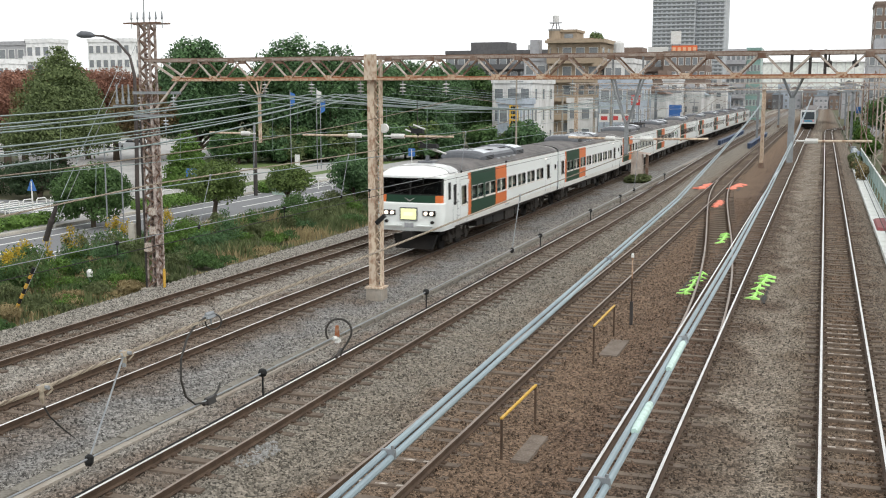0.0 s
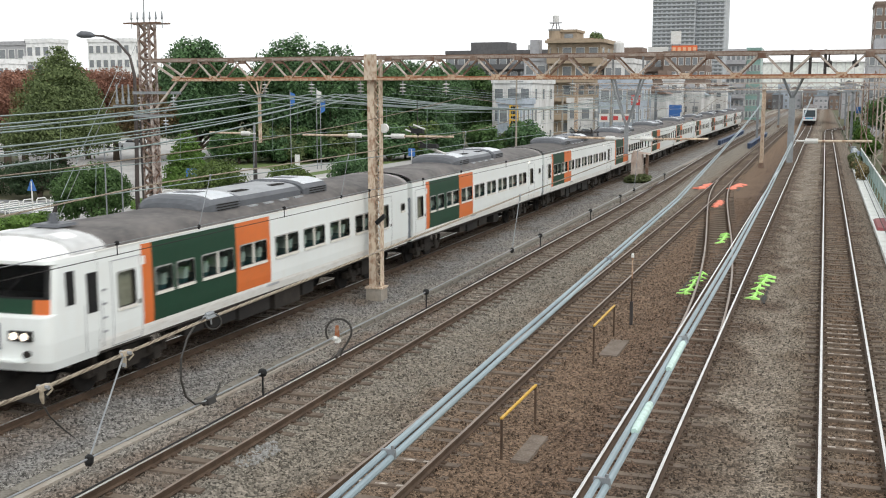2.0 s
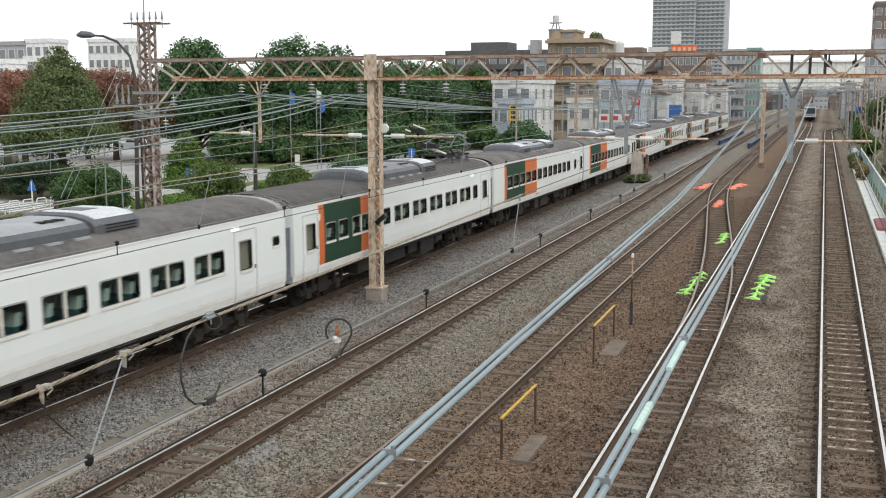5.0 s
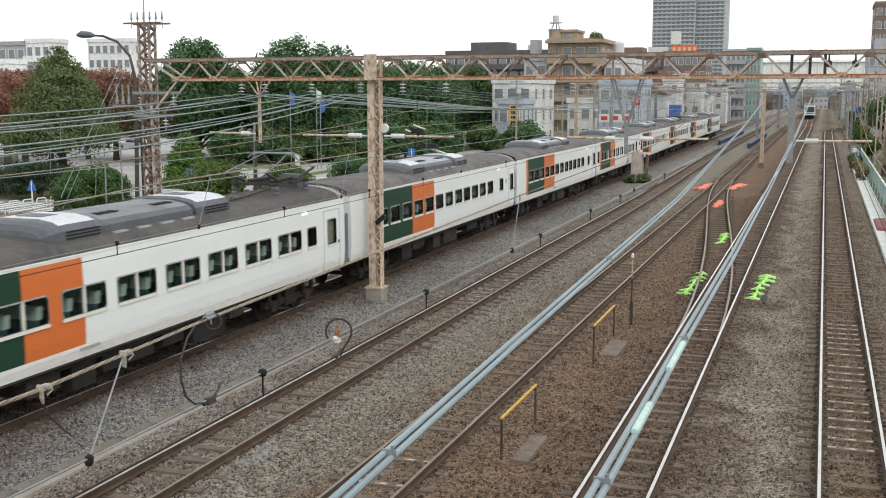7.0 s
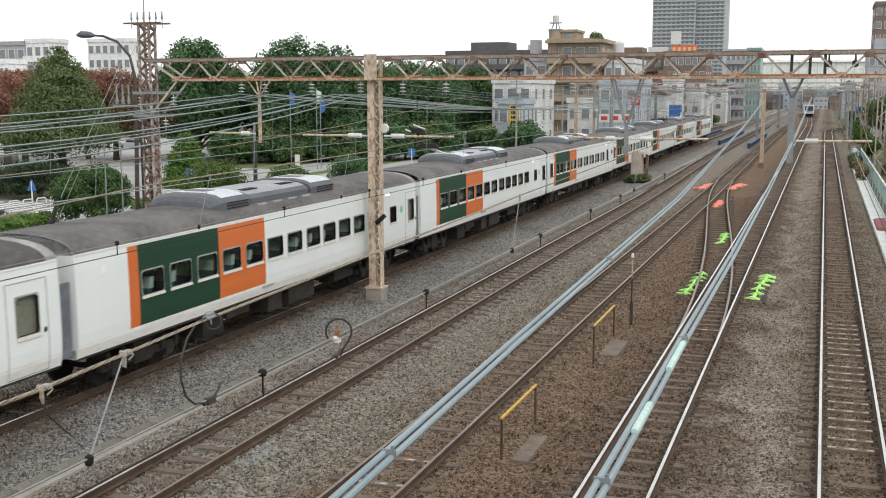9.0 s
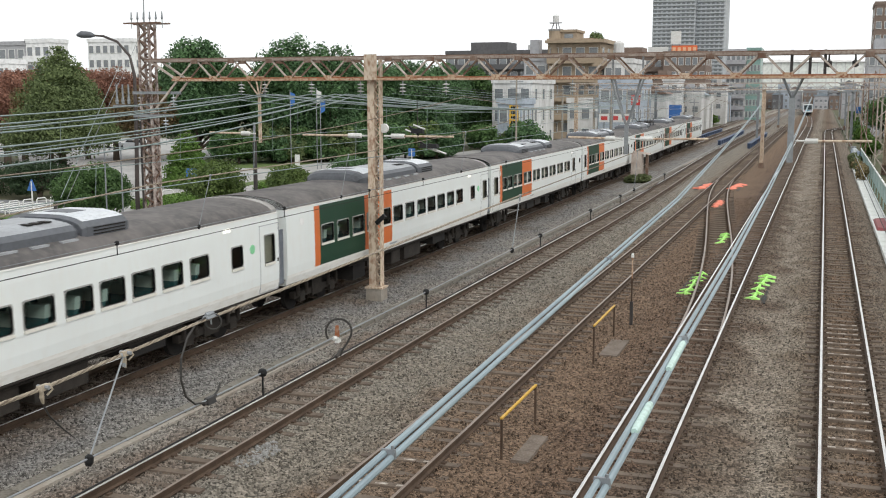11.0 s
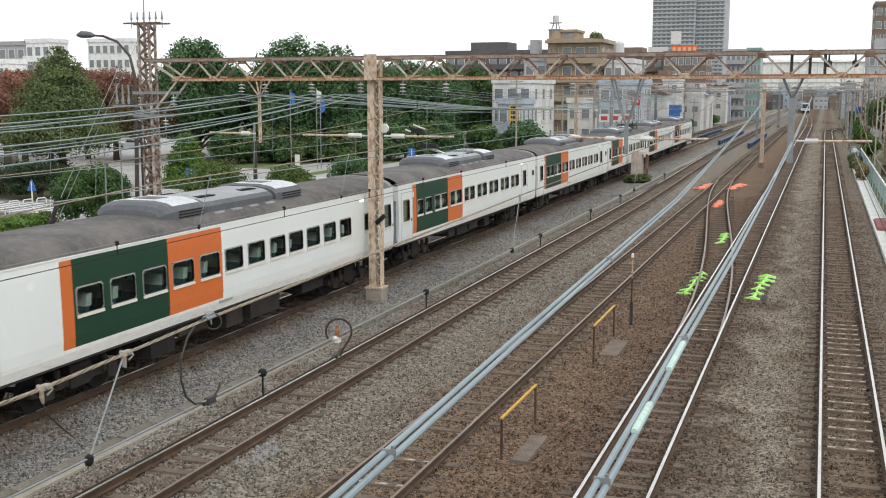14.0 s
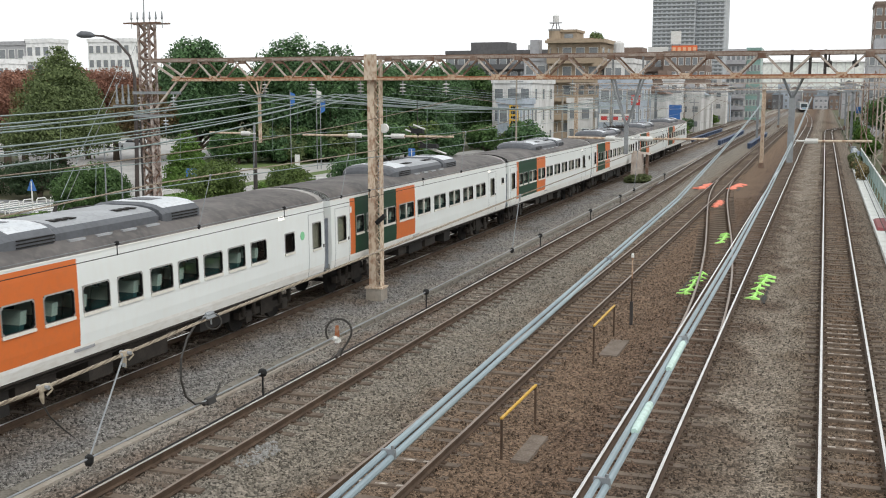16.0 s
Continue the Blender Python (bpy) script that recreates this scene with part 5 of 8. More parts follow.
# clips with short hanging tails on the messenger
for y, z in ((3.5, 5.335), (4.06, 5.352)):
    cl = tagged(part("messenger_clip", Build().box(-3.016, -2.984, y - 0.035, y + 0.035, z - 0.012, z + 0.010, 0, 0.006).tube([(-3.0, y + 0.035, z + 0.008), (-2.99, y + 0.045, z - 0.02), (-3.0, y + 0.02, z - 0.04)], 0.005, 6).tube([(-3.0, y - 0.01, z - 0.01), (-3.0, y - 0.012, z - 0.04), (-3.0, y - 0.005, z - 0.07)], [0.008, 0.011, 0.005], 6), [STRAND_TAN]), "worn pale clip on the messenger wire", "wire clamp", group="messenger clips")
    part("bolt", Build().tube([(-3.03, y, z), (-2.97, y, z)], 0.009, 6), [STEEL_GREY], cl)
tagged(part("loose_wire_tail", Build().tube([(-3.0, 3.5, 5.25), (-3.0, 3.53, 5.2), (-3.0, 3.60, 5.13), (-3.0, 3.68, 5.06)], [0.005, 0.004, 0.004, 0.003], 5), [CABLE]), "thin dark wire tail hanging from a clip", "dropper wire")

# pale blue insulated cables, two side by side in each run
RUN_1 = [(-1.62, -6, 5.06), (-1.68, 3.5, 5.01), (-1.71, 4.13, 5.0), (-1.77, 6.2, 5.0), (-1.89, 11.1, 5.0), (-2.11, 17.0, 4.92), (-2.55, 30.0, 5.07), (-2.95, 45, 5.4), (-3.39, 62.0, 5.95)]
RUN_2 = [(-0.76, -6, 5.06), (-0.76, 3.85, 5.02), (-0.77, 5.0, 5.0), (-0.78, 6.8, 5.0), (-0.77, 10.6, 5.01), (-0.80, 18.0, 5.02), (-0.85, 38.0, 5.27), (-0.89, 80.0, 6.38)]
for run, joints in ((RUN_1, [(4.1, 0.1), (9.9, 0.12)]), (RUN_2, [(4.75, 0.5), (5.95, 0.7), (4.02, 0.08), (6.75, 0.08)])):
    for o, rr in ((-0.017, 0.0145), (0.017, 0.0155)):
        wire("insulated_cable", [(x + o, y, z - abs(o) * (o > 0)) for x, y, z in run], rr, HOSE, "pale blue insulated cable run below the bridge", "cable", 8)
    for y, ln in joints:
        for (xa, ya, za), (xb, yb, zb) in zip(run, run[1:]):
            if ya <= y < yb:
                t = (y - ya) / (yb - ya)
                x, z = xa + (xb - xa) * t, za + (zb - za) * t
                sx, sz = (xb - xa) / (yb - ya) * ln, (zb - za) / (yb - ya) * ln
                if ln > 0.2:
                    b = Build().tube([(x + 0.015, y, z), (x + 0.015, y + 0.03, z), (x + 0.015 + sx, y + ln - 0.03, z + sz), (x + 0.015 + sx, y + ln, z + sz)], [0.016, 0.020, 0.020, 0.016], 10)
                    tagged(part("joint_sleeve", b, [HOSE_JOINT]), "mint green joint sleeve round a cable", "cable sleeve", group="cable sleeves")
                else:
                    b = Build().box(x - 0.036, x + 0.036, y, y + 0.022, z - 0.022, z + 0.019, 0, 0.004).tube([(x + 0.02, y + 0.011, z + 0.014), (x + 0.02, y + 0.011, z + 0.035)], 0.007, 6)
                    tagged(part("cable_clamp", b, [STEEL_GREY]), "grey clamp holding two cables together", "cable clamp", group="cable clamps")
# pole-top wires by the left mast and a slanting stay with its insulated rod
b = Build().tube([(-22.6, 31.0, 7.6), (-16.4, 20.05, 4.2)], 0.008, 5)
tagged(part("stay_wire", b, [WIRE_GREY]), "thin slanting stay wire", "stay wire")
b = Build().tube([(-16.47, 20.0, 4.08), (-16.52, 20.0, 3.95), (-16.62, 20.0, 3.72), (-16.64, 20.0, 3.68), (-16.66, 20.0, 3.64), (-16.84, 20.0, 3.2)], [0.02, 0.045, 0.055, 0.07, 0.07, 0.065], 10)
tagged(part("insulating_rod", b, [STEEL_DARK]), "dark grey insulating rod on a stay wire", "insulator")

# ---- small things among the tracks ----
tro = thing("cable_trough", "weathered grey concrete cable trough lying on the ballast", "cable trough")
lid = Build().box(-0.13, 0.13, 0.008, 0.992, -0.10, 0.0, 0, 0.008).mesh("lid", [TROUGH])
part("channel", Build().box(-12.78, -12.48, -12, 118, -0.42, -0.21), [CONCRETE], tro)
for i in range(100):
    part("lid", lid, None, tro, at=(-12.9 + 0.012 * min(i, 40) + rnd.uniform(-0.02, 0.02), 4.0 + i, -0.14 + rnd.uniform(-0.012, 0.012)))


def low_rail(p, q, h1, h2, m1):
    r = thing("marker_rail", "low rail with yellow top bar on rusty posts", "marker rail", at=(0, 0, 0), group="marker rails")
    for (x, y), h in ((p, h1), (q, h2)):
        part("post", Build().box(x - 0.022, x + 0.022, y - 0.022, y + 0.022, -0.4, h), [RAIL_SIDE], r)
    part("top_bar", Build().bar((p[0], p[1] - 0.03, h1), (q[0], q[1] + 0.03, h2), 0.05, 0.035), [m1], r, "worn yellow top bar")


low_rail((-5.4, 18.51), (-5.36, 20.85), 0.57, 0.59, YELLOW)
low_rail((-5.24, 26.23), (-5.32, 29.45), 0.75, 0.66, YELLOW)
po = thing("marker_post", "thin rusty marker post with white cap", "marker post", at=(-5.14, 31.27, 0))
part("shaft", Build().box(-0.022, 0.022, -0.022, 0.022, -0.4, 1.15), [RAIL_SIDE], po)
part("upper_shaft", Build().box(-0.018, 0.018, -0.018, 0.018, 1.15, 1.8), [STEEL_ORANGE], po)
part("sleeve", Build().box(-0.045, 0.045, -0.045, 0.045, -0.35, 0.45), [STEEL_DARK], po)
part("cap", Build().tube([(0, 0, 1.78), (0, 0, 1.86), (0, 0, 1.91)], [0.045, 0.045, 0.02], 8), [PORCELAIN], po)
SLAB_BROWN = mat("rust_stained_concrete_slab", (0.165, 0.13, 0.105), (0.11, 0.082, 0.062), 3, 0.9, 0, 0.3, c3=(0.25, 0.22, 0.19), amount=0.5)
for x, y, w, d in ((-5.05, 28.1, 0.5, 1.9), (-5.06, 19.3, 0.35, 1.6), (-7.2, 32.8, 0.5, 0.7), (-1.5, 57.0, 0.7, 0.5), (2.0, 57.5, 0.5, 1.2)):
    tagged(part("concrete_slab", Build().box(x - w / 2, x + w / 2, y - d / 2, y + d / 2, -0.35, -0.215, 0, 0.01), [SLAB_BROWN]), "flat concrete cover slab in the ballast", "slab", group="cover slabs")


def draped(label, m, x, y, w, d, fingers, lean, seed, full=1.0):
    """A bright cloth strip with ragged fingers, laid over rods between sleepers."""
    r = random.Random(seed)
    b = Build()
    n = fingers
    mids = [(lean * (i / (n - 1) - 0.5) + r.uniform(-0.05, 0.05) * w, -d / 2 + d * (i + 0.5) / n) for i in range(n)]
    for i, (cx, yy) in enumerate(mids):
        for s in (-1, 1):
            ln = w / 2 * r.uniform(0.65, 1.15)
            tip = yy + r.uniform(-0.1, 0.35) * d / n
            z = 0.05 + r.uniform(0, 0.06)
            h = d / n * r.uniform(0.11, 0.2) * full
            e = r.uniform(0.25, 0.7)
            b.hull8([(cx, yy - h, 0.0), (cx + s * ln, tip - h * e, -0.02), (cx + s * ln, tip + h * e, -0.02), (cx, yy + h, 0.0), (cx, yy - h * 0.8, z + 0.05), (cx + s * ln * 0.97, tip - h * e * 0.7, z * 0.5), (cx + s * ln * 0.97, tip + h * e * 0.7, z * 0.5), (cx, yy + h * 0.8, z + 0.05)])
        if i < n - 1:
            c2, y2 = mids[i + 1]
            k1, k2 = full * w * r.uniform(0.07, 0.16), full * w * r.uniform(0.06, 0.13)
            b.hull8([(cx - k1, yy, 0.0), (cx + k1, yy, 0.0), (c2 + k2, y2, 0.0), (c2 - k2, y2, 0.0), (cx - k1 * 0.6, yy, 0.11), (cx + k1 * 0.6, yy, 0.11), (c2 + k2 * 0.6, y2, 0.10), (c2 - k2 * 0.6, y2, 0.10)])
    ob = part("point_rod_cover", b, [m], at=(x, y, -0.21))
    # added black plate that draws the shadow between and around the fingers
    part("shadow_sheet", Build().box(-w * 0.5, w * 0.5, -d * 0.5, d * 0.5, -0.02, 0.012), [RUBBER], ob)
    tagged(ob, label, "cloth cover", group="bright covers")


draped("ragged fluorescent lime cloth cover over point rods", LIME, -4.12, 38.6, 0.62, 5.2, 6, 0.12, 1, 0.72)
draped("ragged fluorescent lime cloth cover over point rods", LIME, -1.85, 38.6, 0.62, 5.6, 6, 0.25, 2, 0.72)
draped("fluorescent lime cloth cover between crossover rails", LIME, -4.2, 51.4, 0.55, 4.0, 4, 0.0, 3, 0.8)
draped("fluorescent orange cloth cover between crossover rails", CORAL, -5.95, 67.8, 0.66, 4.8, 4, 0.0, 4, 2.0)
draped("fluorescent orange cloth cover beside the points", CORAL, -8.1, 80.6, 0.95, 5.5, 3, 0.35, 5, 2.0)
draped("fluorescent orange cloth cover beside the points", CORAL, -5.95, 81.2, 0.95, 6.0, 3, 0.35, 6, 2.0)

# crossover rails between the fourth and fifth tracks
xo = thing("crossover", "crossover track of rusty rails joining two tracks", "railway track", kind="structure")


def cross_x(y):
    t = min(max((y - 29.0) / 56.0, 0.0), 1.0)
    return -3.0 - 3.95 * (t * t * (3 - 2 * t) * 0.75 + 0.25 * t)


for side in (-GAUGE, GAUGE):
    b = Build()
    ys2 = [29 + 2.0 * i for i in range(29)]
    for ya, yb in zip(ys2, ys2[1:]):
        b.bar((cross_x(ya) + side, ya, -0.03), (cross_x(yb) + side, yb + 0.02, -0.03), 0.066, 0.05, 1)
        b.bar((cross_x(ya) + side, ya, -0.1), (cross_x(yb) + side, yb + 0.02, -0.1), 0.03, 0.1, 0)
    part("closure_rail", b, [RAIL_SIDE, RAIL_DULL], xo)
for i in range(50):
    y = 36 + 0.9 * i
    part("sleeper", SLEEPER_MESH, None, xo, at=(cross_x(y), y, -0.012))

# staff crossing boards and blue bridge girders in the distance
for x, ya, yb in ((-13.3, 150, 196), (-8.9, 142, 186), (-17.8, 158, 205)):
    gd = thing("bridge_girder", "blue painted steel girder beside the track", "girder", at=(x, ya, 0), group="bridge girders")
    blue = mat("faded_blue_paint", (0.07, 0.10, 0.18), (0.05, 0.075, 0.13), 1, 0.6, 0, 0.1)
    part("web", Build().box(-0.06, 0.06, 0, yb - ya, -0.5, 0.32), [blue], gd)
    part("flange", Build().box(-0.25, 0.25, 0, yb - ya, 0.32, 0.38), [blue], gd)
    for i in range(int((yb - ya) / 3)):
        part("stiffener", Build().box(-0.2, 0.2, 3 * i, 3 * i + 0.08, -0.4, 0.32), [blue], gd)

# spilled pale stones beside the third track
pr = random.Random(4)
b = Build()
for i in range(150):
    a, q = pr.uniform(0, 6.283), pr.random() ** 0.6
    x, y, k = -9.75 + 0.3 * q * math.cos(a), 17.1 + 0.75 * q * math.sin(a), pr.uniform(0.012, 0.035)
    b.box(x - k, x + k, y - k, y + k, -0.22, -0.16 + k * 0.6, 0, k * 0.4)
tagged(part("pale_stones", b, [mat("pale_lime_stone", (0.33, 0.33, 0.32), (0.26, 0.25, 0.24), 9, 0.9, 0, 0.2)]), "patch of spilled pale stones on the ballast", "stones", kind="stuff")

# section insulator hanging by the registration arm of the third track
si = thing("section_insulator", "black and white section insulator in the overhead wire", "insulator", at=(-10.9, 29.2, 0))
part("hanger", Build().tube([(-0.25, 0, 6.4), (-0.22, 0, 5.0)], 0.012, 5), [STEEL_DARK], si)
part("upper_body", Build().box(-0.42, -0.05, -0.1, 0.1, 5.42, 5.56, 0, 0.03).bar((-0.5, 0, 5.62), (-0.2, 0, 5.36), 0.05), [RUBBER], si)
part("lower_body", Build().box(-0.15, 0.4, -0.12, 0.12, 5.0, 5.12, 0, 0.03).bar((-0.2, 0, 5.2), (0.1, 0, 5.0), 0.06), [RUBBER], si)
for dx, dz in ((-0.6, 5.5), (-0.35, 5.64), (0.1, 4.98), (0.3, 4.94)):
    part("white_rod", Build().tube([(dx, -0.05, dz + 0.03), (dx + 0.35, 0.0, dz - 0.10)], 0.025, 8), [PORCELAIN], si)


# ---- leaves, trees, shrubs ----
LEAF_DARK = leafy("dark_evergreen_leaves", (0.024, 0.053, 0.028), (0.125, 0.225, 0.095))
LEAF_MID = leafy("green_leaves", (0.025, 0.055, 0.020), (0.115, 0.20, 0.066))
LEAF_YELLOW = leafy("yellow_green_leaves", (0.032, 0.058, 0.018), (0.155, 0.215, 0.062))
LEAF_RED = leafy("rust_red_autumn_leaves", (0.105, 0.055, 0.042), (0.33, 0.165, 0.115))
LEAF_RUSSET = leafy("russet_green_leaves", (0.07, 0.055, 0.03), (0.24, 0.17, 0.085))
LEAF_OLIVE = leafy("olive_green_leaves", (0.042, 0.066, 0.026), (0.19, 0.24, 0.10))
LEAF_HEDGE = leafy("bright_hedge_leaves", (0.042, 0.085, 0.016), (0.155, 0.265, 0.06))
# dark green, deepened further to put the tall tree's shade into the leaves
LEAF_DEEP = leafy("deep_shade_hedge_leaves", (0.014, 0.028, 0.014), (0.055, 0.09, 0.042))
LEAF_WEED = leafy("weed_leaves", (0.035, 0.055, 0.022), (0.19, 0.22, 0.10))
LEAF_STRAW = leafy("dry_straw_grass", (0.16, 0.12, 0.06), (0.40, 0.33, 0.18))
LEAF_GOLD = leafy("yellow_flower_heads", (0.25, 0.17, 0.02), (0.55, 0.42, 0.06))


def leaf_cloud(blobs, count, size, seed, skin=0.45, droop=0.0, thin=1.0):
    """Leaves as small bent quads spread near the skins of several uneven lumps; blobs: x, y, z, rx, ry, rz."""
    r = np.random.RandomState(seed)
    bl = np.array(blobs, float)
    area = (bl[:, 3] * bl[:, 4] + bl[:, 3] * bl[:, 5] + bl[:, 4] * bl[:, 5])
    pick = r.choice(len(bl), count, p=area / area.sum())
    d = r.normal(size=(count, 3))
    d /= np.linalg.norm(d, axis=1)[:, None]
    rad = 1.0 - skin * r.rand(count) ** 2 + 0.10 * r.normal(size=count)
    p = bl[pick, :3] + d * bl[pick, 3:] * rad[:, None]
    nrm = d + 0.5 * r.normal(size=(count, 3))
    nrm /= np.linalg.norm(nrm, axis=1)[:, None]
    up = r.normal(size=(count, 3))
    up[:, 2] += droop
    u = np.cross(nrm, up)
    u /= np.linalg.norm(u, axis=1)[:, None] + 1e-9
    w = np.cross(nrm, u)
    s = size * (0.6 + 0.8 * r.rand(count))[:, None]
    u, w = u * s * 0.5 * thin, w * s * 0.65
    tip = nrm * s * 0.15
    v = np.stack([p - w, p + u * 0.9 - w * 0.1 + tip, p + w, p - u * 0.9 - w * 0.1 + tip], 1).reshape(-1, 3)
    f = np.arange(count * 4).reshape(-1, 4)
    return v, f


def leaf_mesh(name, v, f, m):
    me = bpy.data.meshes.new(name)
    me.from_pydata(v.tolist(), [], f.tolist())
    me.materials.append(m)
    return me


def lumps(r, rx, rz, z, n, spread=0.62, size=(0.34, 0.55)):
    out = []
    for i in range(n):
        a, e = r.uniform(0, 6.283), math.asin(r.uniform(-0.75, 1.0))
        k = r.uniform(*size)
        out.append((spread * rx * math.cos(e) * math.cos(a), spread * rx * math.cos(e) * math.sin(a), z + spread * rz * math.sin(e), k * rx, k * rx, k * rz * 0.9))
    return out


def tree(at, height, width, m, label, seed, leaves=5000, size=0.35, base=0.3, n=14, cone=False, category="tree", name="tree", group="", trunk=None):
    r = random.Random(seed)
    t = thing(name, label, category, at=at, group=group)
    zc, rz, rx = height * (base + (1 - base) / 2), height * (1 - base) / 2, width / 2
    if cone:
        bl = []
        for i in range(n):
            f = (i + 0.5) / n
            k = rx * (1 - f) ** 0.62
            for j in range(5):
                a = r.uniform(0, 6.283)
                bl.append((0.55 * k * math.cos(a), 0.55 * k * math.sin(a), height * (base + (1 - base) * f * 0.95), 0.55 * k + 0.15, 0.55 * k + 0.15, 0.09 * height * (1.15 - f)))
    else:
        bl = lumps(r, rx, rz, zc, n) if n < 40 else lumps(r, rx, rz, zc, n, 0.76, (0.18, 0.36))
        bl.append((0, 0, zc, rx * 0.6, rx * 0.6, rz * 0.65))
    v, f = leaf_cloud(bl, leaves, size, seed)
    part("crown", leaf_mesh("crown", v, f, m), None, t)
    tk = Build()
    tr = trunk or max(0.06, width * 0.035)
    tk.tube([(0, 0, -0.3), (0.02, 0, height * base * 0.6), (0.06 * width * r.uniform(-1, 1), 0.03 * width, height * (base + 0.35 * (1 - base))), (0, 0, height * 0.85)], [tr * 1.3, tr, tr * 0.7, tr * 0.2], 8)
    for i in range(7):
        a = r.uniform(0, 6.283)
        z0 = height * (base * 0.9 + 0.35 * (1 - base) * r.random())
        ln = rx * r.uniform(0.45, 0.8)
        tk.tube([(0, 0, z0), (ln * 0.5 * math.cos(a), ln * 0.5 * math.sin(a), z0 + ln * 0.45), (ln * math.cos(a), ln * math.sin(a), z0 + ln * 0.75)], [tr * 0.5, tr * 0.35, tr * 0.12], 6)
    part("trunk", tk, [BARK], t, smooth=True)
    return t


G0 = -0.62
tree((-55.4, 68.2, G0), 11.2, 8.6, LEAF_OLIVE, "tall olive green tree with pointed crown", 11, 42000, 0.15, 0.30, 24, cone=True)
tree((-59.6, 72.0, G0), 9.4, 6.0, LEAF_RUSSET, "tree turning russet behind the tall green one", 13, 16000, 0.17, 0.34, 44)
tree((-37.2, 48.0, G0), 3.5, 4.1, LEAF_MID, "dense rounded evergreen tree beside the road", 12, 20000, 0.11, 0.02, 60)
tree((-46.4, 71.4, G0), 4.8, 3.8, LEAF_HEDGE, "compact bright green conifer in the park", 14, 11000, 0.14, 0.02, 14, cone=True)
tree((-32.8, 53.2, G0), 3.5, 3.9, LEAF_YELLOW, "small roadside tree with sparse yellow-green crown", 15, 7000, 0.13, 0.28, 18)
tree((-31.0, 58.6, G0), 2.9, 2.9, LEAF_YELLOW, "small rounded yellow-green roadside tree", 16, 6000, 0.12, 0.30, 16)
tree((-27.35, 60.6, G0), 3.4, 3.1, LEAF_DARK, "small dark green roadside tree", 17, 7000, 0.13, 0.28, 18)
tree((-34.0, 76.0, G0), 2.2, 3.2, LEAF_MID, "low rounded shrub by the park fence", 18, 2600, 0.2, 0.05, 9)
# red autumn trees
for i, (x, y, h, w) in enumerate(((-76.5, 86.0, 9.4, 9.5), (-72.5, 98.0, 10.0, 8.5), (-83.0, 96.0, 9.8, 8.5), (-77.0, 99.0, 10.0, 8.0), (-86.0, 88.0, 8.8, 9.0), (-67.5, 96.0, 8.6, 7.0))):
    tree((x, y, G0), h, w, LEAF_RUSSET if i == 5 else LEAF_RED, "broad tree in rust-red autumn leaf", 30 + i, 22000, 0.19, 0.24, 56, group="autumn trees")
# tall dark park trees behind the lawn
BIG = [(-58.5, 110.0, 11.8, 9.0), (-66.5, 112.0, 10.5, 9.5), (-47.0, 126.0, 10.0, 8.5), (-57.0, 126.0, 11.0, 9.0), (-66.0, 104.0, 12.4, 9.5), (-64.4, 101.0, 13.3, 9.0), (-54.6, 104.0, 13.4, 8.4), (-50.5, 106.0, 12.9, 7.5), (-54.5, 118.0, 11.5, 9.5), (-51.0, 122.0, 11.0, 9.0), (-52.0, 133.0, 11.6, 9.0), (-48.2, 136.0, 11.5, 9.0), (-45.5, 140.0, 10.8, 8.5), (-43.6, 143.0, 9.6, 7.5), (-62.0, 118.0, 11.0, 10.0), (-60.5, 131.0, 11.5, 10.0)]
for i, (x, y, h, w) in enumerate(BIG):
    tree((x, y, G0), h, w, LEAF_DARK if i % 4 else LEAF_MID, "tall dark evergreen park tree with dense crown", 50 + i, 18000, 0.25, 0.14 if i < 4 else 0.05, 64, group="park trees")
# low trees and shrubs filling the park edge
for i in range(7, 16):
    r = random.Random(90 + i)
    x, y = -60 + 30 * i / 15 + r.uniform(-2, 2), 88 + 34 * i / 15 + r.uniform(-4, 4)
    tree((x - 4, y, G0), r.uniform(2.2, 5.0), r.uniform(3.5, 5.5), (LEAF_DARK, LEAF_MID, LEAF_YELLOW)[i % 3], "bushy green shrub at the park edge", 120 + i, 2400, 0.3, 0.06, 9, group="park shrubs", category="shrub", name="shrub")
# dark understorey below the park trees
for i in range(22):
    r = random.Random(260 + i)
    x = -58.5 + 19.5 * i / 21 + r.uniform(-1.0, 1.0)
    tree((x, 91 + 0.9 * (x + 64) + r.uniform(-4, 4), G0), r.uniform(2.4, 4.6), r.uniform(3.6, 5.4), (LEAF_DARK, LEAF_DARK, LEAF_MID, LEAF_OLIVE)[i % 4], "dense dark green shrub under the park trees", 260 + i, 3600, 0.22, 0.02, 44, group="understorey shrubs", category="shrub", name="shrub")
# trees at the right-hand edge
for i, (x, y, h, w) in enumerate(((8.0, 88.0, 5.5, 5.0), (8.5, 102.0, 6.0, 6.0), (9.5, 125.0, 7.5, 7.0), (11.0, 150.0, 8.0, 7.0), (7.4, 72.0, 3.6, 4.0), (9.0, 190.0, 7.0, 7.0), (14.0, 240.0, 7.0, 9.0))):
    tree((x, y, G0), h, w, LEAF_MID if i % 2 else LEAF_DARK, "leafy tree behind the trackside fence", 160 + i, 4200, 0.3, 0.06, 12, group="fence-side trees")


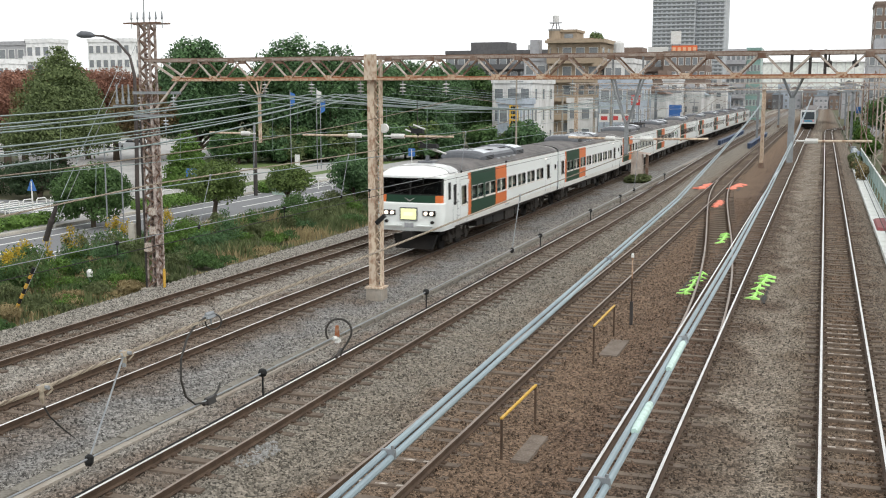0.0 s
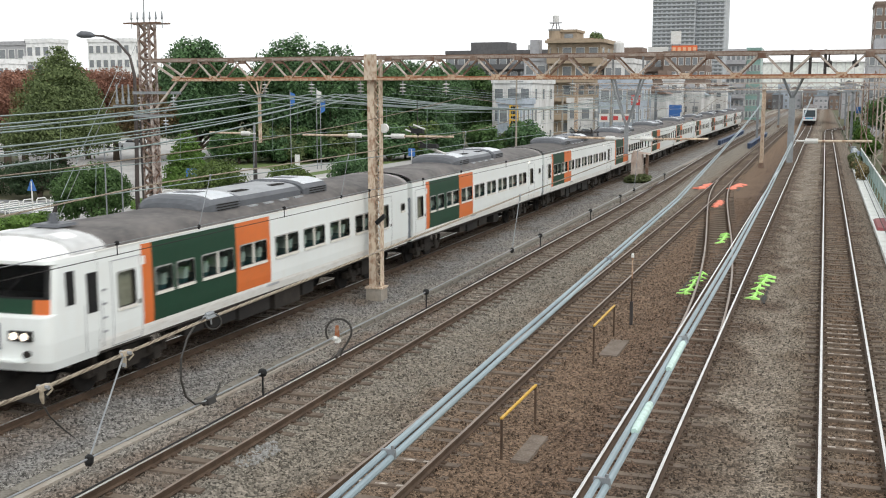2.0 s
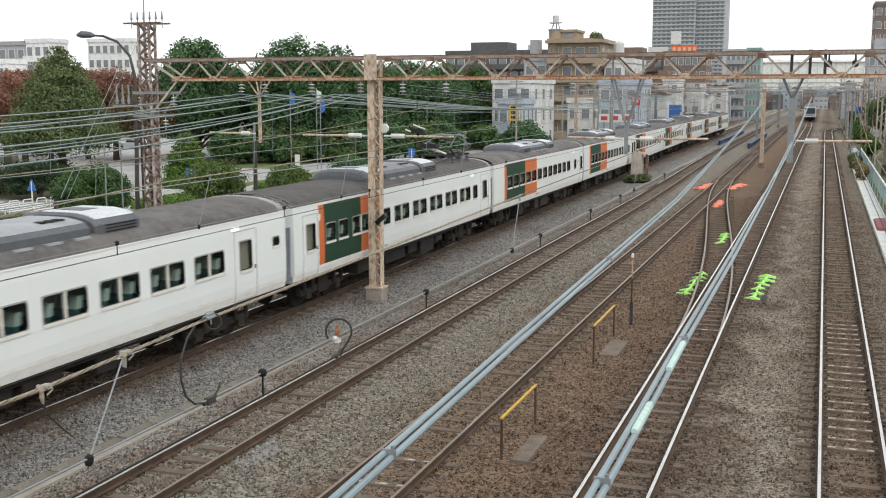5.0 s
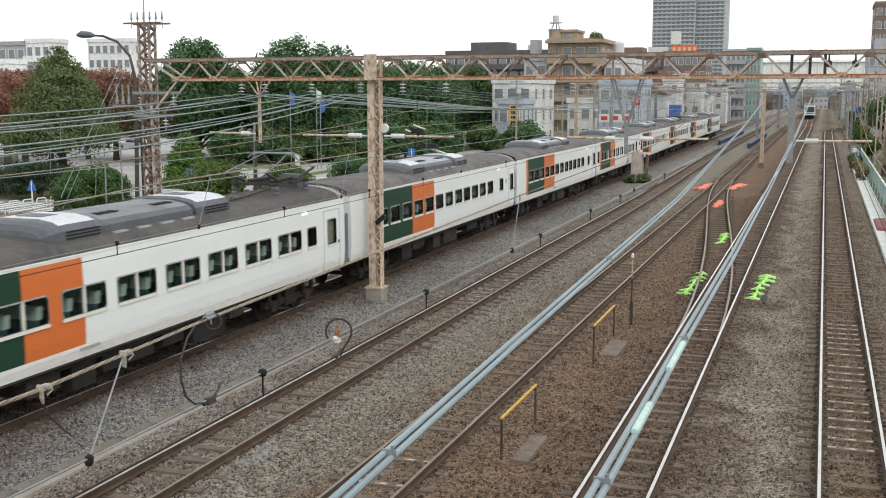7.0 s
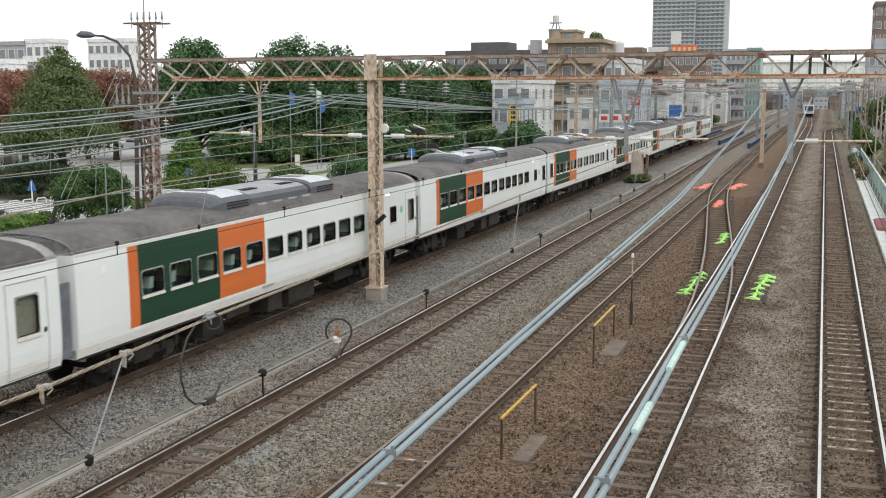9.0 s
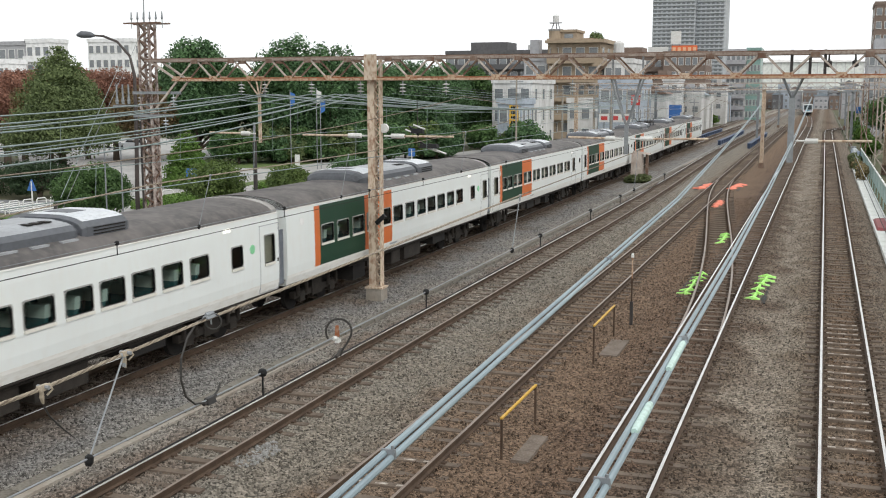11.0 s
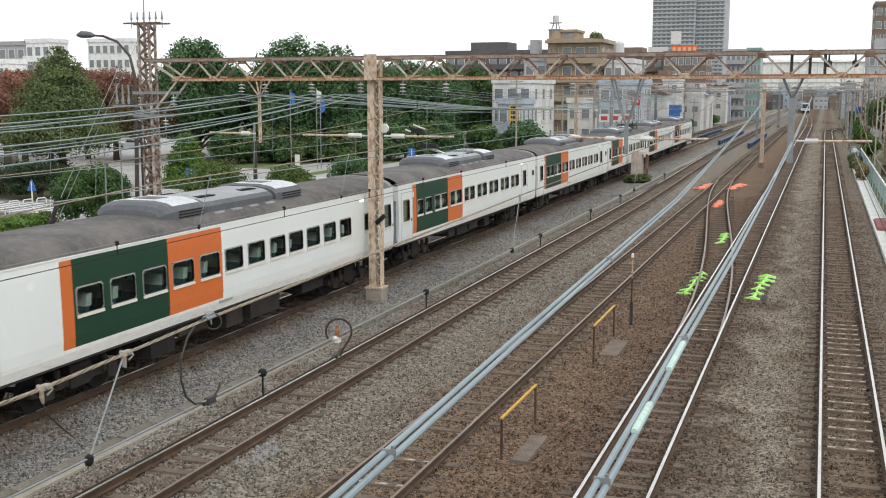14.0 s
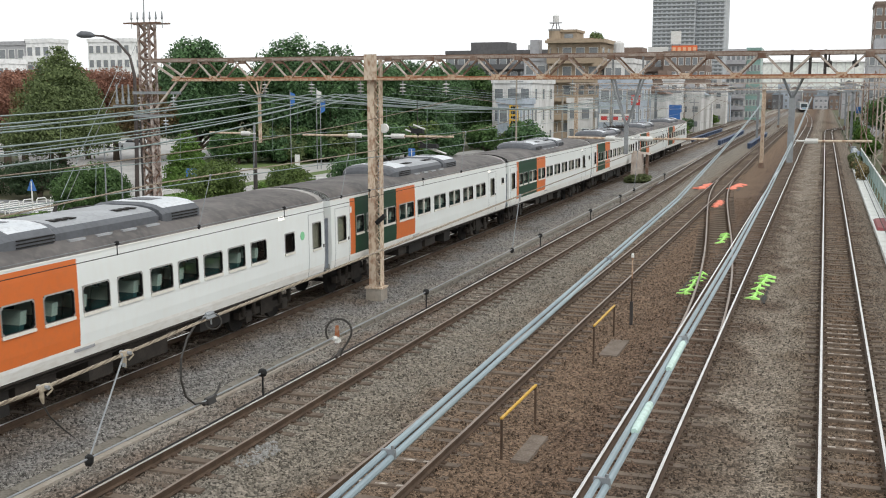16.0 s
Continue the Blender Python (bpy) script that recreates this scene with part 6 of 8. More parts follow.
def hedge(at, length, wide, high, m, seed, turn=0.0):
    r = random.Random(seed)
    bl = []
    k = max(2, int(length / 0.7))
    for i in range(k):
        bl.append((r.uniform(-0.05, 0.05), -length / 2 + length * (i + 0.5) / k, high * 0.5, wide * 0.5, 0.55, high * 0.55))
    v, f = leaf_cloud(bl, int(620 * length), 0.13, seed, 0.5)
    v[:, 2] = np.clip(v[:, 2], 0.02, high * 1.04)
    h = thing("hedge", "clipped green hedge along the road", "hedge", at=at, group="hedges", turn=turn)
    part("foliage", leaf_mesh("foliage", v, f, m), None, h)
    st = Build()
    for i in range(k):
        st.bar((0, -length / 2 + length * (i + 0.5) / k, -0.1), (0.05, -length / 2 + length * (i + 0.5) / k, high * 0.7), 0.04)
    part("stems", st, [BARK], h)


hedge((-40.3, 44.0, G0), 9.0, 1.6, 0.75, LEAF_HEDGE, 201)
hedge((-39.4, 61.0, G0), 11.5, 1.8, 0.75, LEAF_HEDGE, 202)
hedge((-38.6, 73.0, G0), 8.0, 1.5, 0.8, LEAF_HEDGE, 203)
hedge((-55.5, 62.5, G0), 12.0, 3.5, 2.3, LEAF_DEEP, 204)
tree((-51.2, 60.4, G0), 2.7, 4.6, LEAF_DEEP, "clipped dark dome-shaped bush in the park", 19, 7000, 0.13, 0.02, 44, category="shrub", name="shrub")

# ---- overgrown verge between road and tracks ----
def verge():
    r = np.random.RandomState(5)
    n = 30000
    y = 19 + 62 * r.rand(n) ** 1.2
    x = -22.9 - (6.9 * r.rand(n))
    clump = np.array([noise.noise((a * 0.45, b * 0.3, 2.0)) for a, b in zip(x, y)])
    keep = clump > -0.25
    x, y, clump = x[keep], y[keep], clump[keep]
    n = len(x)
    edge = np.clip((-22.9 - x) / 1.6, 0.25, 1.0)
    h = (0.22 + 0.6 * np.clip(clump + 0.3, 0, 1) + 0.3 * r.rand(n)) * edge
    a = r.rand(n) * 6.283
    lean = 0.45 * h * r.rand(n)
    w = 0.012 + 0.02 * r.rand(n)
    p0 = np.stack([x - w * np.sin(a), y + w * np.cos(a), np.full(n, G0 - 0.02)], 1)
    p1 = np.stack([x + w * np.sin(a), y - w * np.cos(a), np.full(n, G0 - 0.02)], 1)
    m0 = np.stack([x + 0.35 * lean * np.cos(a) + w * np.sin(a), y + 0.35 * lean * np.sin(a) - w * np.cos(a), G0 + 0.6 * h], 1)
    tp = np.stack([x + lean * np.cos(a), y + lean * np.sin(a), G0 + h], 1)
    v = np.stack([p0, p1, m0, tp], 1).reshape(-1, 3)
    idx = np.arange(n) * 4
    f = np.concatenate([np.stack([idx, idx + 1, idx + 2], 1), np.stack([idx, idx + 2, idx + 3], 1)])
    straw = np.array([noise.noise((a2 * 0.6 + 9, b2 * 0.22, 7.0)) for a2, b2 in zip(x, y)]) + 0.35 * (x > -24.4) + 0.15 * r.rand(n) > 0.42
    me = bpy.data.meshes.new("verge_grass")
    me.from_pydata(v.tolist(), [], f.tolist())
    me.materials.append(LEAF_WEED)
    me.materials.append(LEAF_STRAW)
    me.polygons.foreach_set("material_index", np.concatenate([straw, straw]).astype(int).tolist())
    tagged(new("verge_grass", me), "tall mixed green and straw-coloured grass along the railway verge", "grass", kind="stuff")


verge()
rw = random.Random(77)
for i in range(170):
    y = 20 + 58 * rw.random() ** 1.15
    x = -23.5 - 6.0 * rw.random()
    h = rw.uniform(0.5, 1.5) * (1.2 if x < -25.5 else 0.6)
    w = rw.uniform(0.9, 2.2)
    bl = lumps(rw, w / 2, h / 2, h / 2, 7, 0.6, (0.35, 0.6))
    v, f = leaf_cloud(bl, 900, 0.11, 300 + i, 0.8, 1.0, 0.5)
    v[:, 2] = np.maximum(v[:, 2], 0.0)
    bush = thing("weed_bush", "bushy green weeds on the railway verge", "weeds", at=(x, y, G0), group="verge weeds")
    part("foliage", leaf_mesh("foliage", v, f, (LEAF_WEED, LEAF_MID, LEAF_STRAW if x > -24.6 else LEAF_WEED, LEAF_HEDGE, LEAF_MID, LEAF_DARK)[i % 6]), None, bush)
for i, (x, y) in enumerate(((-28.5, 33.0), (-29.2, 36.5), (-27.0, 30.0), (-30.0, 40.5), (-29.6, 43.0), (-28.0, 28.5))):
    bl = [(rw.uniform(-0.5, 0.5), rw.uniform(-0.6, 0.6), rw.uniform(0.9, 1.6), 0.18, 0.18, 0.3) for _ in range(7)]
    v, f = leaf_cloud(bl, 420, 0.10, 400 + i, 0.9, 1.0, 0.6)
    gr = thing("goldenrod", "yellow flowering weeds on thin stems", "wild flowers", at=(x, y, G0), group="yellow flowers")
    part("flower_head", leaf_mesh("flower_heads", v, f, LEAF_GOLD), None, gr)
    sb = Build()
    for q in bl:
        sb.bar((q[0] * 0.6, q[1] * 0.6, -0.05), q[:3], 0.012)
    part("stems", sb, [GRASS], gr)
for i in range(70):
    x, y = -23.6 - 3.2 * rw.random(), 20 + 15 * rw.random()
    h = rw.uniform(0.45, 0.95) * (0.7 + 0.25 * (-23.6 - x))
    bl = lumps(rw, 0.7, h / 2, h / 2, 8, 0.6, (0.35, 0.6))
    v, f = leaf_cloud(bl, 1300, 0.09, 800 + i, 0.8, 1.2, 0.45)
    v[:, 2] = np.maximum(v[:, 2], 0.0)
    bush = thing("weed_bush", "leafy mixed weeds close to the ballast", "weeds", at=(x, y, G0), group="verge weeds")
    part("foliage", leaf_mesh("foliage", v, f, (LEAF_WEED, LEAF_HEDGE, LEAF_MID, LEAF_WEED, LEAF_STRAW)[i % 5]), None, bush)
# tall pampas-like weeds by the bend
for i, (x, y) in enumerate(((-27.8, 45.0), (-28.3, 47.5), (-27.2, 43.2), (-27.6, 50.0), (-28.6, 44.6), (-26.4, 52.0))):
    b = Build()
    for k in range(260):
        a, ln = rw.uniform(0, 6.283), rw.uniform(0.5, 1.5) * rw.uniform(0.6, 1.0)
        o = rw.uniform(0, 0.7)
        b.face([(o * math.cos(a) - 0.007, o * math.sin(a), 0), (o * math.cos(a) + 0.007, o * math.sin(a), 0), ((o + 0.2 * ln) * math.cos(a), (o + 0.2 * ln) * math.sin(a), ln * 0.8), ((o + 0.24 * ln) * math.cos(a) + 0.006, (o + 0.24 * ln) * math.sin(a), ln * 0.88)])
    tu = thing("tall_grass_tuft", "tall arching tuft of pale grass", "grass tuft", at=(x, y, G0), group="grass tufts")
    part("foliage", b, [LEAF_WEED if i % 3 == 2 else LEAF_STRAW], tu)

# ---- road, kerbs, markings, park ----
def slab(name, x0, x1, y0, y1, z, m, label, category):
    return setting(name, Build().box(x0, x1, y0, y1, z - 0.3, z), m, label, category)


slab("road", -39.0, -30.3, -60, 130, -0.585, ASPHALT, "grey asphalt road running beside the railway", "road")
slab("pavement_1", -42.0, -39.0, -60, 130, -0.46, PAVING, "pale paved footway with kerb", "pavement")
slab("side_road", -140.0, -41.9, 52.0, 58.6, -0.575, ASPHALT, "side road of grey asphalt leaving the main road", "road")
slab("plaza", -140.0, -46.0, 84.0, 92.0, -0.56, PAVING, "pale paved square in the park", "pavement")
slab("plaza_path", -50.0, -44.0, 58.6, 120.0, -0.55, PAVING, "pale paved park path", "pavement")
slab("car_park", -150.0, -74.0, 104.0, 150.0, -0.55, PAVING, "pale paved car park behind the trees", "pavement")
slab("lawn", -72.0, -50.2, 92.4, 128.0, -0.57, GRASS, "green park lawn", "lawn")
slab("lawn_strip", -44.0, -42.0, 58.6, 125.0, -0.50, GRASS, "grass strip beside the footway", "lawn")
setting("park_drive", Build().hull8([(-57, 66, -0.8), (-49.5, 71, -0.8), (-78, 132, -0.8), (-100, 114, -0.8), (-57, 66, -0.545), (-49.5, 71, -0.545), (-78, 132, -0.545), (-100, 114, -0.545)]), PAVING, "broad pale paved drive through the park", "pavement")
kerb = thing("kerb", "pale concrete kerb along the road", "kerb", kind="structure")
for i in range(80):
    part("kerb_stone", Build().box(-39.12, -38.92, -10 + 1.6 * i, -10 + 1.6 * i + 1.585, -0.7, -0.44, 0, 0.01), [CONC_LIGHT], kerb) if i == 0 else part("kerb_stone", bpy.data.objects["kerb_stone"].data, None, kerb, at=(0, 1.6 * i, 0))
marks = thing("road_marking", "white painted road lines", "road marking", kind="structure")
for x, dash in ((-30.8, 0), (-32.9, 0), (-34.9, 3), (-36.9, 0), (-38.5, 0)):
    y = -20.0
    while y < 125:
        ln = 145 if not dash else 5
        part("painted_line", Build().box(x - 0.08, x + 0.08, y, y + ln, -0.59, -0.579), [ROAD_PAINT], marks)
        y += ln + (dash or 1000)
for i in range(9):
    part("painted_line", Build().box(-43.5 - 0.9 * i, -43.05 - 0.9 * i, 52.6, 57.8, -0.60, -0.568), [ROAD_PAINT], marks)
for i in range(6):
    part("painted_line", Build().hull8([(-32.7, 30 + 2 * i, -0.59), (-32.4, 30 + 2 * i, -0.59), (-31.0, 32.2 + 2 * i, -0.59), (-31.3, 32.2 + 2 * i, -0.59), (-32.7, 30 + 2 * i, -0.578), (-32.4, 30 + 2 * i, -0.578), (-31.0, 32.2 + 2 * i, -0.578), (-31.3, 32.2 + 2 * i, -0.578)]), [ROAD_PAINT], marks)

# street lamp with curved arm
lp = thing("street_lamp", "brown curved-arm street lamp beside the road", "street lamp", at=(-28.0, 39.2, G0))
BROWN = mat("dark_brown_lamp_paint", (0.075, 0.06, 0.055), (0.06, 0.05, 0.048), 2, 0.5, 0.2, 0.05)
part("pole", Build().tube([(0, 0, -0.1), (0, 0, 3.0), (0.1, 0, 6.0), (0.1, 0, 8.0), (-0.1, 0, 8.8), (-0.7, 0, 9.4), (-1.4, 0, 9.65), (-2.0, 0, 9.7)], [0.11, 0.1, 0.085, 0.07, 0.06, 0.055, 0.05, 0.04], 10), [BROWN], lp, smooth=True)
part("lamp_head", Build().tube([(-1.85, 0, 9.68), (-2.1, 0, 9.72), (-2.5, 0, 9.74), (-2.75, 0, 9.72)], [0.05, 0.14, 0.16, 0.06], 10), [AC_DARK], lp, smooth=True)
part("control_box", Build().box(-0.42, -0.12, -0.2, 0.05, 0.6, 1.6, 0, 0.02), [CONC_LIGHT], lp, "pale control box on the pole")

# road signs and posts
def round_post(name, label, category, at, h, r, m, head=None, hm=None, hl=""):
    t = thing(name, label, category, at=at)
    part("post", Build().tube([(0, 0, -0.2), (0, 0, h)], r, 8), [m], t)
    if head:
        part("sign_plate", head, [hm], t, hl)
    return t


SIGN_BLUE = mat("blue_sign_face", (0.05, 0.16, 0.45), (0.04, 0.14, 0.40), 3, 0.4, 0, 0.0)
SIGN_RED = mat("red_sign_face", (0.55, 0.06, 0.05), (0.48, 0.05, 0.05), 3, 0.4, 0, 0.0)
WHITE_P = mat("white_paint", (0.72, 0.72, 0.70), (0.64, 0.64, 0.62), 2, 0.5, 0, 0.02)
tri = Build().hull8([(-0.32, -0.02, 1.75), (0.32, -0.02, 1.75), (0.32, 0.02, 1.75), (-0.32, 0.02, 1.75), (-0.04, -0.02, 2.4), (0.04, -0.02, 2.4), (0.04, 0.02, 2.4), (-0.04, 0.02, 2.4)])
round_post("road_sign", "blue triangular crossing sign on a white post", "road sign", (-42.2, 49.2, G0), 2.3, 0.045, WHITE_P, tri, SIGN_BLUE, "blue triangular plate")
arrow = Build().box(-0.32, 0.32, -0.02, 0.02, 1.7, 2.4, 0, 0.0)
round_post("road_sign", "blue road sign on a post beside the park", "road sign", (-34.7, 89.5, G0), 2.3, 0.05, WHITE_P, arrow, SIGN_BLUE, "blue plate")
round_post("road_sign", "white sign with red mark on a thin post", "road sign", (-41.4, 80.3, G0), 2.0, 0.04, WHITE_P, Build().box(-0.22, 0.22, -0.02, 0.02, 1.3, 2.2), WHITE_P, "white plate")
for x, y in ((-35.4, 46.5), (-34.8, 46.9)):
    round_post("steel_pole", "thin galvanised steel pole on the verge", "pole", (x + 4.2, y - 5.2, G0), 5.0, 0.035, STEEL_GREY)
for i in range(6):
    hp = thing("hoop_barrier", "white tubular hoop barrier on the footway", "barrier", at=(-46.2 + 0.15 * i, 50.6 + 0.65 * i * 1.6, G0), group="hoop barriers", turn=-12)
    part("hoop", Build().tube([(0, 0, -0.1), (0, 0, 0.7), (0, 0.08, 0.8), (0, 0.62, 0.8), (0, 0.7, 0.7), (0, 0.7, -0.1)], 0.035, 6), [WHITE_P], hp)
for i in range(3):
    hp = thing("hoop_barrier", "white tubular hoop barrier on the footway", "barrier", at=(-41.3 + 0.75 * i, 60.6 + 0.9 * i, -0.46), group="hoop barriers", turn=-40)
    part("hoop", Build().tube([(0, 0, -0.1), (0, 0, 0.6), (0, 0.08, 0.7), (0, 0.62, 0.7), (0, 0.7, 0.6), (0, 0.7, -0.1)], 0.035, 6), [WHITE_P], hp)
rl = thing("crossed_railing", "white tubular railing with crossed bars at the kerb", "railing", at=(-36.9, 72.6, G0), turn=-52)
for i in range(4):
    part("post", Build().tube([(0, 1.1 * i, -0.1), (0, 1.1 * i, 0.95)], 0.04, 6), [WHITE_P], rl)
    if i < 3:
        part("rail", Build().tube([(0, 1.1 * i, 0.9), (0, 1.1 * i + 1.1, 0.9)], 0.035, 6), [WHITE_P], rl)
        part("cross_bar", Build().tube([(0, 1.1 * i, 0.2), (0, 1.1 * i + 1.1, 0.85)], 0.025, 6), [WHITE_P], rl)
        part("cross_bar", Build().tube([(0, 1.1 * i, 0.85), (0, 1.1 * i + 1.1, 0.2)], 0.025, 6), [WHITE_P], rl)
round_post("road_sign", "blue and white sign on a striped post by the hedge", "road sign", (-39.6, 61.5, G0), 2.2, 0.05, WHITE_P, Build().box(-0.4, 0.4, -0.02, 0.02, 1.5, 2.3), SIGN_BLUE, "blue plate")
cabn = thing("utility_cabinet", "pale green roadside utility cabinet", "cabinet", at=(-36.7, 68.3, G0))
part("body", Build().box(-0.45, 0.45, -0.3, 0.3, 0, 1.25, 0, 0.02), [mat("pale_green_cabinet_paint", (0.32, 0.40, 0.35), (0.28, 0.36, 0.32), 2, 0.5, 0, 0.05)], cabn)
part("lid", Build().box(-0.5, 0.5, -0.35, 0.35, 1.25, 1.32), [CONC_LIGHT], cabn)
pole = thing("utility_pole", "grey steel pole with black base sleeve", "utility pole", at=(-38.0, 67.2, G0))
part("shaft", Build().tube([(0, 0, -0.2), (0, 0, 5.2)], 0.09, 10), [STEEL_GREY], pole)
part("sleeve", Build().tube([(0, 0, 0.0), (0, 0, 3.9)], 0.15, 10), [STEEL_DARK], pole)
for i, (x, y, h) in enumerate(((-33.0, 118.0, 9.0), (-30.0, 128.0, 8.0), (-27.5, 135.0, 8.5), (-26.0, 150.0, 8.0), (-24.5, 120.0, 7.0), (-25.0, 170.0, 9.0), (-25.5, 210.0, 9.0), (6.5, 140.0, 8.0), (6.0, 200.0, 8.0), (2.9, 150.0, 7.0), (6.8, 260.0, 9.0))):
    up = thing("utility_pole", "grey concrete utility pole with cross arms", "utility pole", at=(x, y, G0), group="utility poles")
    part("shaft", Build().tube([(0, 0, -0.2), (0, 0, h)], [0.14, 0.1], 8), [CONCRETE], up)
    for z in (h - 0.4, h - 1.1):
        part("cross_arm", Build().box(-0.8, 0.8, -0.05, 0.05, z - 0.05, z + 0.05), [STEEL_GREY], up)
    if i % 2 == 0:
        part("transformer", Build().tube([(0.3, 0, h - 2.4), (0.3, 0, h - 1.7)], 0.25, 10), [STEEL_GREY], up)
# striped warning pole, small white lamp in the weeds
sp = thing("striped_stay_guard", "slanting yellow and black striped guard on a stay wire", "stay guard", at=(-24.1, 27.0, G0))
for i in range(9):
    a, c = i / 9, (i + 1) / 9
    part("stripe", Build().tube([(0.85 * a, 0, 0.25 + 1.5 * a), (0.85 * c, 0, 0.25 + 1.5 * c)], 0.055, 8), [YELLOW if i % 2 else RUBBER], sp)
part("stay", Build().tube([(-0.15, 0, -0.1), (1.6, 5.2, 9.4)], 0.008, 5), [STEEL_GREY], sp)
ml = thing("marker_lamp", "small white marker lamp on a stub in the weeds", "marker lamp", at=(-24.9, 31.8, G0))
part("stub", Build().tube([(0, 0, -0.1), (0, 0, 0.6)], 0.04, 6), [STEEL_GREY], ml)
part("lamp", Build().tube([(0, 0, 0.55), (0, 0, 0.62), (0, 0, 0.8), (0, 0, 0.88)], [0.06, 0.11, 0.11, 0.05], 10), [WHITE_P], ml)


def parked(at, turn, colour, label, van=False):
    """A parked car seen from far off: body, cabin glass, wheels."""
    c = thing("parked_car", label, "car", at=at, group="parked cars", turn=turn)
    L, W, H = (4.6, 1.75, 1.9) if van else (4.2, 1.7, 1.45)
    b = Build()
    b.hull8([(-W / 2, -L / 2, 0.25), (W / 2, -L / 2, 0.25), (W / 2, L / 2, 0.25), (-W / 2, L / 2, 0.25), (-W / 2, -L / 2 + 0.1, 0.85), (W / 2, -L / 2 + 0.1, 0.85), (W / 2, L / 2 - 0.1, 0.85), (-W / 2, L / 2 - 0.1, 0.85)])
    f0, f1 = (-L / 2 + 0.15, L / 2 - 0.9) if van else (-L / 2 + 0.5, L / 2 - 1.2)
    b.hull8([(-W / 2 + 0.05, f0, 0.85), (W / 2 - 0.05, f0, 0.85), (W / 2 - 0.05, f1, 0.85), (-W / 2 + 0.05, f1, 0.85), (-W / 2 + 0.18, f0 + 0.35, H), (W / 2 - 0.18, f0 + 0.35, H), (W / 2 - 0.18, f1 - 0.6, H), (-W / 2 + 0.18, f1 - 0.6, H)])
    part("body", b, [colour], c)
    gl = Build()
    for s in (-1, 1):
        gl.face([(s * (W / 2 - 0.055), f0 + 0.25, 0.95), (s * (W / 2 - 0.055), f1 - 0.2, 0.95), (s * (W / 2 - 0.16), f1 - 0.55, H - 0.12), (s * (W / 2 - 0.16), f0 + 0.4, H - 0.12)])
    gl.face([(-W / 2 + 0.15, f0 - 0.005, 0.95), (W / 2 - 0.15, f0 - 0.005, 0.95), (W / 2 - 0.25, f0 + 0.29, H - 0.12), (-W / 2 + 0.25, f0 + 0.29, H - 0.12)])
    part("window_band", gl, [RUBBER], c)
    for x in (-W / 2 + 0.1, W / 2 - 0.1):
        for y in (-L / 2 + 0.8, L / 2 - 0.8):
            part("wheel", Build().tube([(x - 0.1, y, 0.31), (x + 0.1, y, 0.31)], 0.31, 12), [RUBBER], c)


SILVER = mat("silver_car_paint", (0.45, 0.46, 0.48), (0.40, 0.41, 0.43), 1, 0.3, 0.5, 0.0)
DARKCAR = mat("dark_car_paint", (0.03, 0.032, 0.04), (0.04, 0.04, 0.045), 1, 0.25, 0.2, 0.0)
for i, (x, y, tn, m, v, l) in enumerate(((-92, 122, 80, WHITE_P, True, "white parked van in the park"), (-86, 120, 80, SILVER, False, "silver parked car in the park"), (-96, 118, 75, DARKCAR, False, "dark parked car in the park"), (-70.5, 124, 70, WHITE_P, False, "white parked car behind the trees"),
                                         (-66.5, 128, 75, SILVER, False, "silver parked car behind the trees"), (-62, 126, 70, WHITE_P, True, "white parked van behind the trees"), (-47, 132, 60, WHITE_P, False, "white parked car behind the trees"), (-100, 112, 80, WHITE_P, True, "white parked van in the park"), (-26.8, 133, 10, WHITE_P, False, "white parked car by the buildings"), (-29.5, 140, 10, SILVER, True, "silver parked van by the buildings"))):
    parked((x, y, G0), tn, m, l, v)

# right-hand side: walkway, fence, heaps
slab("trackside_walkway", 2.62, 3.42, 20, 118, -0.05, WALK_WHITE, "pale concrete walkway edge beside the line", "walkway")
SHEET_PALE = mat("crumpled_pale_sheeting", (0.62, 0.66, 0.68), (0.42, 0.46, 0.50), 3, 0.5, 0, 0.3)
SHEET_BLUE = mat("faded_blue_sheeting", (0.30, 0.36, 0.44), (0.20, 0.25, 0.32), 3, 0.5, 0, 0.3)
rh = random.Random(58)
for i in range(15):
    w, d, h = rh.uniform(0.3, 0.6), rh.uniform(0.5, 1.1), rh.uniform(0.35, 0.95)
    x, y = rh.uniform(2.95, 3.5), 96 + 2.4 * i + rh.uniform(-0.6, 0.6)
    b = Build()
    ring = []
    for q, (k, zz) in enumerate(((1.0, 0.0), (1.15, 0.3), (1.0, 0.65), (0.6, 0.92), (0.15, 1.0))):
        for j in range(9):
            a = 2 * math.pi * j / 9
            kk = k * rh.uniform(0.8, 1.15)
            b.v.append((w / 2 * kk * math.cos(a), d / 2 * kk * math.sin(a), h * zz))
    for q in range(4):
        for j in range(9):
            b.f.append((q * 9 + j, q * 9 + (j + 1) % 9, q * 9 + 9 + (j + 1) % 9, q * 9 + 9 + j))
            b.k.append(0)
    b.f.append(tuple(range(36, 45)))
    b.k.append(0)
    ob = part("covered_bundle", b, [SHEET_BLUE if i % 4 == 1 else SHEET_PALE], at=(x, y, -0.07))
    tagged(ob, "crumpled pale sheeting over a bundle on the walkway", "bundle", group="covered bundles")
fe = thing("trackside_fence", "faded teal metal fence beside the line", "fence")
TEAL = mat("faded_teal_paint", (0.30, 0.42, 0.40), (0.36, 0.46, 0.44), 1.5, 0.6, 0, 0.05)
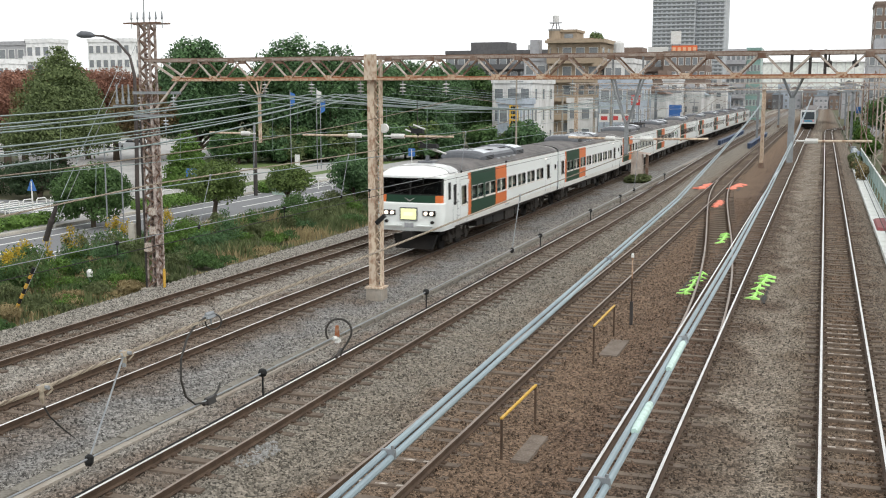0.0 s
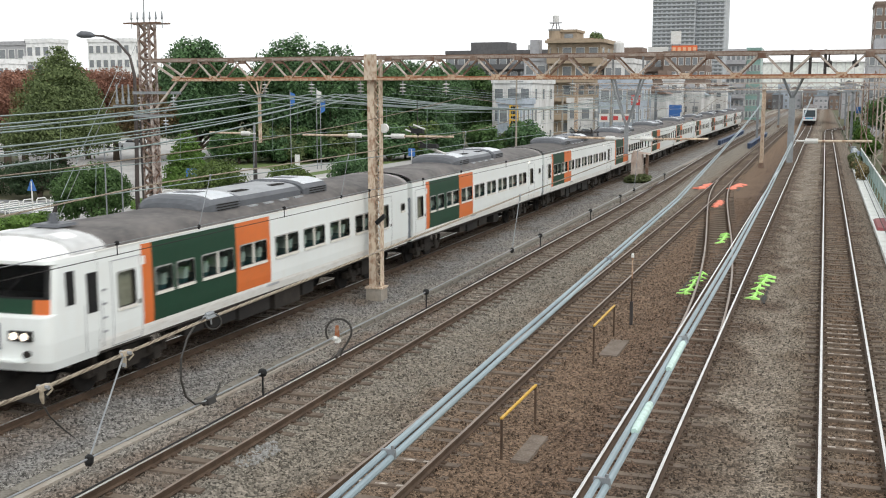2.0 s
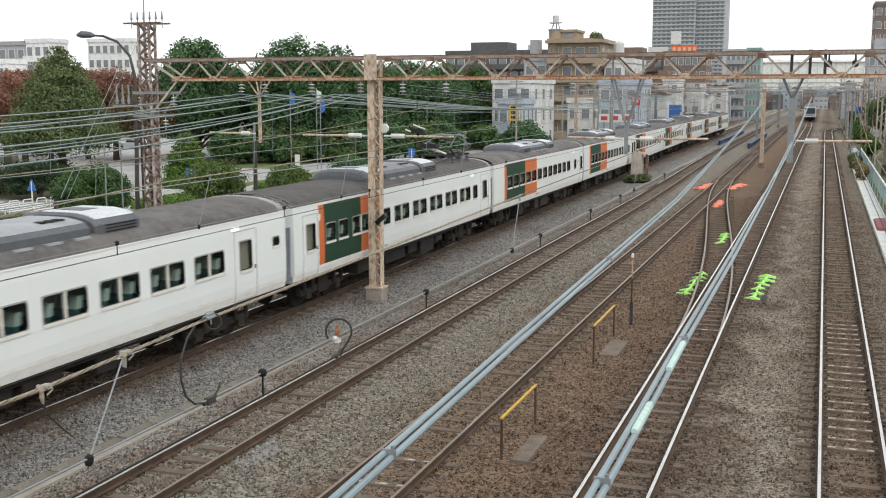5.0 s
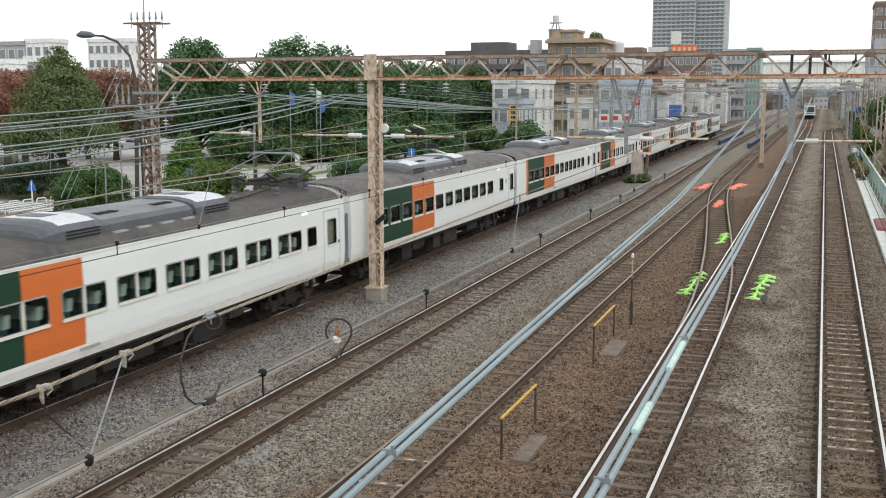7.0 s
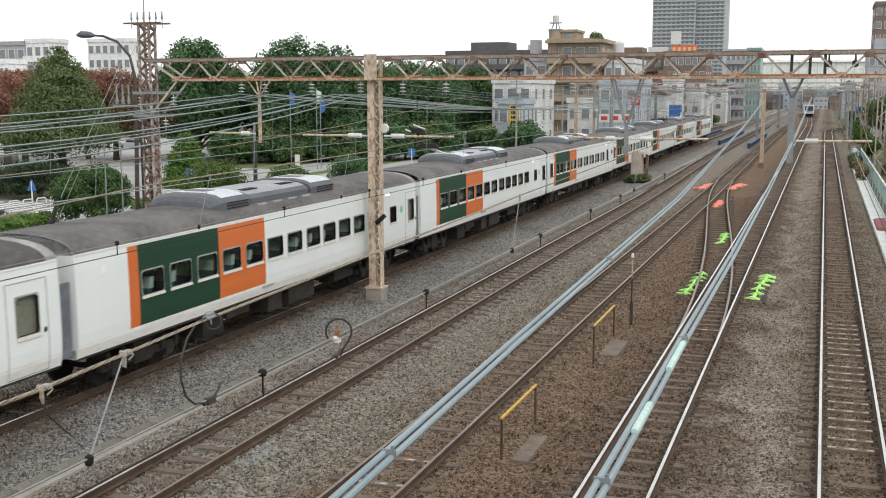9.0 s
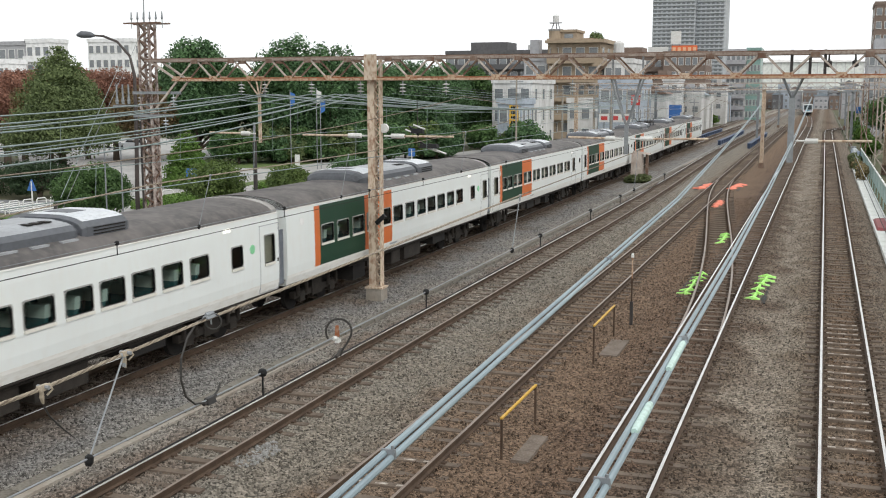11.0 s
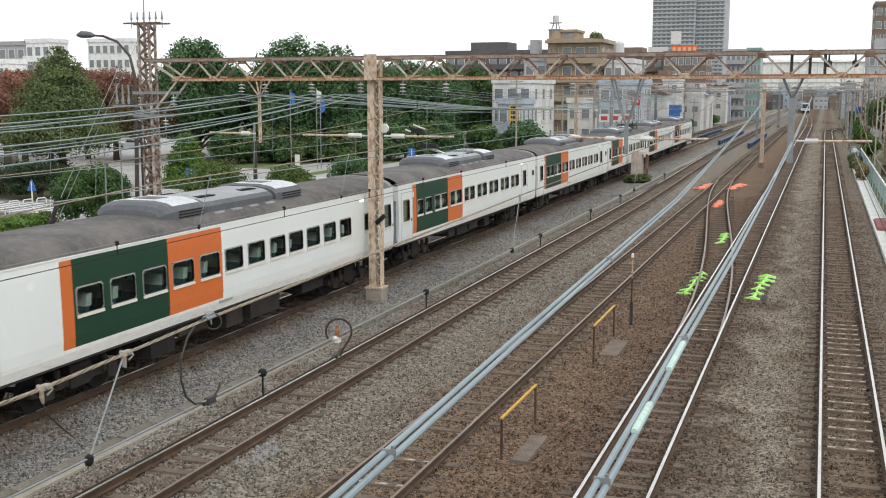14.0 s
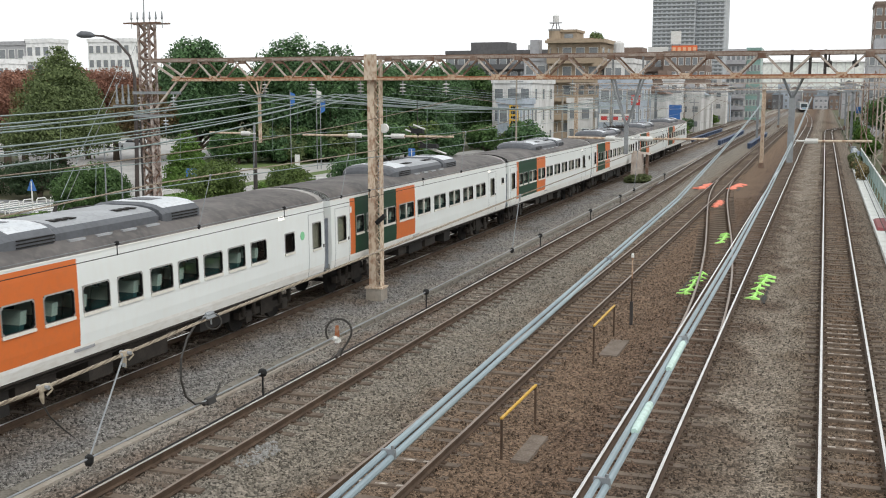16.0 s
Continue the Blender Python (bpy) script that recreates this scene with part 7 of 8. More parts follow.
for i in range(25):
    part("post", Build().box(3.70, 3.78, 24 + 4 * i, 24.08 + 4 * i, -0.6, 1.1), [TEAL], fe)
    if i < 24:
        part("panel", Build().box(3.72, 3.75, 24.1 + 4 * i, 27.98 + 4 * i, 0.0, 1.0), [TEAL], fe)
        part("top_rail", Build().box(3.69, 3.79, 24 + 4 * i, 28 + 4 * i, 1.0, 1.06), [WHITE_P], fe)
tagged(part("red_tarpaulin", Build().hull8([(2.7, 56, -0.05), (3.4, 56, -0.05), (3.4, 61, -0.05), (2.7, 61, -0.05), (2.75, 56.3, 0.08), (3.35, 56.1, 0.05), (3.35, 60.8, 0.09), (2.8, 60.6, 0.06)]), [mat("dull_red_tarpaulin", (0.25, 0.05, 0.05), (0.2, 0.04, 0.045), 3, 0.6, 0, 0.2)]), "dull red tarpaulin folded on the walkway", "tarpaulin")
for i in range(16):
    r = random.Random(600 + i)
    x, y = 2.75 + 0.55 * r.random(), 88 + 24 * r.random()
    v, f = leaf_cloud(lumps(r, 0.55, 0.6, 0.55, 6), 420, 0.16, 600 + i, 0.7)
    v[:, 2] = np.maximum(v[:, 2] - v[:, 2].min(), 0)
    wd = thing("trackside_weed", "grey-green weeds growing over the walkway", "weeds", at=(x, y, -0.06), group="walkway weeds")
    part("foliage", leaf_mesh("foliage", v, f, LEAF_WEED if i % 3 else LEAF_STRAW), None, wd)
for i in range(5):
    r = random.Random(640 + i)
    v, f = leaf_cloud(lumps(r, 0.5, 0.42, 0.38, 8), 500, 0.13, 640 + i, 0.7)
    v[:, 2] = np.maximum(v[:, 2], 0)
    wd = thing("trackside_weed", "green weeds at the foot of the concrete pier", "weeds", at=(-14.0 + 0.3 * i, 82.9 + 0.2 * i, -0.35), group="pier weeds")
    part("foliage", leaf_mesh("foliage", v, f, LEAF_WEED), None, wd)


# ---- town ----
# "bright" and "tower" walls are paled: distance haze is put into their colour
WALLS = dict(bright=mat("haze_whitened_render", (0.82, 0.82, 0.82), (0.76, 0.76, 0.77), 0.15, 0.9, 0, 0.05, 9), white=mat("grimy_white_render", (0.70, 0.70, 0.70), (0.52, 0.51, 0.50), 0.5, 0.9, 0, 0.05, 9, c3=(0.40, 0.385, 0.37), amount=0.5, stretch=(1, 1, 0.3)), grey=mat("grey_render", (0.42, 0.42, 0.44), (0.36, 0.36, 0.38), 0.15, 0.9, 0, 0.05, 9),
             tan=mat("tan_tiled_wall", (0.38, 0.30, 0.22), (0.33, 0.26, 0.19), 0.2, 0.9, 0, 0.05, 9), brown=mat("brown_tiled_wall", (0.22, 0.16, 0.13), (0.18, 0.14, 0.12), 0.2, 0.9, 0, 0.05, 9),
             dark=mat("dark_grey_wall", (0.13, 0.125, 0.13), (0.10, 0.10, 0.105), 0.2, 0.9, 0, 0.05, 9), blue=mat("pale_blue_wall", (0.42, 0.47, 0.54), (0.38, 0.43, 0.50), 0.2, 0.9, 0, 0.05, 9),
             tower=mat("hazy_blue_grey_tower_wall", (0.43, 0.45, 0.485), (0.39, 0.41, 0.44), 0.1, 0.8, 0, 0.03, 9), teal=mat("green_glass_wall", (0.20, 0.33, 0.30), (0.24, 0.37, 0.34), 0.2, 0.35, 0, 0.03, 9))
# glass base colour lightened to stand in for haze and reflected sky
WINGLASS = mat("haze_paled_reflecting_glass", (0.16, 0.175, 0.19), (0.27, 0.285, 0.30), 0.5, 0.12, 0, 0.0, spec=0.6)
SLATE = mat("flat_roof_felt", (0.22, 0.22, 0.22), (0.28, 0.27, 0.26), 0.5, 0.9, 0, 0.1)
WIN_CACHE = {}
TAKEN = []


def building(name, label, x0, x1, y0, dep, h, wall, storeys, bays, balcony=False, roofbox=False, side_bays=3, right=False, group=""):
    b = thing(name, label, "building", at=(x0, y0, G0), group=group)
    TAKEN.append((x0 - 0.3, x1 + 0.3, y0 - 1.3, y0 + dep + 0.3))
    w = x1 - x0
    part("wall", Build().box(0, w, 0, dep, 0, h), [WALLS[wall]], b)
    rf = Build()
    rf.box(-0.15, w + 0.15, -0.15, dep + 0.15, h, h + 0.12)
    for a in ((-0.15, w + 0.15, -0.15, 0.05), (-0.15, w + 0.15, dep - 0.05, dep + 0.15), (-0.15, 0.05, 0.05, dep - 0.05), (w - 0.05, w + 0.15, 0.05, dep - 0.05)):
        rf.box(*a, h + 0.12, h + 0.75)
    ro = part("roof", rf, [WALLS[wall], SLATE], b)
    if roofbox:
        part("stair_house", Build().box(w * 0.2, w * 0.55, dep * 0.2, dep * 0.7, h + 0.12, h + 2.6), [WALLS[wall]], ro)
        part("water_tank", Build().tube([(w * 0.75, dep * 0.4, h + 0.12), (w * 0.75, dep * 0.4, h + 2.0)], min(0.9, w * 0.1), 12), [WALLS["white"]], ro)
    sh = (h - 0.4) / storeys
    key = (round(w / bays, 1), round(sh, 1))
    ww, wh = min(w / bays * 0.62, 2.6), sh * 0.5
    if key not in WIN_CACHE:
        wb = Build()
        rings = [(ww / 2 + 0.07, -0.08, wh + 0.07, 0.0), (ww / 2 + 0.07, -0.08, wh + 0.07, -0.10), (ww / 2, 0.0, wh, -0.10), (ww / 2, 0.0, wh, -0.03)]
        for hx, lo, hi, yy in rings:
            wb.v += [(-hx, yy, lo), (hx, yy, lo), (hx, yy, hi), (-hx, yy, hi)]
        for q in range(3):
            for c in range(4):
                wb.f.append((q * 4 + c, q * 4 + (c + 1) % 4, q * 4 + 4 + (c + 1) % 4, q * 4 + 4 + c))
                wb.k.append(0)
        wb.f.append((12, 13, 14, 15))
        wb.k.append(1)
        WIN_CACHE[key] = wb.mesh("window", [WHITE_P, WINGLASS])
    me = WIN_CACHE[key]
    for s in range(storeys):
        z = 0.3 + sh * s + sh * 0.28
        for k in range(bays):
            part("window", me, None, b, at=(w * (k + 0.5) / bays, 0, z))
        for k in range(side_bays):
            o = part("window", me, None, b, at=(0 if right else w, dep * (k + 0.5) / side_bays, z))
            o.rotation_euler = (0, 0, radians(-90 if right else 90))
        if balcony:
            part("balcony", Build().box(0.1, w - 0.1, -1.1, 0, 0.15 + sh * s, 0.3 + sh * s).box(0.1, w - 0.1, -1.1, -1.0, 0.3 + sh * s, 1.25 + sh * s), [WALLS[wall]], b)
    return b


building("office_block", "grey office block behind autumn trees", -150, -139.5, 163, 5, 16.2, "grey", 5, 5, side_bays=1)
building("office_block", "white office block behind autumn trees", -139.4, -134, 163, 5, 16.6, "bright", 5, 3, balcony=True, side_bays=1)
building("low_white_building", "low white building with large windows", -129, -121.5, 138, 4, 12.0, "bright", 4, 8, side_bays=1)
building("white_block", "white apartment block behind the park trees", -146.5, -136.0, 190, 5, 18.0, "bright", 6, 6, side_bays=1)
building("white_block", "white commercial building beside the park", -40.4, -35.2, 133, 12, 8.6, "white", 3, 3)
building("glass_shop", "white shop building with blue glass front", -37.6, -34.6, 126, 6, 6.0, "blue", 2, 2)
building("dark_block", "dark brown apartment block behind the trees", -78.0, -54.5, 222, 15, 15.8, "dark", 5, 10, balcony=True, roofbox=True)
ap = building("apartment_building", "tan apartment building with round stair tower and roof tank", -42.4, -33.9, 170, 14, 15.3, "tan", 5, 4, balcony=True)
part("roof_slab", Build().box(-0.2, 9.3, -1.2, 14.2, 15.3, 15.75), [WALLS["tan"]], ap, "overhanging roof slab")
st = part("stair_tower", Build().tube([(1.05, 0.9, 0), (1.05, 0.9, 17.3)], 1.1, 20), [WALLS["tan"]], ap, "round stair tower")
part("tower_cap", Build().tube([(1.05, 0.9, 17.3), (1.05, 0.9, 17.55)], 1.18, 20), [SLATE], st)
part("penthouse", Build().box(2.1, 4.5, 0.5, 6, 15.75, 17.1).box(1.9, 4.7, 0.2, 6.2, 17.1, 17.45), [WALLS["tan"]], ap)
part("penthouse_window", Build().box(2.6, 4.0, 0.42, 0.5, 16.1, 16.8), [WINGLASS], ap)
part("roof_garden", leaf_mesh("roof_garden", *leaf_cloud([(7.6, 0.6, 16.2, 1.0, 0.8, 0.7), (8.2, 0.4, 16.0, 0.7, 0.6, 0.5)], 700, 0.25, 911), LEAF_OLIVE), None, ap, "green plants on the roof terrace")
for k, h in enumerate((2.6, 5.6, 8.6, 11.6)):
    part("corner_balcony", Build().tube([(8.2, 0.2, h), (8.2, 0.2, h + 1.05)], 1.35, 18), [WALLS["tan"]], ap, "rounded corner balcony")
building("apartment_building", "low tan apartment wing with balconies", -46.6, -42.7, 171, 12, 12.6, "grey", 4, 2, balcony=True)
tagged(part("roof_water_tank", Build().box(-46.4, -44.9, 174, 176, G0 + 13.3, 15.5), [WALLS["grey"]]), "square grey water tank on a roof", "water tank")
wb2 = thing("roof_water_tank", "white cylindrical water tank on a roof", "water tank", at=(-31.3, 172, G0))
part("tank", Build().tube([(0, 0, 12.2), (0, 0, 15.2), (0, 0, 15.6)], [0.85, 0.85, 0.3], 16), [WALLS["white"]], wb2)
building("apartment_building", "white apartment building with balconies", -33.4, -28.9, 171, 12, 12.1, "white", 4, 3, balcony=True)
wt = thing("roof_water_tank", "small water tank on legs on a stair tower", "water tank", at=(-41.35, 170.9, G0 + 17.5))
part("leg_frame", Build().bar((-0.7, 0, 0), (-0.35, 0, 1.0), 0.14).bar((0.7, 0, 0), (0.35, 0, 1.0), 0.14).bar((0, 0.6, 0), (0, 0.3, 1.0), 0.14).box(-0.95, 0.95, -0.5, 0.5, 1.0, 1.15), [WALLS["grey"]], wt)
part("tank", Build().tube([(0, 0, 1.15), (0, 0, 2.15), (0, 0, 2.35)], [0.5, 0.5, 0.25], 14), [WALLS["white"]], wt)
building("shop_row", "pale blue shop building by the line", -30.0, -24.5, 150, 12, 8.5, "blue", 3, 3)
building("shop_row", "white shop building with red sign", -33.5, -30.1, 146, 10, 6.0, "white", 2, 2)
building("brown_house", "brown three-storey building by the line", -30.5, -25.5, 200, 12, 9.0, "brown", 3, 4, roofbox=True)
building("white_tall_house", "narrow white building with blue hoarding", -26.2, -23.6, 186, 8, 9.5, "white", 3, 2)
building("office_tower", "wide dark office building behind the station", -52.0, -35.0, 262, 16, 16.0, "brown", 5, 8, balcony=True, roofbox=True)
building("office_tower", "brown office building under a billboard", -35.5, -26.0, 252, 14, 16.3, "brown", 5, 6, balcony=False)
building("office_tower", "grey-green office building beside the line", -25.6, -20.5, 300, 14, 18.5, "grey", 6, 4, balcony=True)
building("glass_office", "green glass office building beside the line", -20.4, -16.8, 302, 12, 18.9, "teal", 6, 4)
gh = thing("glass_hall", "pale green glass hall with white ribs and roof", "building", at=(-30, 562, G0))
part("wall", Build().box(0, 47, 0, 14, 0, 23), [mat("pale_green_glass_wall", (0.72, 0.76, 0.72), (0.80, 0.80, 0.76), 0.1, 0.3, 0, 0.0)], gh)
part("roof", Build().hull8([(-1, -1, 23), (48, -1, 23), (48, 15, 23), (-1, 15, 23), (2, 2, 24.6), (40, 2, 24), (40, 12, 24), (2, 12, 24.6)]), [WALLS["white"]], gh)
for i in range(12):
    part("rib", Build().box(47 * i / 11 - 0.2, 47 * i / 11 + 0.2, -0.3, 0, 0, 23), [WALLS["white"]], gh)
building("high_rise", "tall blue-grey residential tower with balconies", -130.5, -98.0, 860, 44, 112.0, "tower", 37, 9, balcony=True, side_bays=2)
building("high_rise", "tall blue-grey residential tower with balconies", -97.8, -76.5, 868, 44, 112.0, "tower", 37, 6, balcony=True, side_bays=2)
building("right_block", "brown apartment block on the far side of the line", 6.6, 12.0, 200, 14, 14.2, "grey", 5, 4, right=True, roofbox=True)
building("right_block", "reddish tower block on the far side of the line", 9.6, 20.0, 262, 14, 27.0, "brown", 9, 6, right=True)
TILES = (mat("grey_roof_tiles", (0.16, 0.16, 0.17), (0.21, 0.21, 0.22), 1.5, 0.7, 0, 0.2), mat("brown_roof_tiles", (0.20, 0.13, 0.10), (0.16, 0.11, 0.09), 1.5, 0.7, 0, 0.2), mat("blue_grey_sheet_roof", (0.22, 0.27, 0.32), (0.27, 0.31, 0.35), 1.5, 0.5, 0, 0.1), mat("pale_sheet_roof", (0.46, 0.47, 0.48), (0.40, 0.41, 0.42), 1.5, 0.5, 0, 0.1))
HOUSE_WIN = Build().box(-0.5, 0.5, -0.06, 0.05, 0, 1.1).mesh("window", [WINGLASS])
HOUSE_FRAME = Build().box(-0.6, 0.6, -0.04, 0.05, -0.12, -0.02).mesh("sill", [WHITE_P])


def house(x, y, w, d, h, wall, tile, label, gable):
    """A small town house: walls, pitched or flat roof, windows with sills, a wall unit."""
    b = thing("town_house", label, "house", at=(x, y, G0), group="distant town houses")
    part("wall", Build().box(0, w, 0, d, 0, h), [WALLS[wall]], b)
    e = 0.35
    if gable:
        rf = Build()
        t = h + w * 0.28
        rf.face([(-e, -e, h - 0.1), (-e, d + e, h - 0.1), (w / 2, d + e, t), (w / 2, -e, t)])
        rf.face([(w + e, -e, h - 0.1), (w / 2, -e, t), (w / 2, d + e, t), (w + e, d + e, h - 0.1)])
        rf.face([(-e, -e, h - 0.1), (w / 2, -e, t), (w + e, -e, h - 0.1)])
        rf.face([(-e, d + e, h - 0.1), (w + e, d + e, h - 0.1), (w / 2, d + e, t)])
        rf.face([(-e, -e, h - 0.1), (w + e, -e, h - 0.1), (w + e, d + e, h - 0.1), (-e, d + e, h - 0.1)])
        part("roof", rf, [TILES[tile]], b)
    else:
        ro = part("roof", Build().box(-0.12, w + 0.12, -0.12, d + 0.12, h, h + 0.35), [TILES[tile]], b)
        part("roof_unit", Build().box(w * 0.3, w * 0.6, d * 0.3, d * 0.6, h + 0.35, h + 1.2 + (tile % 2)), [WALLS["white" if tile % 2 else "grey"]], ro)
    for s in range(max(1, int(h / 2.9))):
        for k in range(max(1, int(w / 2.0))):
            wn3 = part("window", HOUSE_WIN, None, b, at=(w * (k + 0.5) / max(1, int(w / 2.0)), 0, 1.0 + 2.8 * s))
            part("sill", HOUSE_FRAME, None, wn3)
    return b


rt = random.Random(21)
KIND = ("white", "grey", "tan", "white", "brown", "blue", "white")
NAMES = dict(dark="small dark grey town house in the distance", white="small white town house with grey roof", grey="small grey town house beside the line", tan="small tan town house with tiled roof", brown="small brown town house in the distance", blue="small pale blue town house in the distance")
spots = []
for i in range(46):
    y = 162 + 172 * (i / 45) ** 1.1 + rt.uniform(-4, 4)
    spots.append((-22.6 - rt.uniform(0.6, 8.5) - (3.0 if y < 150 else 0), y, rt.uniform(3.0, 6.0) + 0.012 * y))
for i in range(16):
    y = 135 + 190 * i / 15
    spots.append((6.5 + rt.uniform(1, 10) + 0.01 * y, y, rt.uniform(3.5, 6.5)))
for i in range(46):
    spots.append((-58 + 96 * i / 45 + rt.uniform(-2, 2), 532 + rt.uniform(0, 22), rt.uniform(4.0, 12.5)))
for i in range(22):
    y = 330 + 175 * i / 21
    spots.append((-23.5 - rt.uniform(1, 14) if i % 2 else 4.5 + rt.uniform(0, 12), y, rt.uniform(4.5, 11.0)))
for i, (x, y, h) in enumerate(spots):
    k = rt.choice(KIND if y < 300 else ("grey", "brown", "tan", "grey", "blue", "dark", "brown"))
    w = rt.uniform(2.4, 4.6) * (1.0 if y < 500 else 1.5)
    if y < 520 and x < 0:
        x = min(x, -22.6 - w - 0.0001 * max(y - 220.0, 0.0) ** 2)
    d = rt.uniform(4, 7)
    for trial in range(12):
        if not any(x - 0.4 < b and a < x + w + 0.4 and y - 0.4 < q and p < y + d + 0.4 for a, b, p, q in TAKEN):
            TAKEN.append((x, x + w, y, y + d))
            house(x, y, w, d, h, k, i % 4, NAMES[k], rt.random() < 0.55)
            break
        x, y = x + (-1 if x < -20 and y < 520 else 1) * rt.uniform(0.5, 2.5), y + rt.uniform(0, 4)
for i, (x, y, h, c) in enumerate(((-23.2, 164, 5.0, 1), (-23.4, 185, 5.4, 2), (-23.0, 238, 6.4, 1), (6.0, 210, 5.0, 2))):
    sg = thing("shop_sign", ("small red shop sign on a pole", "small white shop sign on a pole", "small blue shop sign on a pole", "small yellow shop sign on a pole")[c], "sign", at=(x, y, G0), group="small shop signs")
    part("post", Build().tube([(0, 0.05, -0.1), (0, 0.05, h)], 0.06, 6), [STEEL_GREY], sg)
    part("panel", Build().box(-0.6, 0.6, -0.06, 0.06, h - 1.2, h), [(SIGN_RED, WHITE_P, SIGN_BLUE, YELLOW)[c]], sg)
for i in range(24):
    r = random.Random(700 + i)
    y = 120 + 9 * i
    tree((r.choice((-22.8, -23.4, 5.2, 6.4) if y < 225 else (-25.0, 6.4, 7.2)), y, G0), r.uniform(1.6, 3.4), r.uniform(1.8, 3.4), (LEAF_MID, LEAF_HEDGE, LEAF_DARK)[i % 3], "small leafy tree close to the line", 700 + i, 1300, 0.24, 0.05, 8, group="lineside trees")


def board(name, label, x0, x1, y, z0, z1, m, bars, bm, upright=False, drop=None):
    s = thing(name, label, "sign", at=((x0 + x1) / 2, y, z0))
    w, h = x1 - x0, z1 - z0
    drop = z0 + 0.7 if drop is None else drop
    part("panel", Build().box(-w / 2, w / 2, 0, 0.25, 0, h), [m], s)
    for i in range(bars):
        if upright:
            part("letter_bar", Build().box(-w * 0.3, w * 0.3, -0.03, 0, h * (i + 0.2) / bars, h * (i + 0.75) / bars), [bm], s)
        else:
            part("letter_bar", Build().box(-w / 2 + w * (i + 0.2) / bars, -w / 2 + w * (i + 0.8) / bars, -0.03, 0, h * 0.25, h * 0.75), [bm], s)
    for x in (-w * 0.35, w * 0.35):
        part("support_post", Build().box(x - 0.07, x + 0.07, 0.26, 0.4, -drop, h * 0.9), [STEEL_GREY], s)


board("billboard", "orange-red rooftop billboard with pale lettering", -33.9, -28.1, 253, 16.1, 17.7, mat("orange_red_hoarding", (0.75, 0.17, 0.06), (0.68, 0.14, 0.06), 1, 0.5, 0, 0), 5, mat("pale_orange_lettering", (0.8, 0.5, 0.3), (0.75, 0.45, 0.28), 1, 0.5, 0, 0), drop=0.5)
board("billboard", "white rooftop hoarding above the offices", -40.8, -36.0, 263, 15.9, 17.9, WHITE_P, 0, WHITE_P, drop=0.6)
board("billboard", "tall white rooftop panel", -34.6, -32.3, 257, 18.3, 21.2, WHITE_P, 0, WHITE_P, drop=2.7)
board("vertical_sign", "tall yellow vertical shop sign", -35.55, -34.5, 124, 2.4, 5.3, mat("yellow_sign_face", (0.75, 0.45, 0.04), (0.7, 0.40, 0.03), 1, 0.5, 0, 0), 5, RUBBER, True)
board("shop_sign", "red shop sign with white bar", -23.75, -22.6, 140, 5.2, 6.5, SIGN_RED, 1, WHITE_P)
board("shop_sign", "white sign with red band", -28.5, -24.2, 143, 2.9, 4.0, WHITE_P, 3, SIGN_RED)
board("shop_sign", "bright blue hoarding beside the line", -23.3, -20.9, 168, 2.4, 5.0, SIGN_BLUE, 0, WHITE_P)
board("shop_sign", "white sign panel beside the line", -25.6, -24.2, 168, 2.6, 4.6, WHITE_P, 0, WHITE_P)


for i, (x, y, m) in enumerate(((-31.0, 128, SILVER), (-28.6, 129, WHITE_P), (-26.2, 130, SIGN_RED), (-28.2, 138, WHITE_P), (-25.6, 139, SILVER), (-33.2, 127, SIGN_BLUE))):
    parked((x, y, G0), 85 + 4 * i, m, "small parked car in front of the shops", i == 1)


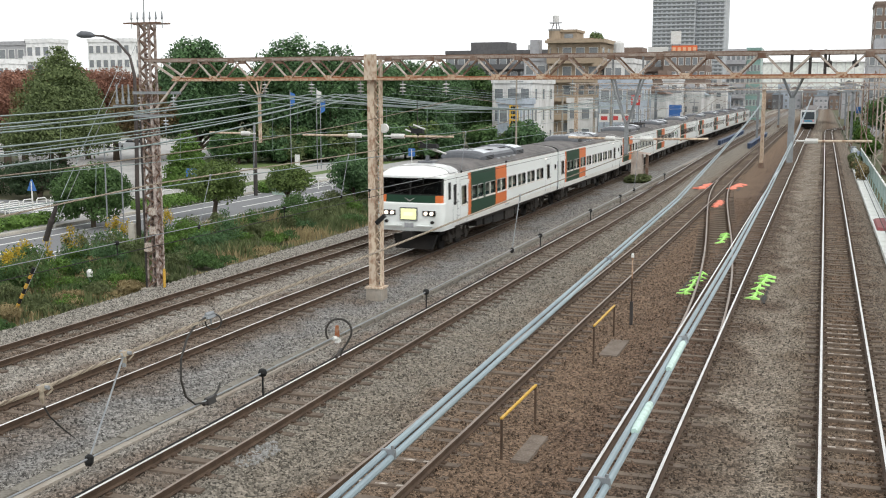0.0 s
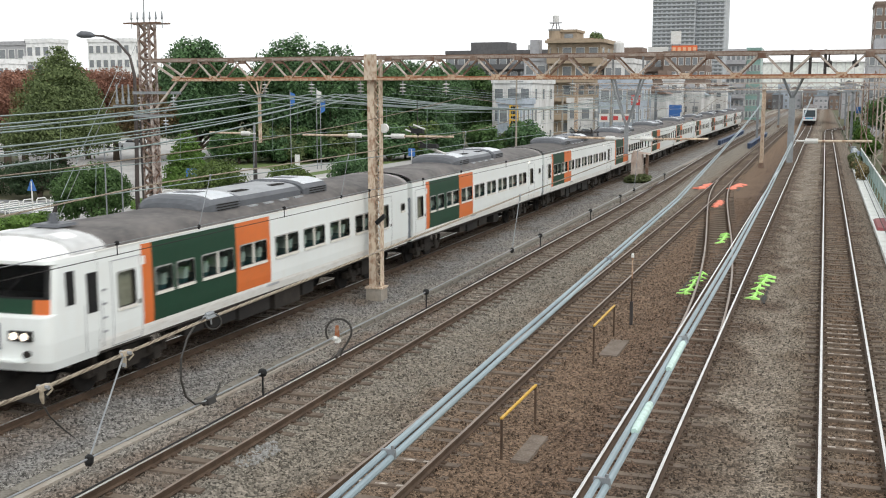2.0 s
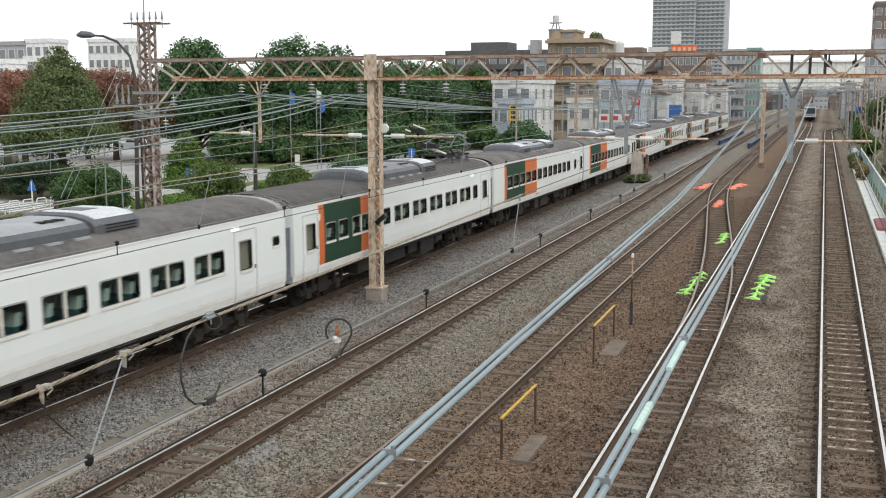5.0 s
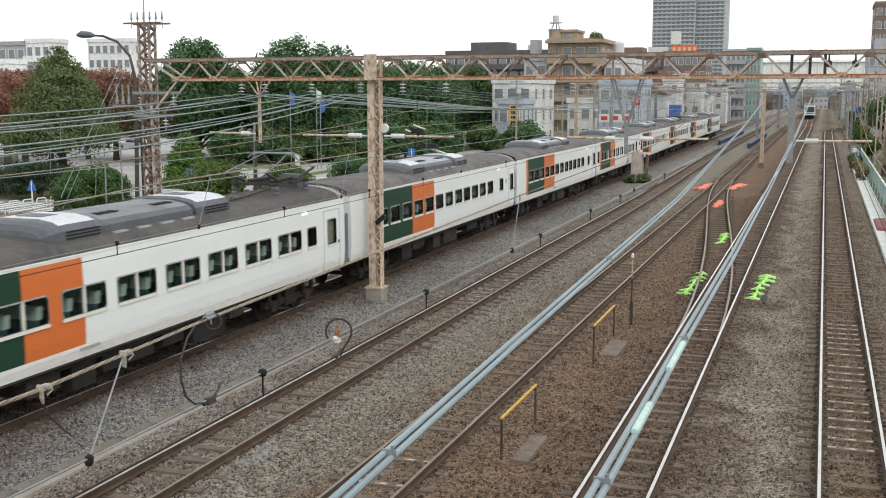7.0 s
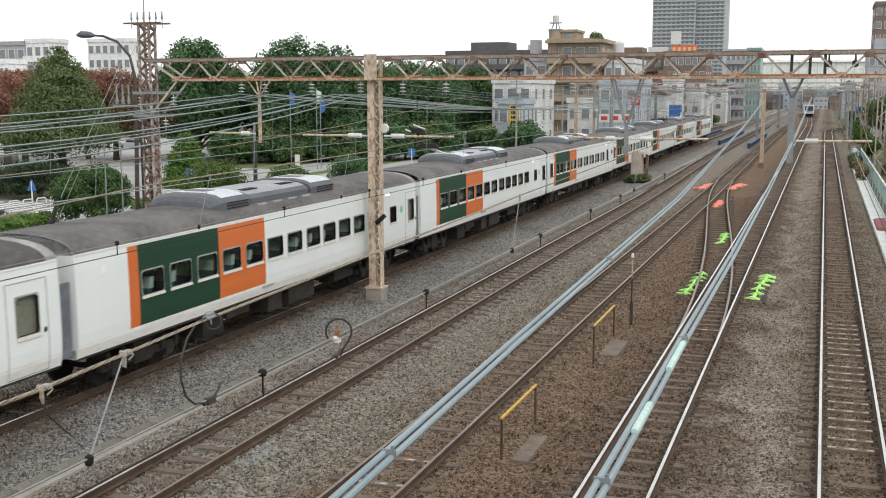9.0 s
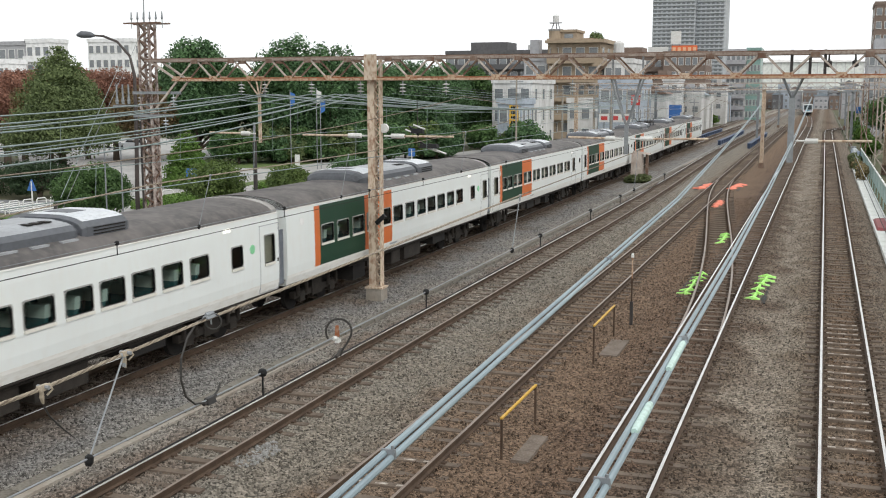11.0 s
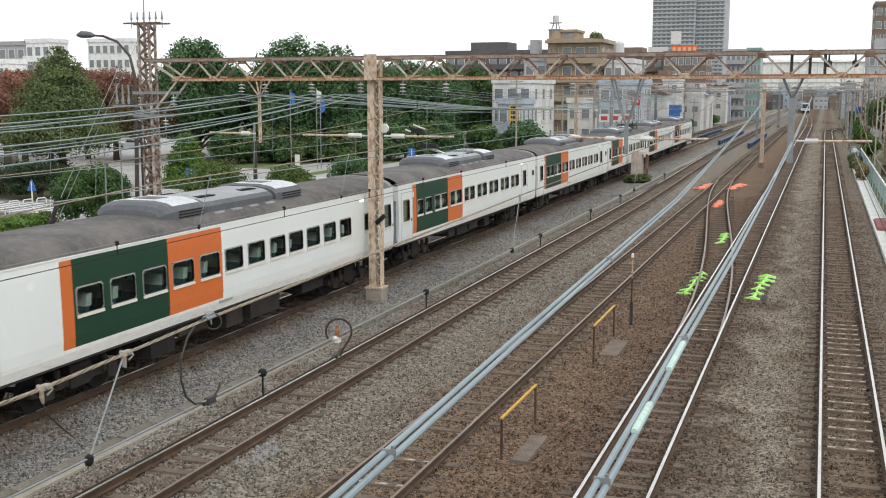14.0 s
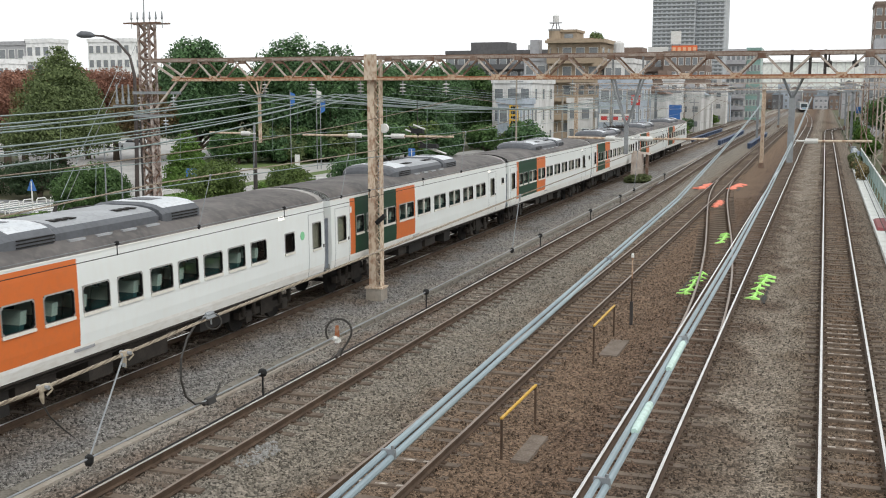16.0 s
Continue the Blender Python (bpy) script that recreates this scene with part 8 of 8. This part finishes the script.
# ---- commuter train leaving on the fifth track ----
def commuter():
    c = thing("commuter_train", "white-faced commuter train with dark window leaving", "train")
    WHITE_T = mat("white_train_front", (0.75, 0.77, 0.78), (0.70, 0.72, 0.73), 1, 0.35, 0, 0.0)
    STEEL_T = mat("stainless_train_side", (0.45, 0.46, 0.47), (0.40, 0.41, 0.42), 1, 0.35, 0.7, 0.02)
    BLUE_T = mat("sky_blue_stripe", (0.06, 0.30, 0.48), (0.05, 0.27, 0.44), 1, 0.4, 0, 0.0)
    for i in range(4):
        y = 20.0 * i
        part("coach_body", Build().box(-1.45, 1.45, y + 0.2, y + 19.8, 0.95, 3.55, 0, 0.03), [STEEL_T], c)
        part("coach_roof", Build().hull8([(-1.4, y + 0.2, 3.55), (1.4, y + 0.2, 3.55), (1.4, y + 19.8, 3.55), (-1.4, y + 19.8, 3.55), (-0.8, y + 0.3, 3.8), (0.8, y + 0.3, 3.8), (0.8, y + 19.7, 3.8), (-0.8, y + 19.7, 3.8)]), [ROOF], c)
        part("waist_stripe", Build().box(-1.456, 1.456, y + 0.3, y + 19.7, 1.8, 1.95), [BLUE_T], c)
        part("underframe", Build().box(-1.2, 1.2, y + 0.6, y + 19.4, 0.2, 0.95), [UNDER], c)
        for yy in (3.0, 17.0):
            bo = part("bogie", BOGIE_MESH, None, c, at=(0, y + yy, 0))
            for yw in (-1.05, 1.05):
                part("wheelset", WHEEL_MESH, None, bo, at=(0, yw, 0))
    fr = part("front", Build().box(-1.46, 1.46, 0.0, 0.25, 0.95, 3.6, 0, 0.06), [WHITE_T], c, "white front")
    part("front_window", Build().box(-1.2, 1.2, -0.02, 0.1, 1.75, 3.2, 0, 0.05), [CAB_DARK], fr)
    part("front_band", Build().box(-1.2, 1.2, -0.02, 0.05, 1.3, 1.6), [BLUE_T], fr)
    for s in (-1, 1):
        part("tail_lamp", Build().tube([(s * 0.95, -0.03, 1.45), (s * 0.95, 0.05, 1.45)], 0.1, 10), [glow("lit_tail_lamp", (1.0, 0.25, 0.2), 1.5)], fr)
    return c


CAB_DARK = mat("dark_cab_window", (0.03, 0.045, 0.055), (0.04, 0.055, 0.065), 1, 0.15, 0, 0.0)
COMMUTER = commuter()


# ---- clutter of the far town: antennas, more poles, lineside cabinets ----
rc = random.Random(33)
for i in range(26):
    y = rc.uniform(110, 320)
    x = rc.choice((rc.uniform(-27, -22.8), rc.uniform(-27, -22.8), rc.uniform(3.2, 7.5)))
    h = rc.uniform(5.5, 9.5)
    lp2 = thing("lineside_pole", "thin grey pole standing beside the line", "pole", at=(x, y, G0), group="lineside poles")
    part("shaft", Build().tube([(0, 0, -0.2), (0, 0, h)], [0.11, 0.08], 7), [CONCRETE if i % 2 else STEEL_GREY], lp2)
    part("cross_arm", Build().box(-0.9, 0.9, -0.05, 0.05, h - 0.7, h - 0.58), [STEEL_GREY], lp2)
for i, (x, y) in enumerate(((-22.8, 96), (-23.2, 125), (-22.9, 142), (3.3, 132))):
    cb = thing("lineside_cabinet", "grey steel equipment cabinet beside the track", "cabinet", at=(x, y, -0.3), group="lineside cabinets")
    part("body", Build().box(-0.3, 0.3, -0.25, 0.25, 0, 0.9, 0, 0.02), [STEEL_GREY if i % 2 else CONC_LIGHT], cb)
    part("lid", Build().box(-0.34, 0.34, -0.29, 0.29, 0.9, 0.96), [STEEL_GREY], cb)
for i in range(7):
    xx, za = -24.5 + 0.5 * i, 6.6 + 0.25 * (i % 3)
    wire("power_line", [(xx, 60, za), (xx - 0.5, 80, za - 0.5), (xx, 104, za), (xx, 130, za - 0.5), (xx, 160, za), (xx, 200, za - 0.6), (xx, 235, za)], 0.012, WIRE_DARK if i % 2 else WIRE_GREY, "thin power line beside the railway")
for i in range(4):
    xx, za = 4.5 + 0.6 * i, 6.4 + 0.3 * (i % 2)
    wire("power_line", [(xx, 40, za + 0.5), (xx, 80, za - 0.4), (xx, 113, za), (xx, 140, za - 0.5), (xx, 170, za), (xx, 235, za)], 0.012, WIRE_DARK, "thin power line beside the railway")

# blue and white banners hanging among the park trees
for x, y, z in ((-48.6, 93.0, 6.0), (-45.4, 93.0, 5.4), (-45.9, 93.2, 6.2)):
    bn = thing("park_banner", "blue and white banner on a thin pole", "banner", at=(x, y, G0), group="park banners")
    part("pole", Build().tube([(0, 0, -0.1), (0, 0, z + 1.6)], 0.04, 6), [STEEL_GREY], bn)
    part("cloth", Build().hull8([(0.04, 0, z), (0.45, 0.05, z + 0.2), (0.45, 0.08, z + 0.2), (0.04, 0.03, z), (0.04, 0, z + 1.4), (0.5, 0.08, z + 1.2), (0.5, 0.11, z + 1.2), (0.04, 0.03, z + 1.4)]), [SIGN_BLUE if z < 6.1 else WHITE_P], bn)


# ---- what moves ----
# place of the train's front along the line, second by second, as it slows for the station
FRONT = [40.33, 28.15, 16.79, 6.14, -3.69, -12.78, -21.13, -28.78, -35.92, -42.4, -48.14, -53.2, -57.56, -61.33, -64.64, -67.6, -70.26]


def on_line(y, cx, amount):
    d = 0.5
    a = math.degrees(math.atan2(sway(y + d, amount) - sway(y - d, amount), 2 * d))
    return pose(cx + sway(y, amount), y, 0, 0, 0, -a)


def motions():
    for i, c in enumerate(COACHES):
        walk(c, [(t, on_line(FRONT[t] + 20.0 * i, TRACKS[1], DRIFT[1])) for t in range(17)])
    walk(COMMUTER, [(t, on_line(222.0 + 13.1 * t, TRACKS[4], 0.0)) for t in range(0, 17, 2)])


motions()
